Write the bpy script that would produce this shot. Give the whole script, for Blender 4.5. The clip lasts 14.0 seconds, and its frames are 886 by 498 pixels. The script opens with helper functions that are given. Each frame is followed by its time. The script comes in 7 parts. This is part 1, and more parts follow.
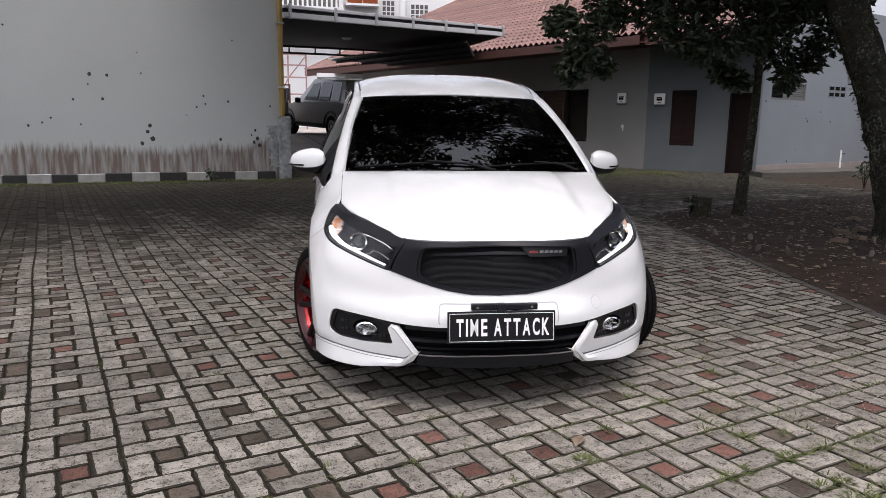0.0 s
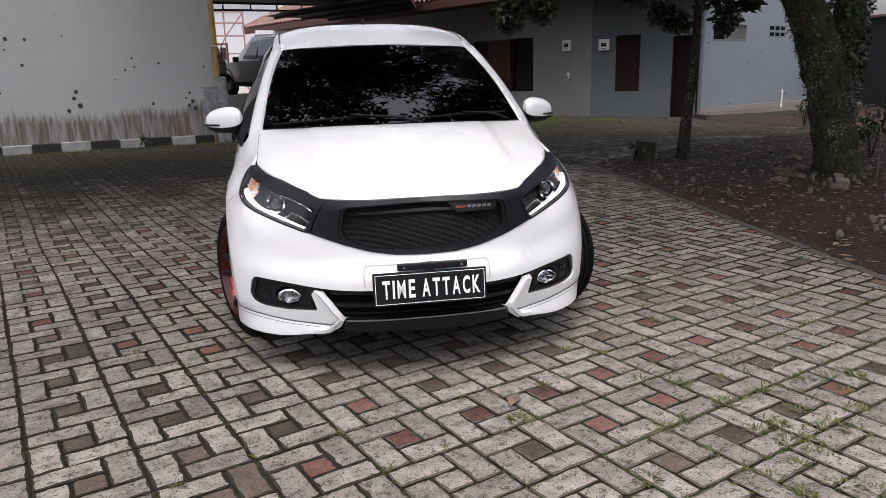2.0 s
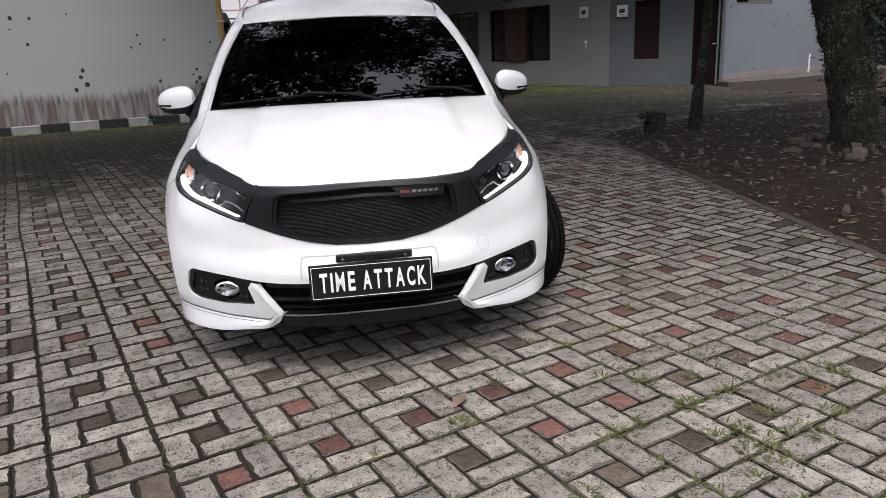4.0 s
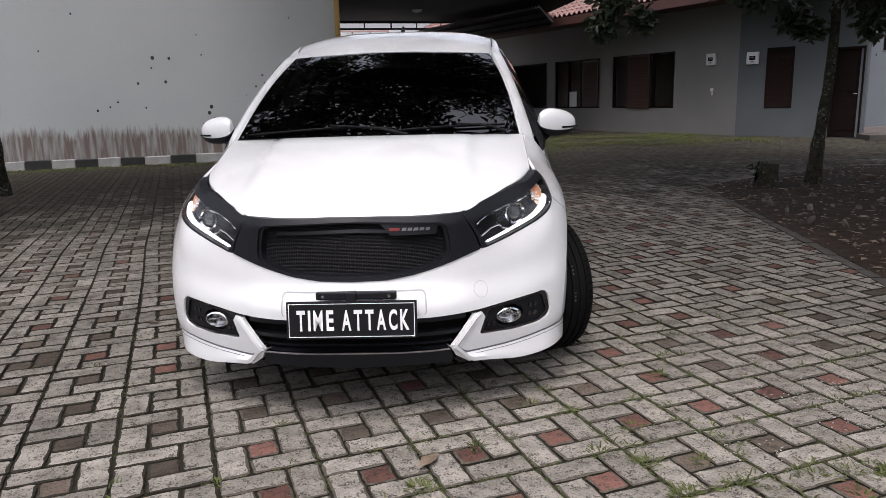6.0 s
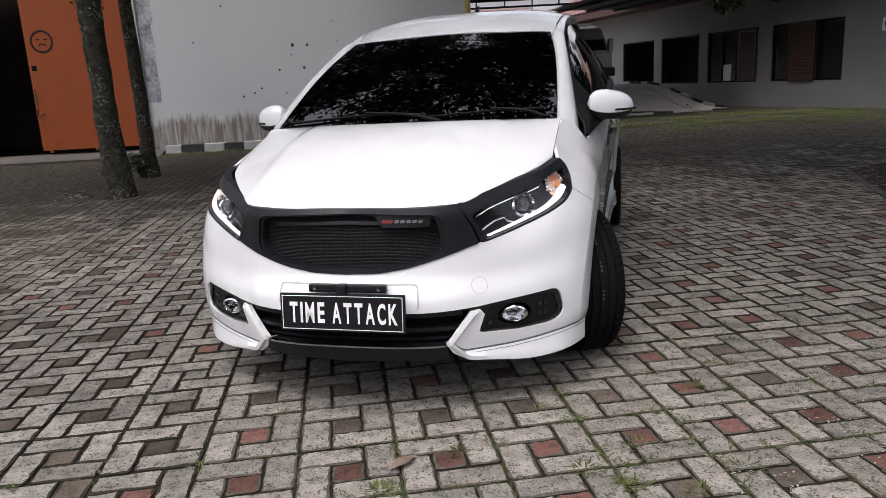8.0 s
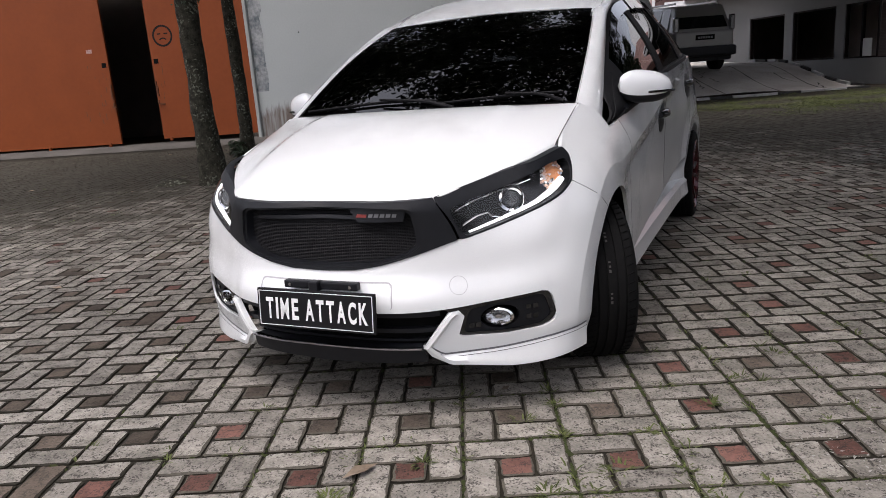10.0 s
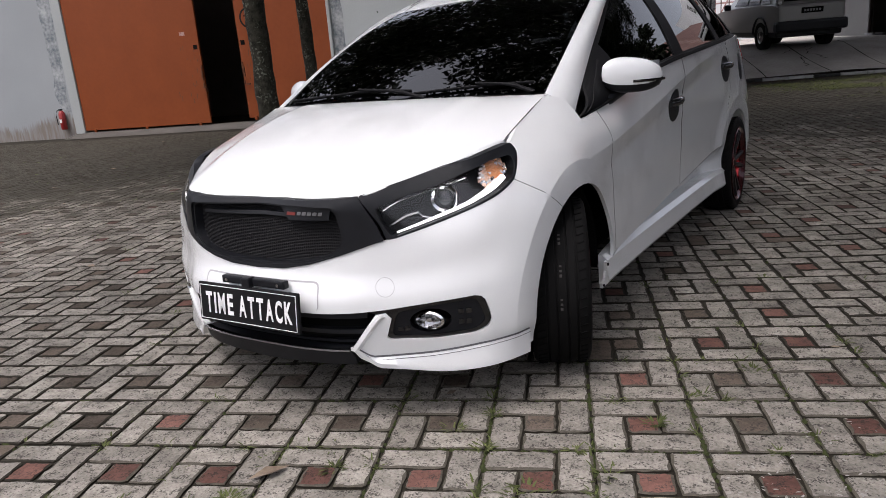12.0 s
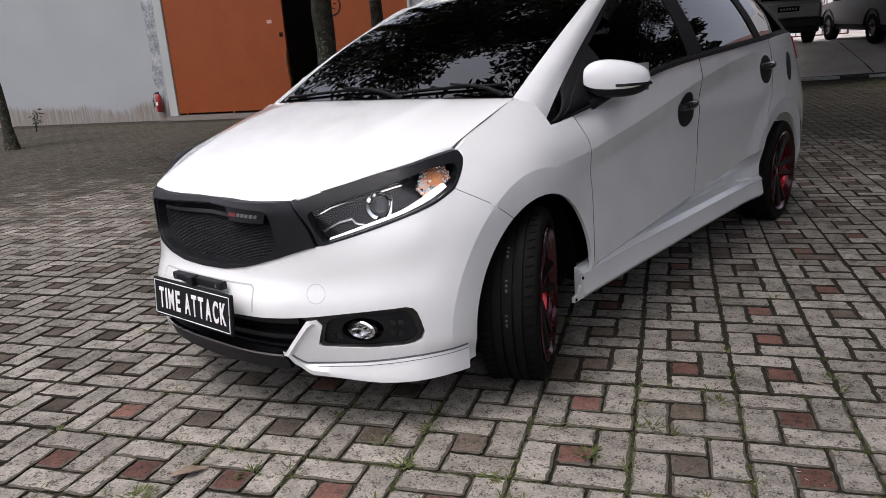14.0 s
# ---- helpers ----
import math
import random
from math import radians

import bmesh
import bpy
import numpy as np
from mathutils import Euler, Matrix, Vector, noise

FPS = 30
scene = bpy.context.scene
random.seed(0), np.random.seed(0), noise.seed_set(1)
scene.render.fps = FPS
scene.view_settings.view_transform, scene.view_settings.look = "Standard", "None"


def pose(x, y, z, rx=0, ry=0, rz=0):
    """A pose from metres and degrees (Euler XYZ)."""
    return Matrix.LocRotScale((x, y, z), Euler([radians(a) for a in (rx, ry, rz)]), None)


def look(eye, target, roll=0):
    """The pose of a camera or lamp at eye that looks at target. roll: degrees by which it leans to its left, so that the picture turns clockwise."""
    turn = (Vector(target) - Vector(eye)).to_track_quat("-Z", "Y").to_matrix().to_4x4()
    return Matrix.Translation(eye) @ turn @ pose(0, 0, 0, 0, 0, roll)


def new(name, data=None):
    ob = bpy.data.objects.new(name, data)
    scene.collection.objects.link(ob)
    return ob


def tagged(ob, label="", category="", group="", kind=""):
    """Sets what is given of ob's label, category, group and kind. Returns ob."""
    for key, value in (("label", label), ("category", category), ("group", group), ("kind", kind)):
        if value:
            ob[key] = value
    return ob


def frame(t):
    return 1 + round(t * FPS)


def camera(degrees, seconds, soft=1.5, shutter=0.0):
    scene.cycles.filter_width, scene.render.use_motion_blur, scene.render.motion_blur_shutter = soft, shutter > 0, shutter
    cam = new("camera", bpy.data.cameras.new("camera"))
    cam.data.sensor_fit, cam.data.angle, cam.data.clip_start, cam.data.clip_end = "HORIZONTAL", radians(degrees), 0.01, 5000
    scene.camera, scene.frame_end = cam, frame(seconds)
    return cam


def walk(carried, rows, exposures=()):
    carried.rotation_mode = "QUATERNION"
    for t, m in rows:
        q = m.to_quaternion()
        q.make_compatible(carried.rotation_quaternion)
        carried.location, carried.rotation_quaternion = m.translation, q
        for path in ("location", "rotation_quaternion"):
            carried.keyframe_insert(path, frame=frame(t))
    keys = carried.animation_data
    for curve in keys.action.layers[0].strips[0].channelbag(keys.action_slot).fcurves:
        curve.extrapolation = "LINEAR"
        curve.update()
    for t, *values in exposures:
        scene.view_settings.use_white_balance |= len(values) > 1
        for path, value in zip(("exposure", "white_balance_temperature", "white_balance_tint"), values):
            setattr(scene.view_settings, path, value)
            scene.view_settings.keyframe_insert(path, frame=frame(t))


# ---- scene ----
from mathutils.geometry import delaunay_2d_cdt

cam = camera(63.5, 14.0, soft=0.85)
PATH = [
    (0, (0.282, -0.158, 1.236), (1.084, 1.641, 0.887), 0.7),
    (0.5, (0.309, -0.144, 1.23), (1.106, 1.653, 0.863), 0.4),
    (1, (0.346, -0.131, 1.227), (1.181, 1.643, 0.833), -0.3),
    (1.5, (0.395, -0.117, 1.224), (1.285, 1.625, 0.808), -1.4),
    (2, (0.465, -0.076, 1.211), (1.364, 1.648, 0.742), -1.5),
    (2.5, (0.544, -0.03, 1.211), (1.395, 1.704, 0.692), -1.3),
    (3, (0.633, -0.009, 1.216), (1.484, 1.718, 0.675), -2.3),
    (3.2, (0.671, -0.007, 1.222), (1.554, 1.704, 0.682), -2.5),
    (5.3, (1.177, -0.061, 1.165), (1.774, 1.784, 0.676), -3.0),
    (5.5, (1.23, -0.046, 1.159), (1.801, 1.815, 0.7), -2.9),
    (6, (1.357, -0.018, 1.146), (1.872, 1.87, 0.734), -1.5),
    (6.5, (1.509, 0.006, 1.154), (1.928, 1.916, 0.737), -2.3),
    (7, (1.624, 0.025, 1.154), (1.951, 1.958, 0.757), -3.6),
    (7.5, (1.753, 0.009, 1.143), (1.933, 1.96, 0.74), -2.6),
    (8, (1.912, 0.007, 1.151), (2.006, 1.953, 0.699), -3.0),
    (8.5, (2.02, 0.006, 1.149), (2.04, 1.953, 0.692), -4.0),
    (8.7, (2.074, 0.033, 1.14), (2.06, 1.979, 0.682), -3.8),
    (10.8, (2.585, 0.236, 1.122), (2.223, 2.14, 0.629), -4.1),
    (11, (2.649, 0.253, 1.127), (2.259, 2.149, 0.624), -3.8),
    (11.5, (2.777, 0.316, 1.135), (2.318, 2.188, 0.603), -4.5),
    (12, (2.881, 0.377, 1.132), (2.373, 2.243, 0.621), -4.8),
    (12.5, (2.984, 0.45, 1.127), (2.417, 2.298, 0.613), -5.7),
    (13, (3.099, 0.533, 1.148), (2.533, 2.382, 0.639), -6.3),
    (13.5, (3.192, 0.582, 1.149), (2.588, 2.431, 0.683), -5.8),
    (14, (3.314, 0.608, 1.142), (2.564, 2.387, 0.619), -4.1),
]
walk(cam, [(t, look(eye, target, roll)) for t, eye, target, roll in PATH], [(0.0, 0.57, 6470, 16), (3.0, 0.59, 6470, 16), (6.5, 0.54, 6470, 16), (11.0, 0.50, 6470, 16), (14.0, 0.52, 6470, 16)])

# ---- light ----
world = bpy.data.worlds.new("overcast_sky")
scene.world = world
world.use_nodes = True
SUN_ELEV, SUN_TURN = 68.0, 214.0
wn = world.node_tree.nodes
sky = wn.new("ShaderNodeTexSky")
sky.sky_type, sky.sun_disc = "NISHITA", False
sky.sun_elevation, sky.sun_rotation = radians(SUN_ELEV), radians(SUN_TURN)
sky.dust_density, sky.air_density, sky.ozone_density = 6.0, 1.0, 1.0
pale = wn.new("ShaderNodeHueSaturation")
pale.inputs["Saturation"].default_value = 0.42
wl = world.node_tree.links
wl.new(sky.outputs[0], pale.inputs["Color"])
wl.new(pale.outputs[0], wn["Background"].inputs["Color"])
wn["Background"].inputs["Strength"].default_value = 0.19
sun = new("sun", bpy.data.lights.new("sun", "SUN"))
sun.data.energy, sun.data.angle, sun.data.color = 1.05, radians(25), (1.0, 0.985, 0.97)
sun.matrix_world = look((0, 0, 20), (0 - 20 * math.sin(radians(SUN_TURN)) / math.tan(radians(SUN_ELEV)), 0 - 20 * math.cos(radians(SUN_TURN)) / math.tan(radians(SUN_ELEV)), 0))

# ---- materials ----
def surf(name, c1, c2, scale=8.0, rough=0.7, metal=0.0, bump=0.0, fine=60.0, spread=0.5, coat=0.0, random=0.0, islands=False, spec=0.5, pits=0.0):
    """A surface that varies between two colours at two scales, with fine relief."""
    m = bpy.data.materials.new(name)
    m.use_nodes = True
    n, l = m.node_tree.nodes, m.node_tree.links
    b = n["Principled BSDF"]
    tc = n.new("ShaderNodeTexCoord")
    n1, n2 = n.new("ShaderNodeTexNoise"), n.new("ShaderNodeTexNoise")
    for q, s, d in ((n1, scale, 4.0), (n2, fine, 3.0)):
        q.inputs["Scale"].default_value, q.inputs["Detail"].default_value = s, d
        l.new(tc.outputs["Object"], q.inputs["Vector"])
    add = n.new("ShaderNodeMix")
    add.data_type = "FLOAT"
    add.inputs[0].default_value = 0.4
    l.new(n1.outputs["Fac"], add.inputs[2]), l.new(n2.outputs["Fac"], add.inputs[3])
    mr = n.new("ShaderNodeMapRange")
    mr.inputs[1].default_value, mr.inputs[2].default_value = 0.5 - spread / 2, 0.5 + spread / 2
    l.new(add.outputs[0], mr.inputs[0])
    mix = n.new("ShaderNodeMix")
    mix.data_type = "RGBA"
    mix.inputs[6].default_value, mix.inputs[7].default_value = (*c1, 1), (*c2, 1)
    l.new(mr.outputs[0], mix.inputs[0])
    out = mix.outputs[2]
    if pits:
        where = n.new("ShaderNodeNewGeometry")
        pn, pc = n.new("ShaderNodeTexNoise"), n.new("ShaderNodeTexNoise")
        for q, s, d in ((pn, 140.0, 4.0), (pc, 30.0, 3.0)):
            q.inputs["Scale"].default_value, q.inputs["Detail"].default_value, q.inputs["Roughness"].default_value = s, d, 0.6
            l.new(where.outputs["Position"], q.inputs["Vector"])
        pm = n.new("ShaderNodeMath")
        pm.operation = "MULTIPLY_ADD"
        pm.inputs[1].default_value = 0.85
        l.new(pc.outputs["Fac"], pm.inputs[0]), l.new(pn.outputs["Fac"], pm.inputs[2])
        pr = n.new("ShaderNodeMapRange")
        pr.inputs[1].default_value, pr.inputs[2].default_value, pr.inputs[4].default_value = 0.90, 0.755, pits
        l.new(pm.outputs[0], pr.inputs[0])
        px = n.new("ShaderNodeMix")
        px.data_type = "RGBA"
        px.inputs[7].default_value = (0.035, 0.032, 0.028, 1)
        l.new(pr.outputs[0], px.inputs[0]), l.new(out, px.inputs[6])
        out = px.outputs[2]
    if random:
        info = n.new("ShaderNodeNewGeometry" if islands else "ShaderNodeObjectInfo")
        r = n.new("ShaderNodeMapRange")
        r.inputs[3].default_value, r.inputs[4].default_value = 1 - random, 1 + random
        l.new(info.outputs["Random Per Island" if islands else "Random"], r.inputs[0])
        hs = n.new("ShaderNodeHueSaturation")
        l.new(r.outputs[0], hs.inputs["Value"]), l.new(out, hs.inputs["Color"])
        out = hs.outputs[0]
    l.new(out, b.inputs["Base Color"])
    rr = n.new("ShaderNodeMapRange")
    rr.inputs[3].default_value, rr.inputs[4].default_value = max(0.02, rough - 0.08), min(1, rough + 0.08)
    l.new(add.outputs[0], rr.inputs[0]), l.new(rr.outputs[0], b.inputs["Roughness"])
    b.inputs["Metallic"].default_value, b.inputs["Coat Weight"].default_value = metal, coat
    b.inputs["Coat Roughness"].default_value = 0.03
    b.inputs["Specular IOR Level"].default_value = spec
    if bump:
        bp = n.new("ShaderNodeBump")
        bp.inputs["Strength"].default_value, bp.inputs["Distance"].default_value = bump, 0.01
        l.new(add.outputs[0], bp.inputs["Height"]), l.new(bp.outputs[0], b.inputs["Normal"])
    return m


def plain(name, c, rough=0.5, metal=0.0, coat=0.0, emit=0.0, trans=0.0, ior=1.45, spec=0.5):
    m = bpy.data.materials.new(name)
    m.use_nodes = True
    b = m.node_tree.nodes["Principled BSDF"]
    b.inputs["Base Color"].default_value = (*c, 1)
    for k, v in (("Roughness", rough), ("Metallic", metal), ("Coat Weight", coat), ("Coat Roughness", 0.02), ("Transmission Weight", trans), ("IOR", ior), ("Specular IOR Level", spec)):
        b.inputs[k].default_value = v
    if emit:
        b.inputs["Emission Color"].default_value, b.inputs["Emission Strength"].default_value = (*c, 1), emit
    return m


def tinted(name, tint, rough=0.0, ior=1.5):
    """Window glass with a film: a Fresnel mirror over a clear, dark tint."""
    m = bpy.data.materials.new(name)
    m.use_nodes = True
    n, l = m.node_tree.nodes, m.node_tree.links
    n.remove(n["Principled BSDF"])
    fr, gl, tr, mx = n.new("ShaderNodeFresnel"), n.new("ShaderNodeBsdfGlossy"), n.new("ShaderNodeBsdfTransparent"), n.new("ShaderNodeMixShader")
    fr.inputs["IOR"].default_value = ior
    gl.inputs["Roughness"].default_value, gl.inputs["Color"].default_value = rough, (1, 1, 1, 1)
    tr.inputs["Color"].default_value = (*tint, 1)
    l.new(fr.outputs[0], mx.inputs[0]), l.new(tr.outputs[0], mx.inputs[1]), l.new(gl.outputs[0], mx.inputs[2])
    l.new(mx.outputs[0], n["Material Output"].inputs["Surface"])
    return m


M_PAINT = surf("white_car_paint", (0.770, 0.788, 0.790), (0.80, 0.817, 0.820), 1.5, 0.28, coat=1.0, fine=600.0)
M_BLACK = surf("satin_black_plastic", (0.0058, 0.0064, 0.0084), (0.0105, 0.0114, 0.0143), 30, 0.45, bump=0.05, fine=900.0, spec=0.28)
M_MATTE = surf("matte_black_trim", (0.006, 0.006, 0.007), (0.011, 0.011, 0.012), 30, 0.65, fine=900.0, spec=0.15)
M_GLOSSBLACK = plain("gloss_black", (0.008, 0.008, 0.009), 0.15, coat=0.5)
M_SEAM = plain("dark_gap", (0.004, 0.004, 0.004), 0.9, spec=0.1)
M_RUBBER = surf("tyre_rubber", (0.00297, 0.00297, 0.003135), (0.00627, 0.006108, 0.00594), 25, 0.8, bump=0.15, fine=300.0, spec=0.12)
M_RED = plain("red_anodised_rim", (0.45, 0.012, 0.016), 0.22, metal=0.7, coat=0.6)
M_RIM = plain("black_rim", (0.008, 0.0065, 0.007), 0.38, metal=0.0, spec=0.3)
M_LIP = plain("dark_red_lip", (0.055, 0.004, 0.006), 0.25, metal=0.5, coat=0.5)
M_CHROME = plain("chrome", (0.75, 0.75, 0.76), 0.08, metal=1.0)
M_DULLCHROME = plain("dull_reflector", (0.45, 0.45, 0.46), 0.25, metal=1.0)
M_LENS = tinted("clear_lens", (0.93, 0.94, 0.95))
M_WINDOW = tinted("tinted_window_film", (0.045, 0.047, 0.054), ior=1.68)
M_AMBER = plain("amber_reflector", (0.72, 0.30, 0.12), 0.25, metal=0.0, coat=1.0)
M_PALEAMBER = plain("pale_amber_reflector", (0.85, 0.55, 0.40), 0.2, coat=1.0)
M_FACETGLINT = plain("white_facet_glint", (0.72, 0.69, 0.66), 0.2, coat=1.0)
M_LAMPBOX = plain("lamp_box_black", (0.006, 0.006, 0.007), 0.5, spec=0.2)
M_DRL = plain("lit_daytime_light", (1.0, 1.0, 1.0), 0.3, emit=1.3)
M_PROJECTOR = plain("projector_glass", (0.012, 0.013, 0.016), 0.05, coat=1.0)
M_VISOR = plain("smoked_visor", (0.006, 0.006, 0.007), 0.06, coat=1.0)
M_CHINGLINT = plain("painted_chin_glint", (0.30, 0.30, 0.31), 0.2, metal=0.6)
M_WHITE = plain("white_lettering", (0.85, 0.85, 0.85), 0.4)
M_TAIL = plain("red_tail_lens", (0.35, 0.01, 0.012), 0.12, coat=1.0)
M_CABIN = surf("dark_cabin_trim", (0.012, 0.012, 0.013), (0.03, 0.03, 0.03), 12, 0.85)
M_PIN = plain("grey_pinstripe", (0.12, 0.12, 0.13), 0.4)
M_TREADMARK = plain("faded_tread_paint", (0.075, 0.07, 0.068), 0.8, spec=0.1)
M_PINPALE = plain("pale_grey_edge", (0.42, 0.42, 0.43), 0.4)
M_MESH = plain("black_wire_mesh", (0.016, 0.016, 0.0175), 0.7, spec=0.2)
M_BADGE_RED = plain("badge_red", (0.16, 0.022, 0.018), 0.4)
M_BADGE_GREY = plain("badge_silver", (0.22, 0.22, 0.23), 0.35, metal=0.6)

M_WALL = surf("pale_green_grey_wall", (0.2851, 0.3046, 0.2981), (0.3434, 0.3596, 0.3564), 0.9, 0.85, bump=0.15, fine=40.0)
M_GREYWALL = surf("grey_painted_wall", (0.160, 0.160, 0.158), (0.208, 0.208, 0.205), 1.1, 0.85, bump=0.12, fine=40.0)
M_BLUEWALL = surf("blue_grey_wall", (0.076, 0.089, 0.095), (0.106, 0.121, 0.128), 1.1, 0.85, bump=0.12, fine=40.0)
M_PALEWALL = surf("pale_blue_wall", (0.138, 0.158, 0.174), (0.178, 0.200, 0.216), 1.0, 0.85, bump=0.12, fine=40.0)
M_PEEL = surf("peeling_grey_render", (0.085, 0.105, 0.12), (0.36, 0.375, 0.38), 3.5, 0.9, bump=0.4, fine=14.0, spread=0.35)
M_SPOT = surf("black_mould", (0.02, 0.022, 0.02), (0.05, 0.05, 0.045), 20, 0.95)
M_SPRAY = surf("black_spray_paint", (0.004, 0.003, 0.003), (0.009, 0.007, 0.006), 20, 0.6, spec=0.2)
M_KERBW = surf("worn_white_kerb_paint", (0.20, 0.205, 0.205), (0.36, 0.36, 0.355), 6.0, 0.85, bump=0.3, fine=45.0, spread=0.35)
M_KERBB = surf("worn_black_kerb_paint", (0.007, 0.007, 0.008), (0.026, 0.026, 0.026), 8.0, 0.8, bump=0.3, fine=45.0)
M_ORANGE = surf("orange_painted_steel", (0.1674, 0.03737, 0.007784), (0.2141, 0.04982, 0.0109), 1.6, 0.55, bump=0.06, fine=12.0, spec=0.25)
M_STICKER = surf("faded_sticker", (0.30, 0.12, 0.10), (0.48, 0.36, 0.33), 30.0, 0.7, spread=0.3)
M_RUSTY = surf("rust_scuff", (0.07, 0.028, 0.014), (0.17, 0.055, 0.02), 20.0, 0.85)
M_DARKROOM = surf("dark_interior", (0.17, 0.145, 0.13), (0.27, 0.235, 0.21), 2.0, 0.95)
M_YELLOW = surf("yellow_pipe", (0.24, 0.155, 0.035), (0.36, 0.24, 0.07), 5.0, 0.6)
GREY_PAVER, RED_PAVER, DARK_PAVER = ((0.118, 0.109, 0.095), (0.318, 0.296, 0.262)), ((0.072, 0.039, 0.032), (0.175, 0.088, 0.071)), ((0.046, 0.037, 0.029), (0.125, 0.101, 0.082))
M_PAVER = surf("concrete_paver", *GREY_PAVER, 11.0, 0.88, bump=0.6, fine=85.0, spread=0.36, random=0.20, pits=0.86, spec=0.12)
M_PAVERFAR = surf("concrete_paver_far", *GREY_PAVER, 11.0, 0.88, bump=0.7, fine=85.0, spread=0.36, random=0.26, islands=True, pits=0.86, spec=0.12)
M_PAVERRED = surf("brick_red_paver", *RED_PAVER, 13.0, 0.9, bump=1.0, fine=70.0, spread=0.45, random=0.35, pits=0.8, spec=0.12)
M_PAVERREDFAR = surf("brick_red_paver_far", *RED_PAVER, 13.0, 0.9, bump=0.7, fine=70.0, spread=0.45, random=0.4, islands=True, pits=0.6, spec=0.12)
M_PAVERDARK = surf("dark_paver", *DARK_PAVER, 13.0, 0.9, bump=1.0, fine=70.0, spread=0.45, random=0.35, pits=0.8, spec=0.12)
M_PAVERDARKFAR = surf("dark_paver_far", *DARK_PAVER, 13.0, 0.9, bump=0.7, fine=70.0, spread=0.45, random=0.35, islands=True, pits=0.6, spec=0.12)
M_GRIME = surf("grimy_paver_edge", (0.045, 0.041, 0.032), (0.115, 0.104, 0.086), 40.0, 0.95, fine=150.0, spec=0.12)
M_EDGEFAR = surf("dark_paver_edge_far", (0.016, 0.0145, 0.011), (0.048, 0.043, 0.034), 40.0, 0.95, fine=150.0, spec=0.12)
M_JOINT = surf("mossy_joint_sand", (0.011, 0.010, 0.0075), (0.034, 0.030, 0.022), 3.0, 0.95, bump=0.5, fine=120.0, spec=0.12)


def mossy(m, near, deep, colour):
    """Adds a patchy film of moss and damp dirt, with the trees' shade in its colour, that thickens from near to deep
    (along y, and faster to the west).
    """
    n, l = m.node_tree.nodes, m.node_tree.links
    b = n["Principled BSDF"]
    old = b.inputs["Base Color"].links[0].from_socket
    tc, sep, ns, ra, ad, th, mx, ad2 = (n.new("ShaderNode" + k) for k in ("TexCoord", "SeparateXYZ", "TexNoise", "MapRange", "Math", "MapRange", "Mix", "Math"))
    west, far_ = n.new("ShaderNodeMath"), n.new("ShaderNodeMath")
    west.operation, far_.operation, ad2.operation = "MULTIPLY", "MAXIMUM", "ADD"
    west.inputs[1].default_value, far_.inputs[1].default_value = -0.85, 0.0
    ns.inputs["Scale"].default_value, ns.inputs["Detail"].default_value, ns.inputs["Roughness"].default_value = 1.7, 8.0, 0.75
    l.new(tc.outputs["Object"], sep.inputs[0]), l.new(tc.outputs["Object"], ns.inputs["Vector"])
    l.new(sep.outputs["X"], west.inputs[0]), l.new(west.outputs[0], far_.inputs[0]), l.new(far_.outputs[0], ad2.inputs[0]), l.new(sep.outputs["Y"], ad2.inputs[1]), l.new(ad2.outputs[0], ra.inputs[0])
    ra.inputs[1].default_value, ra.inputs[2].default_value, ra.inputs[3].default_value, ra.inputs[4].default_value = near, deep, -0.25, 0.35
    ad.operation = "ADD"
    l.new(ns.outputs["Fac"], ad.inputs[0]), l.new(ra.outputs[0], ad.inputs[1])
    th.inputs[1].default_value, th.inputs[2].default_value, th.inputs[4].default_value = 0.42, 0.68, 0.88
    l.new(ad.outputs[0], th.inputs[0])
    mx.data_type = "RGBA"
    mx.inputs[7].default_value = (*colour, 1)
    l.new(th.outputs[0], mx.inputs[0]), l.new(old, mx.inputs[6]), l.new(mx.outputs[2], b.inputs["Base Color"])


# the far pavers hold both moss and the yard's tree shade in their colour
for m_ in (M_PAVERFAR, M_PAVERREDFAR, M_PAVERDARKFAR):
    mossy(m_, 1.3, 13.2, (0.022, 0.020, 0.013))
M_SPLASH = surf("dried_cement", (0.23, 0.22, 0.20), (0.33, 0.32, 0.30), 40.0, 0.9)
M_SOIL = surf("dark_soil", (0.012, 0.0088, 0.0065), (0.050, 0.036, 0.027), 6.0, 0.95, bump=1.0, fine=50.0, spread=0.35, spec=0.12)
M_STONE = surf("grey_stone", (0.056, 0.048, 0.041), (0.175, 0.153, 0.135), 9.0, 0.9, bump=0.5, random=0.3, islands=True, spec=0.12)
M_GRASS = surf("grass_blades", (0.040, 0.053, 0.016), (0.105, 0.120, 0.044), 6.0, 0.7, random=0.35, islands=True, spec=0.12)
M_MOSS = surf("moss_patch", (0.020, 0.025, 0.010), (0.050, 0.060, 0.022), 6.0, 0.95, bump=0.8, fine=60.0, spec=0.12)
M_BARK = surf("mossy_bark", (0.008, 0.0074, 0.0058), (0.056, 0.053, 0.040), 14.0, 0.95, bump=1.0, fine=55.0, spread=0.38, spec=0.12)


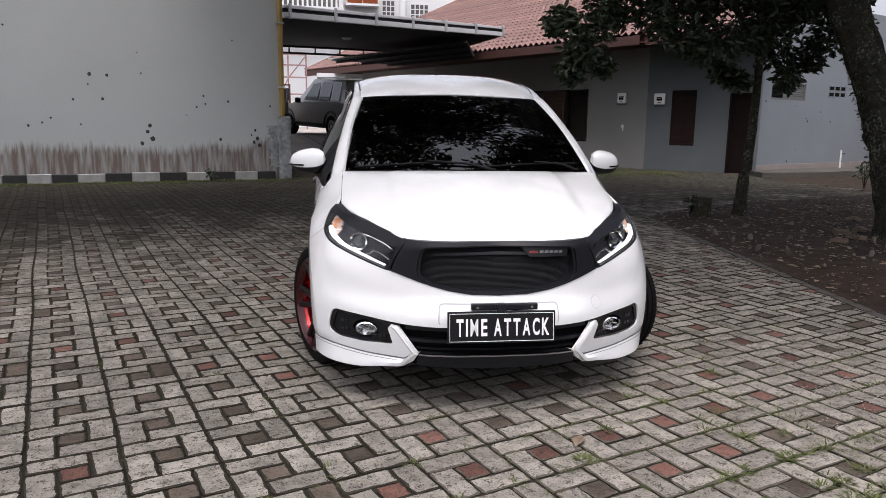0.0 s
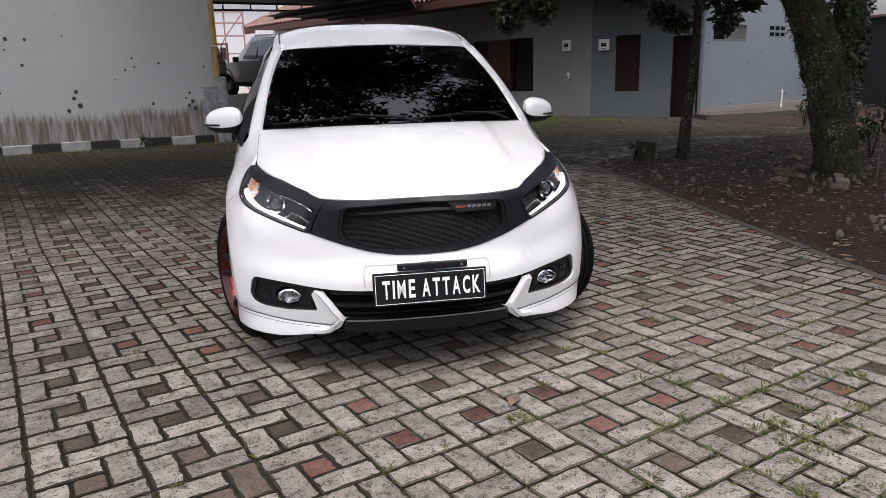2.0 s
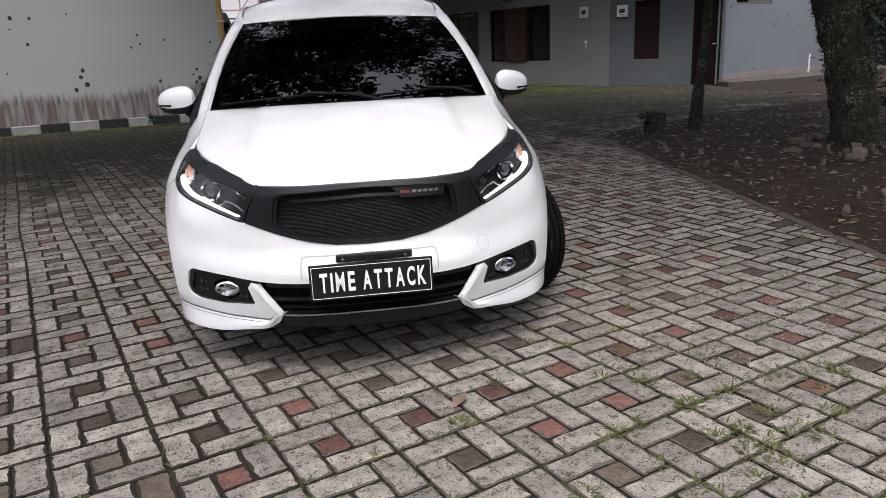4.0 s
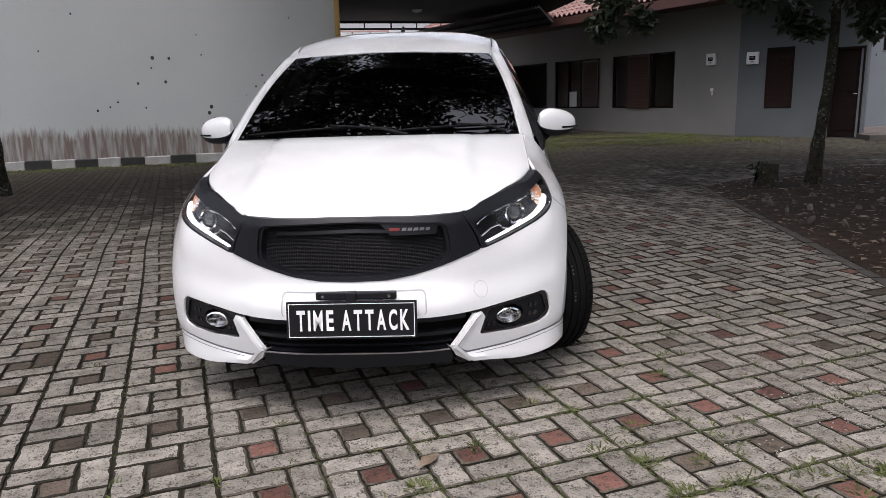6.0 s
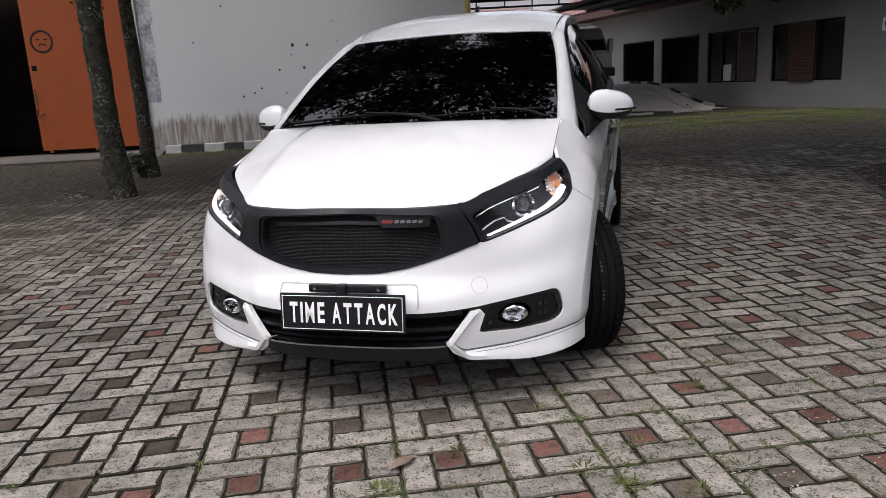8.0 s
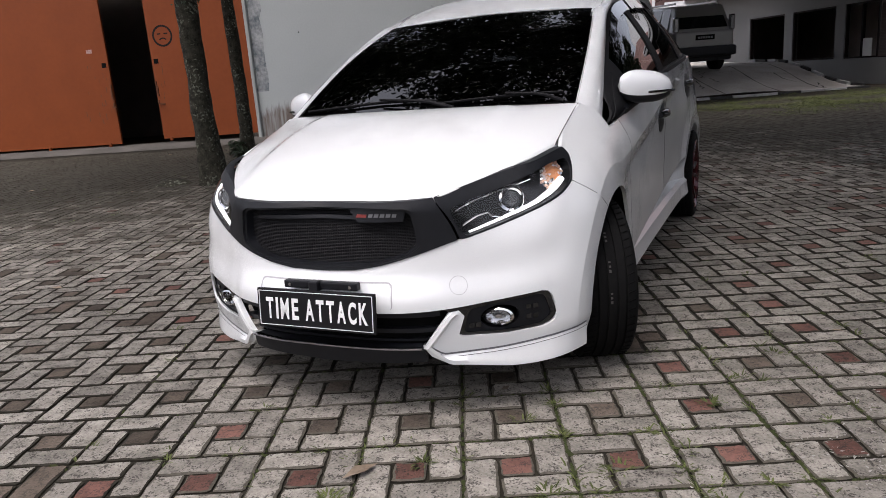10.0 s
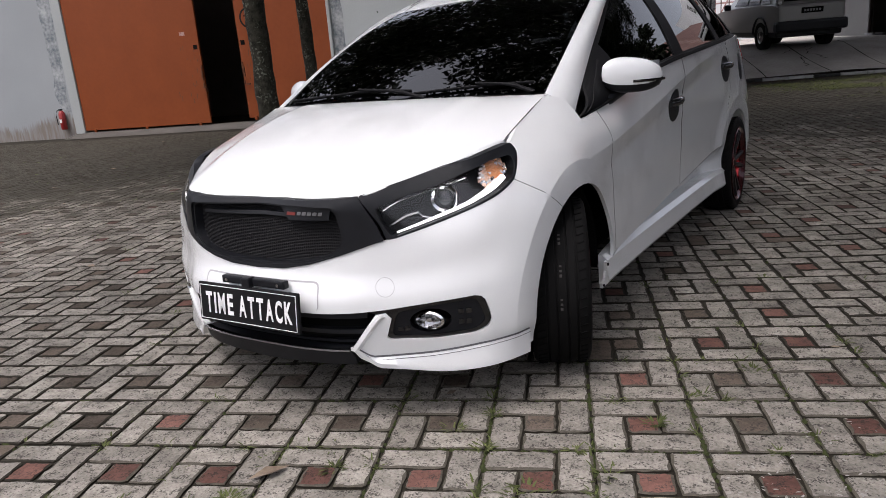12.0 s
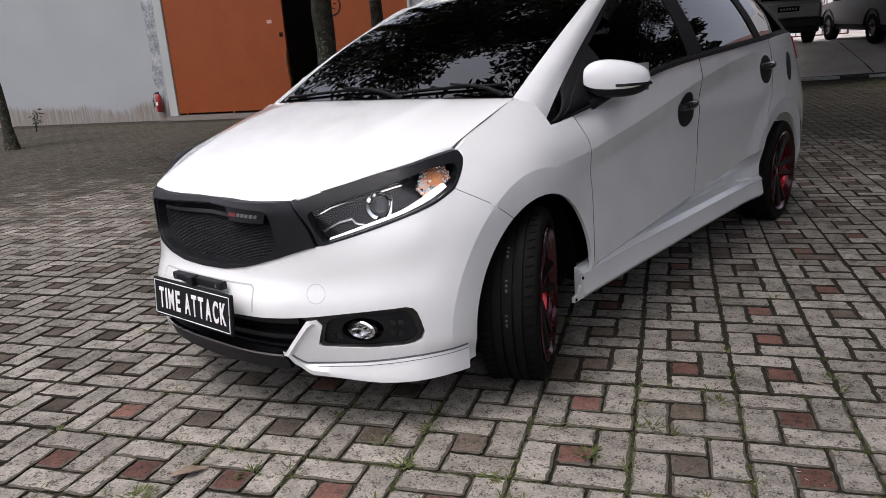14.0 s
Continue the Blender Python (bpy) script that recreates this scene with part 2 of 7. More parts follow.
def flecked(m, colour, scale, most):
    """Adds pale flecks of lichen, gathered in patches."""
    n, l = m.node_tree.nodes, m.node_tree.links
    b = n["Principled BSDF"]
    old = b.inputs["Base Color"].links[0].from_socket
    tc, fine, patch, add, cut, mx = (n.new("ShaderNode" + k) for k in ("TexCoord", "TexNoise", "TexNoise", "Math", "MapRange", "Mix"))
    for q, k in ((fine, scale), (patch, scale * .12)):
        q.inputs["Scale"].default_value, q.inputs["Detail"].default_value = k, 3.0
        l.new(tc.outputs["Object"], q.inputs["Vector"])
    add.operation = "MULTIPLY_ADD"
    add.inputs[1].default_value = 0.7
    l.new(patch.outputs["Fac"], add.inputs[0]), l.new(fine.outputs["Fac"], add.inputs[2])
    cut.inputs[1].default_value, cut.inputs[2].default_value, cut.inputs[4].default_value = 0.95, 1.05, most
    l.new(add.outputs[0], cut.inputs[0])
    mx.data_type = "RGBA"
    mx.inputs[7].default_value = (*colour, 1)
    l.new(cut.outputs[0], mx.inputs[0]), l.new(old, mx.inputs[6]), l.new(mx.outputs[2], b.inputs["Base Color"])


flecked(M_BARK, (0.16, 0.17, 0.135), 34.0, 0.75)
M_LEAF = surf("dark_green_leaf", (0.010, 0.0190, 0.0068), (0.027, 0.043, 0.0155), 3.0, 0.5, random=0.4, islands=True)
M_IVY = surf("ivy_leaf", (0.012, 0.025, 0.009), (0.032, 0.052, 0.021), 5.0, 0.5, random=0.4, islands=True)
M_LITTER = surf("dry_leaf", (0.075, 0.052, 0.034), (0.26, 0.20, 0.145), 6.0, 0.85, random=0.45, islands=True)
M_TILE = surf("clay_roof_tile", (0.124, 0.0651, 0.0558), (0.1922, 0.1147, 0.1023), 2.0, 0.8, bump=0.2, fine=30.0, random=0.2, islands=True)
M_FASCIA = surf("brown_fascia", (0.045, 0.016, 0.012), (0.065, 0.025, 0.018), 4.0, 0.6)
M_WOOD = surf("brown_louvre_wood", (0.02767, 0.01171, 0.007487), (0.04883, 0.02148, 0.01367), 6.0, 0.55, bump=0.1)
M_DARKWOOD = surf("dark_stained_wood", (0.0062, 0.0032, 0.0029), (0.0125, 0.0062, 0.0052), 6.0, 0.7, spec=0.12)
M_WORNWOOD = surf("weathered_shutter_wood", (0.0105, 0.0048, 0.0042), (0.022, 0.0098, 0.0078), 6.0, 0.7, bump=0.1, spec=0.15)
M_GREYFRAME = surf("grey_painted_frame", (0.066, 0.066, 0.06325), (0.1045, 0.1045, 0.099), 6.0, 0.6)
M_PINKSTEEL = surf("faded_pink_steel", (0.26, 0.145, 0.135), (0.40, 0.26, 0.245), 6.0, 0.7, fine=40.0)
M_GUTTER = surf("pale_gutter_paint", (0.48, 0.485, 0.49), (0.62, 0.625, 0.63), 3.0, 0.6, fine=40.0)
M_CONCRETE = surf("worn_concrete", (0.265, 0.245, 0.225), (0.44, 0.418, 0.388), 1.4, 0.9, bump=0.25, fine=18.0, spec=0.12)
M_DARKCONCRETE = surf("dark_concrete", (0.051, 0.048, 0.0432), (0.096, 0.09, 0.0828), 1.4, 0.9, bump=0.25, fine=18.0, spec=0.12)
M_PLINTH = surf("pinkish_plinth", (0.176, 0.1485, 0.1375), (0.242, 0.209, 0.1953), 3.0, 0.9, bump=0.3)
M_STEEL = surf("galvanised_steel", (0.36, 0.37, 0.38), (0.52, 0.53, 0.54), 4.0, 0.45, metal=0.4)
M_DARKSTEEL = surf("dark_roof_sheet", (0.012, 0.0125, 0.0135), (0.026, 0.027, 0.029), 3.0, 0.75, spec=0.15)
M_GREYCAR = surf("grey_car_paint", (0.15, 0.147, 0.142), (0.19, 0.186, 0.18), 2.0, 0.35, metal=0.3, coat=0.8)
M_SILVER = surf("silver_car_paint", (0.30, 0.295, 0.285), (0.36, 0.355, 0.345), 2.0, 0.35, metal=0.3, coat=0.8)
M_FARWHITE = surf("far_white_wall", (0.62, 0.63, 0.64), (0.70, 0.71, 0.72), 0.6, 0.85)
M_EXTRED = plain("extinguisher_red", (0.24, 0.012, 0.012), 0.3, coat=0.6)
M_BOXWHITE = surf("white_enamel_box", (0.60, 0.61, 0.60), (0.70, 0.70, 0.69), 8.0, 0.5)
M_CHARCOAL = surf("charcoal_plaster", (0.012, 0.013, 0.014), (0.030, 0.031, 0.033), 1.2, 0.9, bump=0.15, fine=40.0, spec=0.2)
M_OLDBRICK = surf("old_brick", (0.085, 0.062, 0.048), (0.21, 0.165, 0.135), 14.0, 0.92, bump=0.5, random=0.35, spec=0.12)

# ---- mesh helpers ----
def part(name, bm, material, parent, label="", smooth=False):
    """Links a bmesh as one mesh under a thing or a part."""
    bmesh.ops.recalc_face_normals(bm, faces=bm.faces)
    me = bpy.data.meshes.new(name)
    folds = [i for i, e in enumerate(bm.edges) if not e.smooth]
    bm.to_mesh(me)
    bm.free()
    me.materials.append(material)
    if smooth:
        me.polygons.foreach_set("use_smooth", [True] * len(me.polygons))
        me.set_sharp_from_angle(angle=radians(38))
        for i in folds:
            me.edges[i].use_edge_sharp = True
    ob = new(name, me)
    if parent:
        ob.parent = parent
    return tagged(ob, label)


def thing(name, label, category, m=None, group="", kind=""):
    ob = new(name)
    if m is not None:
        ob.matrix_world = m
    return tagged(ob, label, category, group, kind)


def pydata(name, verts, faces, material, parent=None, smooth=False):
    me = bpy.data.meshes.new(name)
    me.from_pydata(verts, [], faces)
    me.materials.append(material)
    if smooth:
        me.polygons.foreach_set("use_smooth", [True] * len(me.polygons))
    ob = new(name, me)
    if parent:
        ob.parent = parent
    return ob


def box(bm, x0, y0, z0, x1, y1, z1, bevel=0.0, m=None):
    r = bmesh.ops.create_cube(bm, size=1.0, matrix=Matrix.LocRotScale(((x0 + x1) / 2, (y0 + y1) / 2, (z0 + z1) / 2), None, (abs(x1 - x0), abs(y1 - y0), abs(z1 - z0))))
    vs = r["verts"]
    if bevel:
        es = {e for v in vs for e in v.link_edges}
        r = bmesh.ops.bevel(bm, geom=list(es), offset=bevel, segments=2, profile=0.5, affect="EDGES")
        vs = list({v for f in r["faces"] for v in f.verts} | {v for v in vs if v.is_valid})
    if m is not None:
        bmesh.ops.transform(bm, matrix=m, verts=vs)
    return bm


def boxed(name, dims, material, parent=None, bevel=0.0, m=None, label=""):
    return part(name, box(bmesh.new(), *dims, bevel=bevel, m=m), material, parent, label)


def tube(bm, pts, radii, n=8, caps=True):
    """A round tube through points, one radius each."""
    pts = [Vector(p) for p in pts]
    rings = []
    for i, p in enumerate(pts):
        d = (pts[min(i + 1, len(pts) - 1)] - pts[max(i - 1, 0)]).normalized()
        side = d.cross(Vector((0.13, 0.21, 0.97) if abs(d.z) < 0.9 else (1, 0.1, 0))).normalized()
        up = side.cross(d)
        r = radii[i] if isinstance(radii, (list, tuple)) else radii
        rings.append([bm.verts.new(p + r * (math.cos(a) * side + math.sin(a) * up)) for a in [2 * math.pi * k / n for k in range(n)]])
    for a, b in zip(rings, rings[1:]):
        for k in range(n):
            bm.faces.new((a[k], a[(k + 1) % n], b[(k + 1) % n], b[k]))
    if caps:
        bm.faces.new(rings[0][::-1]), bm.faces.new(rings[-1])
    return bm


def lathe(profile, n=48, axis="x", closed=False):
    """Turns a profile of (along, radius) round an axis."""
    bm = bmesh.new()
    rings = []
    for a, r in profile:
        ring = []
        for k in range(n):
            c, s = math.cos(2 * math.pi * k / n), math.sin(2 * math.pi * k / n)
            ring.append(bm.verts.new((a, r * c, r * s) if axis == "x" else (r * c, a, r * s) if axis == "y" else (r * c, r * s, a)))
        rings.append(ring)
    pairs = list(zip(rings, rings[1:])) + ([(rings[-1], rings[0])] if closed else [])
    for a, b in pairs:
        for k in range(n):
            bm.faces.new((a[k], a[(k + 1) % n], b[(k + 1) % n], b[k]))
    return bm


def hermite(xs, ys):
    """A smooth, overshoot-free curve through points."""
    n = len(xs)
    h = [xs[i + 1] - xs[i] for i in range(n - 1)]
    d = [(ys[i + 1] - ys[i]) / h[i] for i in range(n - 1)]
    t = [d[0]] + [0.0 if d[i - 1] * d[i] <= 0 else 3 * (h[i - 1] + h[i]) / ((2 * h[i] + h[i - 1]) / d[i - 1] + (h[i] + 2 * h[i - 1]) / d[i]) for i in range(1, n - 1)] + [d[-1]]

    def f(x):
        if x <= xs[0]:
            return ys[0] + t[0] * (x - xs[0])
        if x >= xs[-1]:
            return ys[-1] + t[-1] * (x - xs[-1])
        i = 0
        while x > xs[i + 1]:
            i += 1
        q = (x - xs[i]) / h[i]
        return (2 * q**3 - 3 * q**2 + 1) * ys[i] + (q**3 - 2 * q**2 + q) * h[i] * t[i] + (3 * q**2 - 2 * q**3) * ys[i + 1] + (q**3 - q**2) * h[i] * t[i + 1]
    return f


def smoothstep(a, b, x):
    q = min(1.0, max(0.0, (x - a) / (b - a)))
    return q * q * (3 - 2 * q)


def inside(p, poly):
    x, y = p
    r = False
    for (x0, y0), (x1, y1) in zip(poly, poly[1:] + poly[:1]):
        if (y0 > y) != (y1 > y) and x < (x1 - x0) * (y - y0) / (y1 - y0) + x0:
            r = not r
    return r


def dense(poly, step):
    """The outline with points at most a step apart."""
    out = []
    for (x0, y0), (x1, y1) in zip(poly, poly[1:] + poly[:1]):
        n = max(1, int(math.hypot(x1 - x0, y1 - y0) / step))
        out += [(x0 + (x1 - x0) * k / n, y0 + (y1 - y0) * k / n) for k in range(n)]
    return out


def spaced(line, step):
    """An open line with points about a step apart."""
    out = [line[0]]
    for (x0, y0), (x1, y1) in zip(line, line[1:]):
        n = max(1, round(math.hypot(x1 - x0, y1 - y0) / step))
        out += [(x0 + (x1 - x0) * k / n, y0 + (y1 - y0) * k / n) for k in range(1, n + 1)]
    return out


def rounded(poly, r=0.02, n=3):
    """The outline with its corners rounded."""
    out = []
    for i, p in enumerate(poly):
        a, b = Vector(poly[i - 1]), Vector(poly[(i + 1) % len(poly)])
        p = Vector(p)
        da, db = (a - p), (b - p)
        q = min(r, da.length * 0.45, db.length * 0.45)
        s, e = p + da.normalized() * q, p + db.normalized() * q
        for k in range(n + 1):
            t = k / n
            out.append(tuple((1 - t) ** 2 * s + 2 * t * (1 - t) * p + t * t * e))
    return out


def sheet(poly, mapf, step=0.03, depth=0.012, holes=(), folds=()):
    """A bmesh: the inside of a flat outline, laid on a curved surface by mapf(a, b, inward), with folded-in edges; folds are crisp lines across it."""
    poly = dense(poly, step)
    holes = [dense(h, step) for h in holes]
    pts, edges = [], []
    for loop in [poly, *holes]:
        i0 = len(pts)
        pts += loop
        edges += [(i0 + k, i0 + (k + 1) % len(loop)) for k in range(len(loop))]
    nb = len(edges)
    xs, ys = [p[0] for p in poly], [p[1] for p in poly]
    rim = np.array(pts)
    for line in folds:
        last = None
        for p in spaced(line, step * .7):
            if not inside(p, poly) or any(inside(p, h) for h in holes) or np.min(np.hypot(rim[:, 0] - p[0], rim[:, 1] - p[1])) < step * .4:
                last = None
                continue
            pts.append(p)
            if last is not None and math.hypot(p[0] - pts[last][0], p[1] - pts[last][1]) < step * 1.5:
                edges.append((last, len(pts) - 1))
            last = len(pts) - 1
    bound = np.array(pts)
    ny = max(1, int((max(ys) - min(ys)) / step))
    for j in range(ny + 1):
        y = min(ys) + (j + 0.5) * step
        x = min(xs) + (0.5 if j % 2 else 0.25) * step
        while x < max(xs):
            if inside((x, y), poly) and not any(inside((x, y), h) for h in holes) and np.min(np.hypot(bound[:, 0] - x, bound[:, 1] - y)) > step * 0.45:
                pts.append((x, y))
            x += step
    vs, es, fs, _, came, _ = delaunay_2d_cdt([Vector(p) for p in pts], edges, [], 0, 1e-6)
    bm = bmesh.new()
    bv = [bm.verts.new(mapf(v.x, v.y, 0.0)) for v in vs]
    lo = {}
    for f in fs:
        c = ((vs[f[0]].x + vs[f[1]].x + vs[f[2]].x) / 3, (vs[f[0]].y + vs[f[1]].y + vs[f[2]].y) / 3)
        if inside(c, poly) and not any(inside(c, h) for h in holes):
            bm.faces.new([bv[i] for i in f])
    for e, source in zip(es, came):
        if any(k >= nb for k in source):
            fold = bm.edges.get((bv[e[0]], bv[e[1]]))
            if fold:
                fold.smooth = False
    if depth:
        for e in [e for e in bm.edges if len(e.link_faces) == 1]:
            q = []
            for v in e.verts:
                if v not in lo:
                    i = bv.index(v)
                    lo[v] = bm.verts.new(mapf(vs[i].x, vs[i].y, depth))
                q.append(lo[v])
            bm.faces.new((e.verts[0], e.verts[1], q[1], q[0]))
    for v in [v for v in bm.verts if not v.link_faces]:
        bm.verts.remove(v)
    return bm


def grid(fn, nu, nv):
    """A bmesh grid of fn(a, b) for a, b in 0..1."""
    bm = bmesh.new()
    g = [[bm.verts.new(fn(i / nu, j / nv)) for j in range(nv + 1)] for i in range(nu + 1)]
    for i in range(nu):
        for j in range(nv):
            bm.faces.new((g[i][j], g[i + 1][j], g[i + 1][j + 1], g[i][j + 1]))
    return bm


def thicken(bm, depth, away):
    """Folds the open edges of a sheet by a vector."""
    es = [e for e in bm.edges if len(e.link_faces) == 1]
    lo = {}
    for e in es:
        for v in e.verts:
            if v not in lo:
                lo[v] = bm.verts.new(v.co + Vector(away) * depth)
        bm.faces.new((e.verts[0], e.verts[1], lo[e.verts[1]], lo[e.verts[0]]))
    return bm

# ---- the yard: ground and walls ----
ground = part("ground", grid(lambda a, b: (-300 + 600 * a, -300 + 600 * b, -0.04), 2, 2), M_SOIL, None)
tagged(ground, "dark bare earth under and around the yard", "ground", kind="structure")

WALL_Y = 15.4


def stained_wall(name, clean, dirt, foot, rag):
    """Painted plaster, with damp brown dirt climbing from the foot in ragged streaks."""
    m = surf(name, clean[0], clean[1], 0.7, 0.88, bump=0.15, fine=30.0)
    n, l = m.node_tree.nodes, m.node_tree.links
    b = n["Principled BSDF"]
    old = b.inputs["Base Color"].links[0].from_socket
    geo = n.new("ShaderNodeTexCoord")
    sep = n.new("ShaderNodeSeparateXYZ")
    l.new(geo.outputs["Object"], sep.inputs[0])
    mp = n.new("ShaderNodeMapping")
    mp.inputs["Scale"].default_value = (13.0, 13.0, 1.3)
    l.new(geo.outputs["Object"], mp.inputs["Vector"])
    ns = n.new("ShaderNodeTexNoise")
    ns.inputs["Scale"].default_value, ns.inputs["Detail"].default_value, ns.inputs["Roughness"].default_value = 1.6, 6.0, 0.65
    l.new(mp.outputs[0], ns.inputs["Vector"])
    ma = n.new("ShaderNodeMath")
    ma.operation = "MULTIPLY_ADD"
    ma.inputs[1].default_value = -rag
    l.new(ns.outputs["Fac"], ma.inputs[0]), l.new(sep.outputs["Z"], ma.inputs[2])
    wave = n.new("ShaderNodeTexNoise")
    wave.inputs["Scale"].default_value, wave.inputs["Detail"].default_value = 0.45, 2.0
    flat_ = n.new("ShaderNodeMapping")
    flat_.inputs["Scale"].default_value = (1.0, 1.0, 0.0)
    l.new(geo.outputs["Object"], flat_.inputs["Vector"]), l.new(flat_.outputs[0], wave.inputs["Vector"])
    sway = n.new("ShaderNodeMath")
    sway.operation, sway.inputs[1].default_value = "MULTIPLY_ADD", -1.1
    l.new(wave.outputs["Fac"], sway.inputs[0]), l.new(ma.outputs[0], sway.inputs[2])
    lift = n.new("ShaderNodeMath")
    lift.operation, lift.inputs[1].default_value = "ADD", 0.55
    l.new(sway.outputs[0], lift.inputs[0])
    mr = n.new("ShaderNodeMapRange")
    mr.inputs[1].default_value, mr.inputs[2].default_value = foot - rag / 2 + 0.09, foot - rag / 2 - 0.07
    l.new(lift.outputs[0], mr.inputs[0])
    blot = n.new("ShaderNodeTexNoise")
    blot.inputs["Scale"].default_value, blot.inputs["Detail"].default_value = 1.1, 6.0
    l.new(mp.outputs[0], blot.inputs["Vector"])
    mul = n.new("ShaderNodeMath")
    mul.operation = "MULTIPLY"
    br = n.new("ShaderNodeMapRange")
    br.inputs[1].default_value, br.inputs[2].default_value, br.inputs[3].default_value = 0.36, 0.58, 0.45
    l.new(blot.outputs["Fac"], br.inputs[0])
    l.new(mr.outputs[0], mul.inputs[0]), l.new(br.outputs[0], mul.inputs[1])
    mx = n.new("ShaderNodeMix")
    mx.data_type = "RGBA"
    mx.inputs[7].default_value = (*dirt, 1)
    l.new(mul.outputs[0], mx.inputs[0]), l.new(old, mx.inputs[6]), l.new(mx.outputs[2], b.inputs["Base Color"])
    return m


M_WALLN = stained_wall("damp_stained_wall", ((0.335, 0.362, 0.364), (0.395, 0.424, 0.426)), (0.135, 0.108, 0.094), 0.66, 0.62)
M_WALLW = stained_wall("damp_stained_side_wall", ((0.235, 0.252, 0.262), (0.295, 0.315, 0.325)), (0.17, 0.145, 0.125), 0.42, 0.6)


def walling(name, p0, d, spans, material, thick=0.2, label=""):
    """A wall in the direction d from p0, from boxes of (s0, s1, z0, z1) that leave the openings free."""
    d = Vector((*d, 0)).normalized()
    m = Matrix(((d.x, -d.y, 0, p0[0]), (d.y, d.x, 0, p0[1]), (0, 0, 1, 0), (0, 0, 0, 1)))
    bm = bmesh.new()
    for s0, s1, z0, z1 in spans:
        box(bm, s0, 0, z0, s1, thick, z1)
    ob = part(name, bm, material, None)
    ob.matrix_world = m
    return tagged(ob, label, "wall", kind="structure"), m


wall_n, _ = walling("wall_north", (0, WALL_Y), (1, 0), [(-3.5, 3.45, -0.04, 6.0), (-9.98, -3.5, 3.7, 6.0)], M_WALLN, label="tall pale grey-green plastered wall with brown damp stains at its foot")
wall_w, _ = walling("wall_north_west", (0, WALL_Y), (1, 0), [(-24, -9.98, -0.04, 6.0)], M_WALLW, label="pale plastered wall stained brown near the ground")
rng = random.Random(3)
bm = bmesh.new()
for x, z, r in [(-.21, 2.06, .055), (.09, 2.05, .04), (-.25, 1.87, .025), (-.52, 1.58, .035), (-.01, 1.6, .045), (-.92, 1.23, .03), (-1.07, 1.14, .028), (-1.3, 1.08, .035), (-.42, 1.11, .028), (.7, 2.11, .022), (.64, 2.49, .018), (1.85, 1.7, .03), (1.71, 1.48, .03), (1.88, 1.54, .028), (2.33, 1.6, .032), (2.15, .83, .045), (.81, 1.1, .055), (.76, .98, .055),
                (.85, .84, .07), (.65, .75, .055), (2.45, 2.82, .022), (-1.57, 2.88, .03), (1.51, 1.31, .018), (3.18, 1.52, .03), (2.86, 1.02, .04), (2.9, .85, .06), (2.83, .77, .05), (2.94, .71, .06), (2.78, .92, .03), (-2.2, 2.2, .025)]:
    r *= .64
    vs = [bm.verts.new((x + r * rng.uniform(.8, 1.1) * math.cos(a), -0.004, z + 1.2 * r * rng.uniform(.8, 1.1) * math.sin(a))) for a in [k * math.pi / 7 for k in range(14)]]
    bm.faces.new(vs)
tagged(part("mould_spot", bm, M_SPOT, wall_n, "black mould spots scattered on the wall"), kind="stuff")


def peeled(x0, x1, z0, z1, seed, parent):
    """A ragged strip of bared, peeling render."""
    r = random.Random(seed)
    n = 26
    bm = bmesh.new()
    L = [bm.verts.new((x0 + r.uniform(-.04, .05), -0.006, z0 + (z1 - z0) * k / n)) for k in range(n + 1)]
    R = [bm.verts.new((x1 + r.uniform(-.06, .03), -0.006, z0 + (z1 - z0) * k / n)) for k in range(n + 1)]
    for k in range(n):
        bm.faces.new((L[k], R[k], R[k + 1], L[k + 1]))
    part("peeled_render", bm, M_PEEL, parent, "grey render showing where the paint has peeled")


peeled(-3.24, -2.95, 1.05, 5.9, 1, wall_n)
peeled(-10.62, -10.27, 0.62, 5.9, 2, wall_w)
peeled(3.13, 3.36, 0.25, 1.12, 5, wall_n)

# gate posts, worn corner plinth and drain pipe
for name, x0, x1, lab in (("gate_post", -3.325, -3.25, "white plastered gate post with peeling paint"), ("gate_post", -10.22, -9.96, "white plastered gate post beside the steel gate")):
    tagged(boxed(name, (x0, WALL_Y - 0.07, -0.04, x1, WALL_Y + 0.1, 5.9), M_WALL, None, 0.015), lab, "post", kind="structure")
tagged(boxed("wall_corner_plinth", (3.34, WALL_Y - 0.08, -0.04, 3.60, WALL_Y + 0.3, 1.32), M_PEEL, None, 0.03), "crumbling rendered plinth at the wall's corner", "plinth", kind="structure")
pipe = thing("drain_pipe", "yellow rain pipe running down the corner of the wall", "pipe")
part("pipe", tube(bmesh.new(), [(3.42, WALL_Y - 0.075, 1.32), (3.42, WALL_Y - 0.075, 5.9)], 0.055, 12), M_YELLOW, pipe, smooth=True)
for z in (1.9, 3.2, 4.6):
    boxed("bracket", (3.35, WALL_Y - 0.14, z, 3.49, WALL_Y + 0.0, z + 0.035), M_STEEL, pipe, 0.004)

# striped kerb along the wall
rng = random.Random(11)
joints = (-3.0, -2.66, -2.2, -1.78, -1.38, -.97, -.53, -.05, .43, .94, 1.45, 1.93, 2.40, 2.86, 3.24)
for k, (x, x_end) in enumerate(zip(joints, joints[1:])):
    w = x_end - x
    stone = boxed("kerb_stone", (0, 0, 0, w - 0.008, 0.16, 0.20 + rng.uniform(-.008, .008)), M_KERBB if k % 2 else M_KERBW, None, 0.012)
    stone.matrix_world = pose(x, WALL_Y - 0.163, -0.03, 0, 0, rng.uniform(-.6, .6))
    tagged(stone, ("black" if k % 2 else "white") + " painted concrete kerb block along the wall", "kerb", "kerb blocks along the wall")

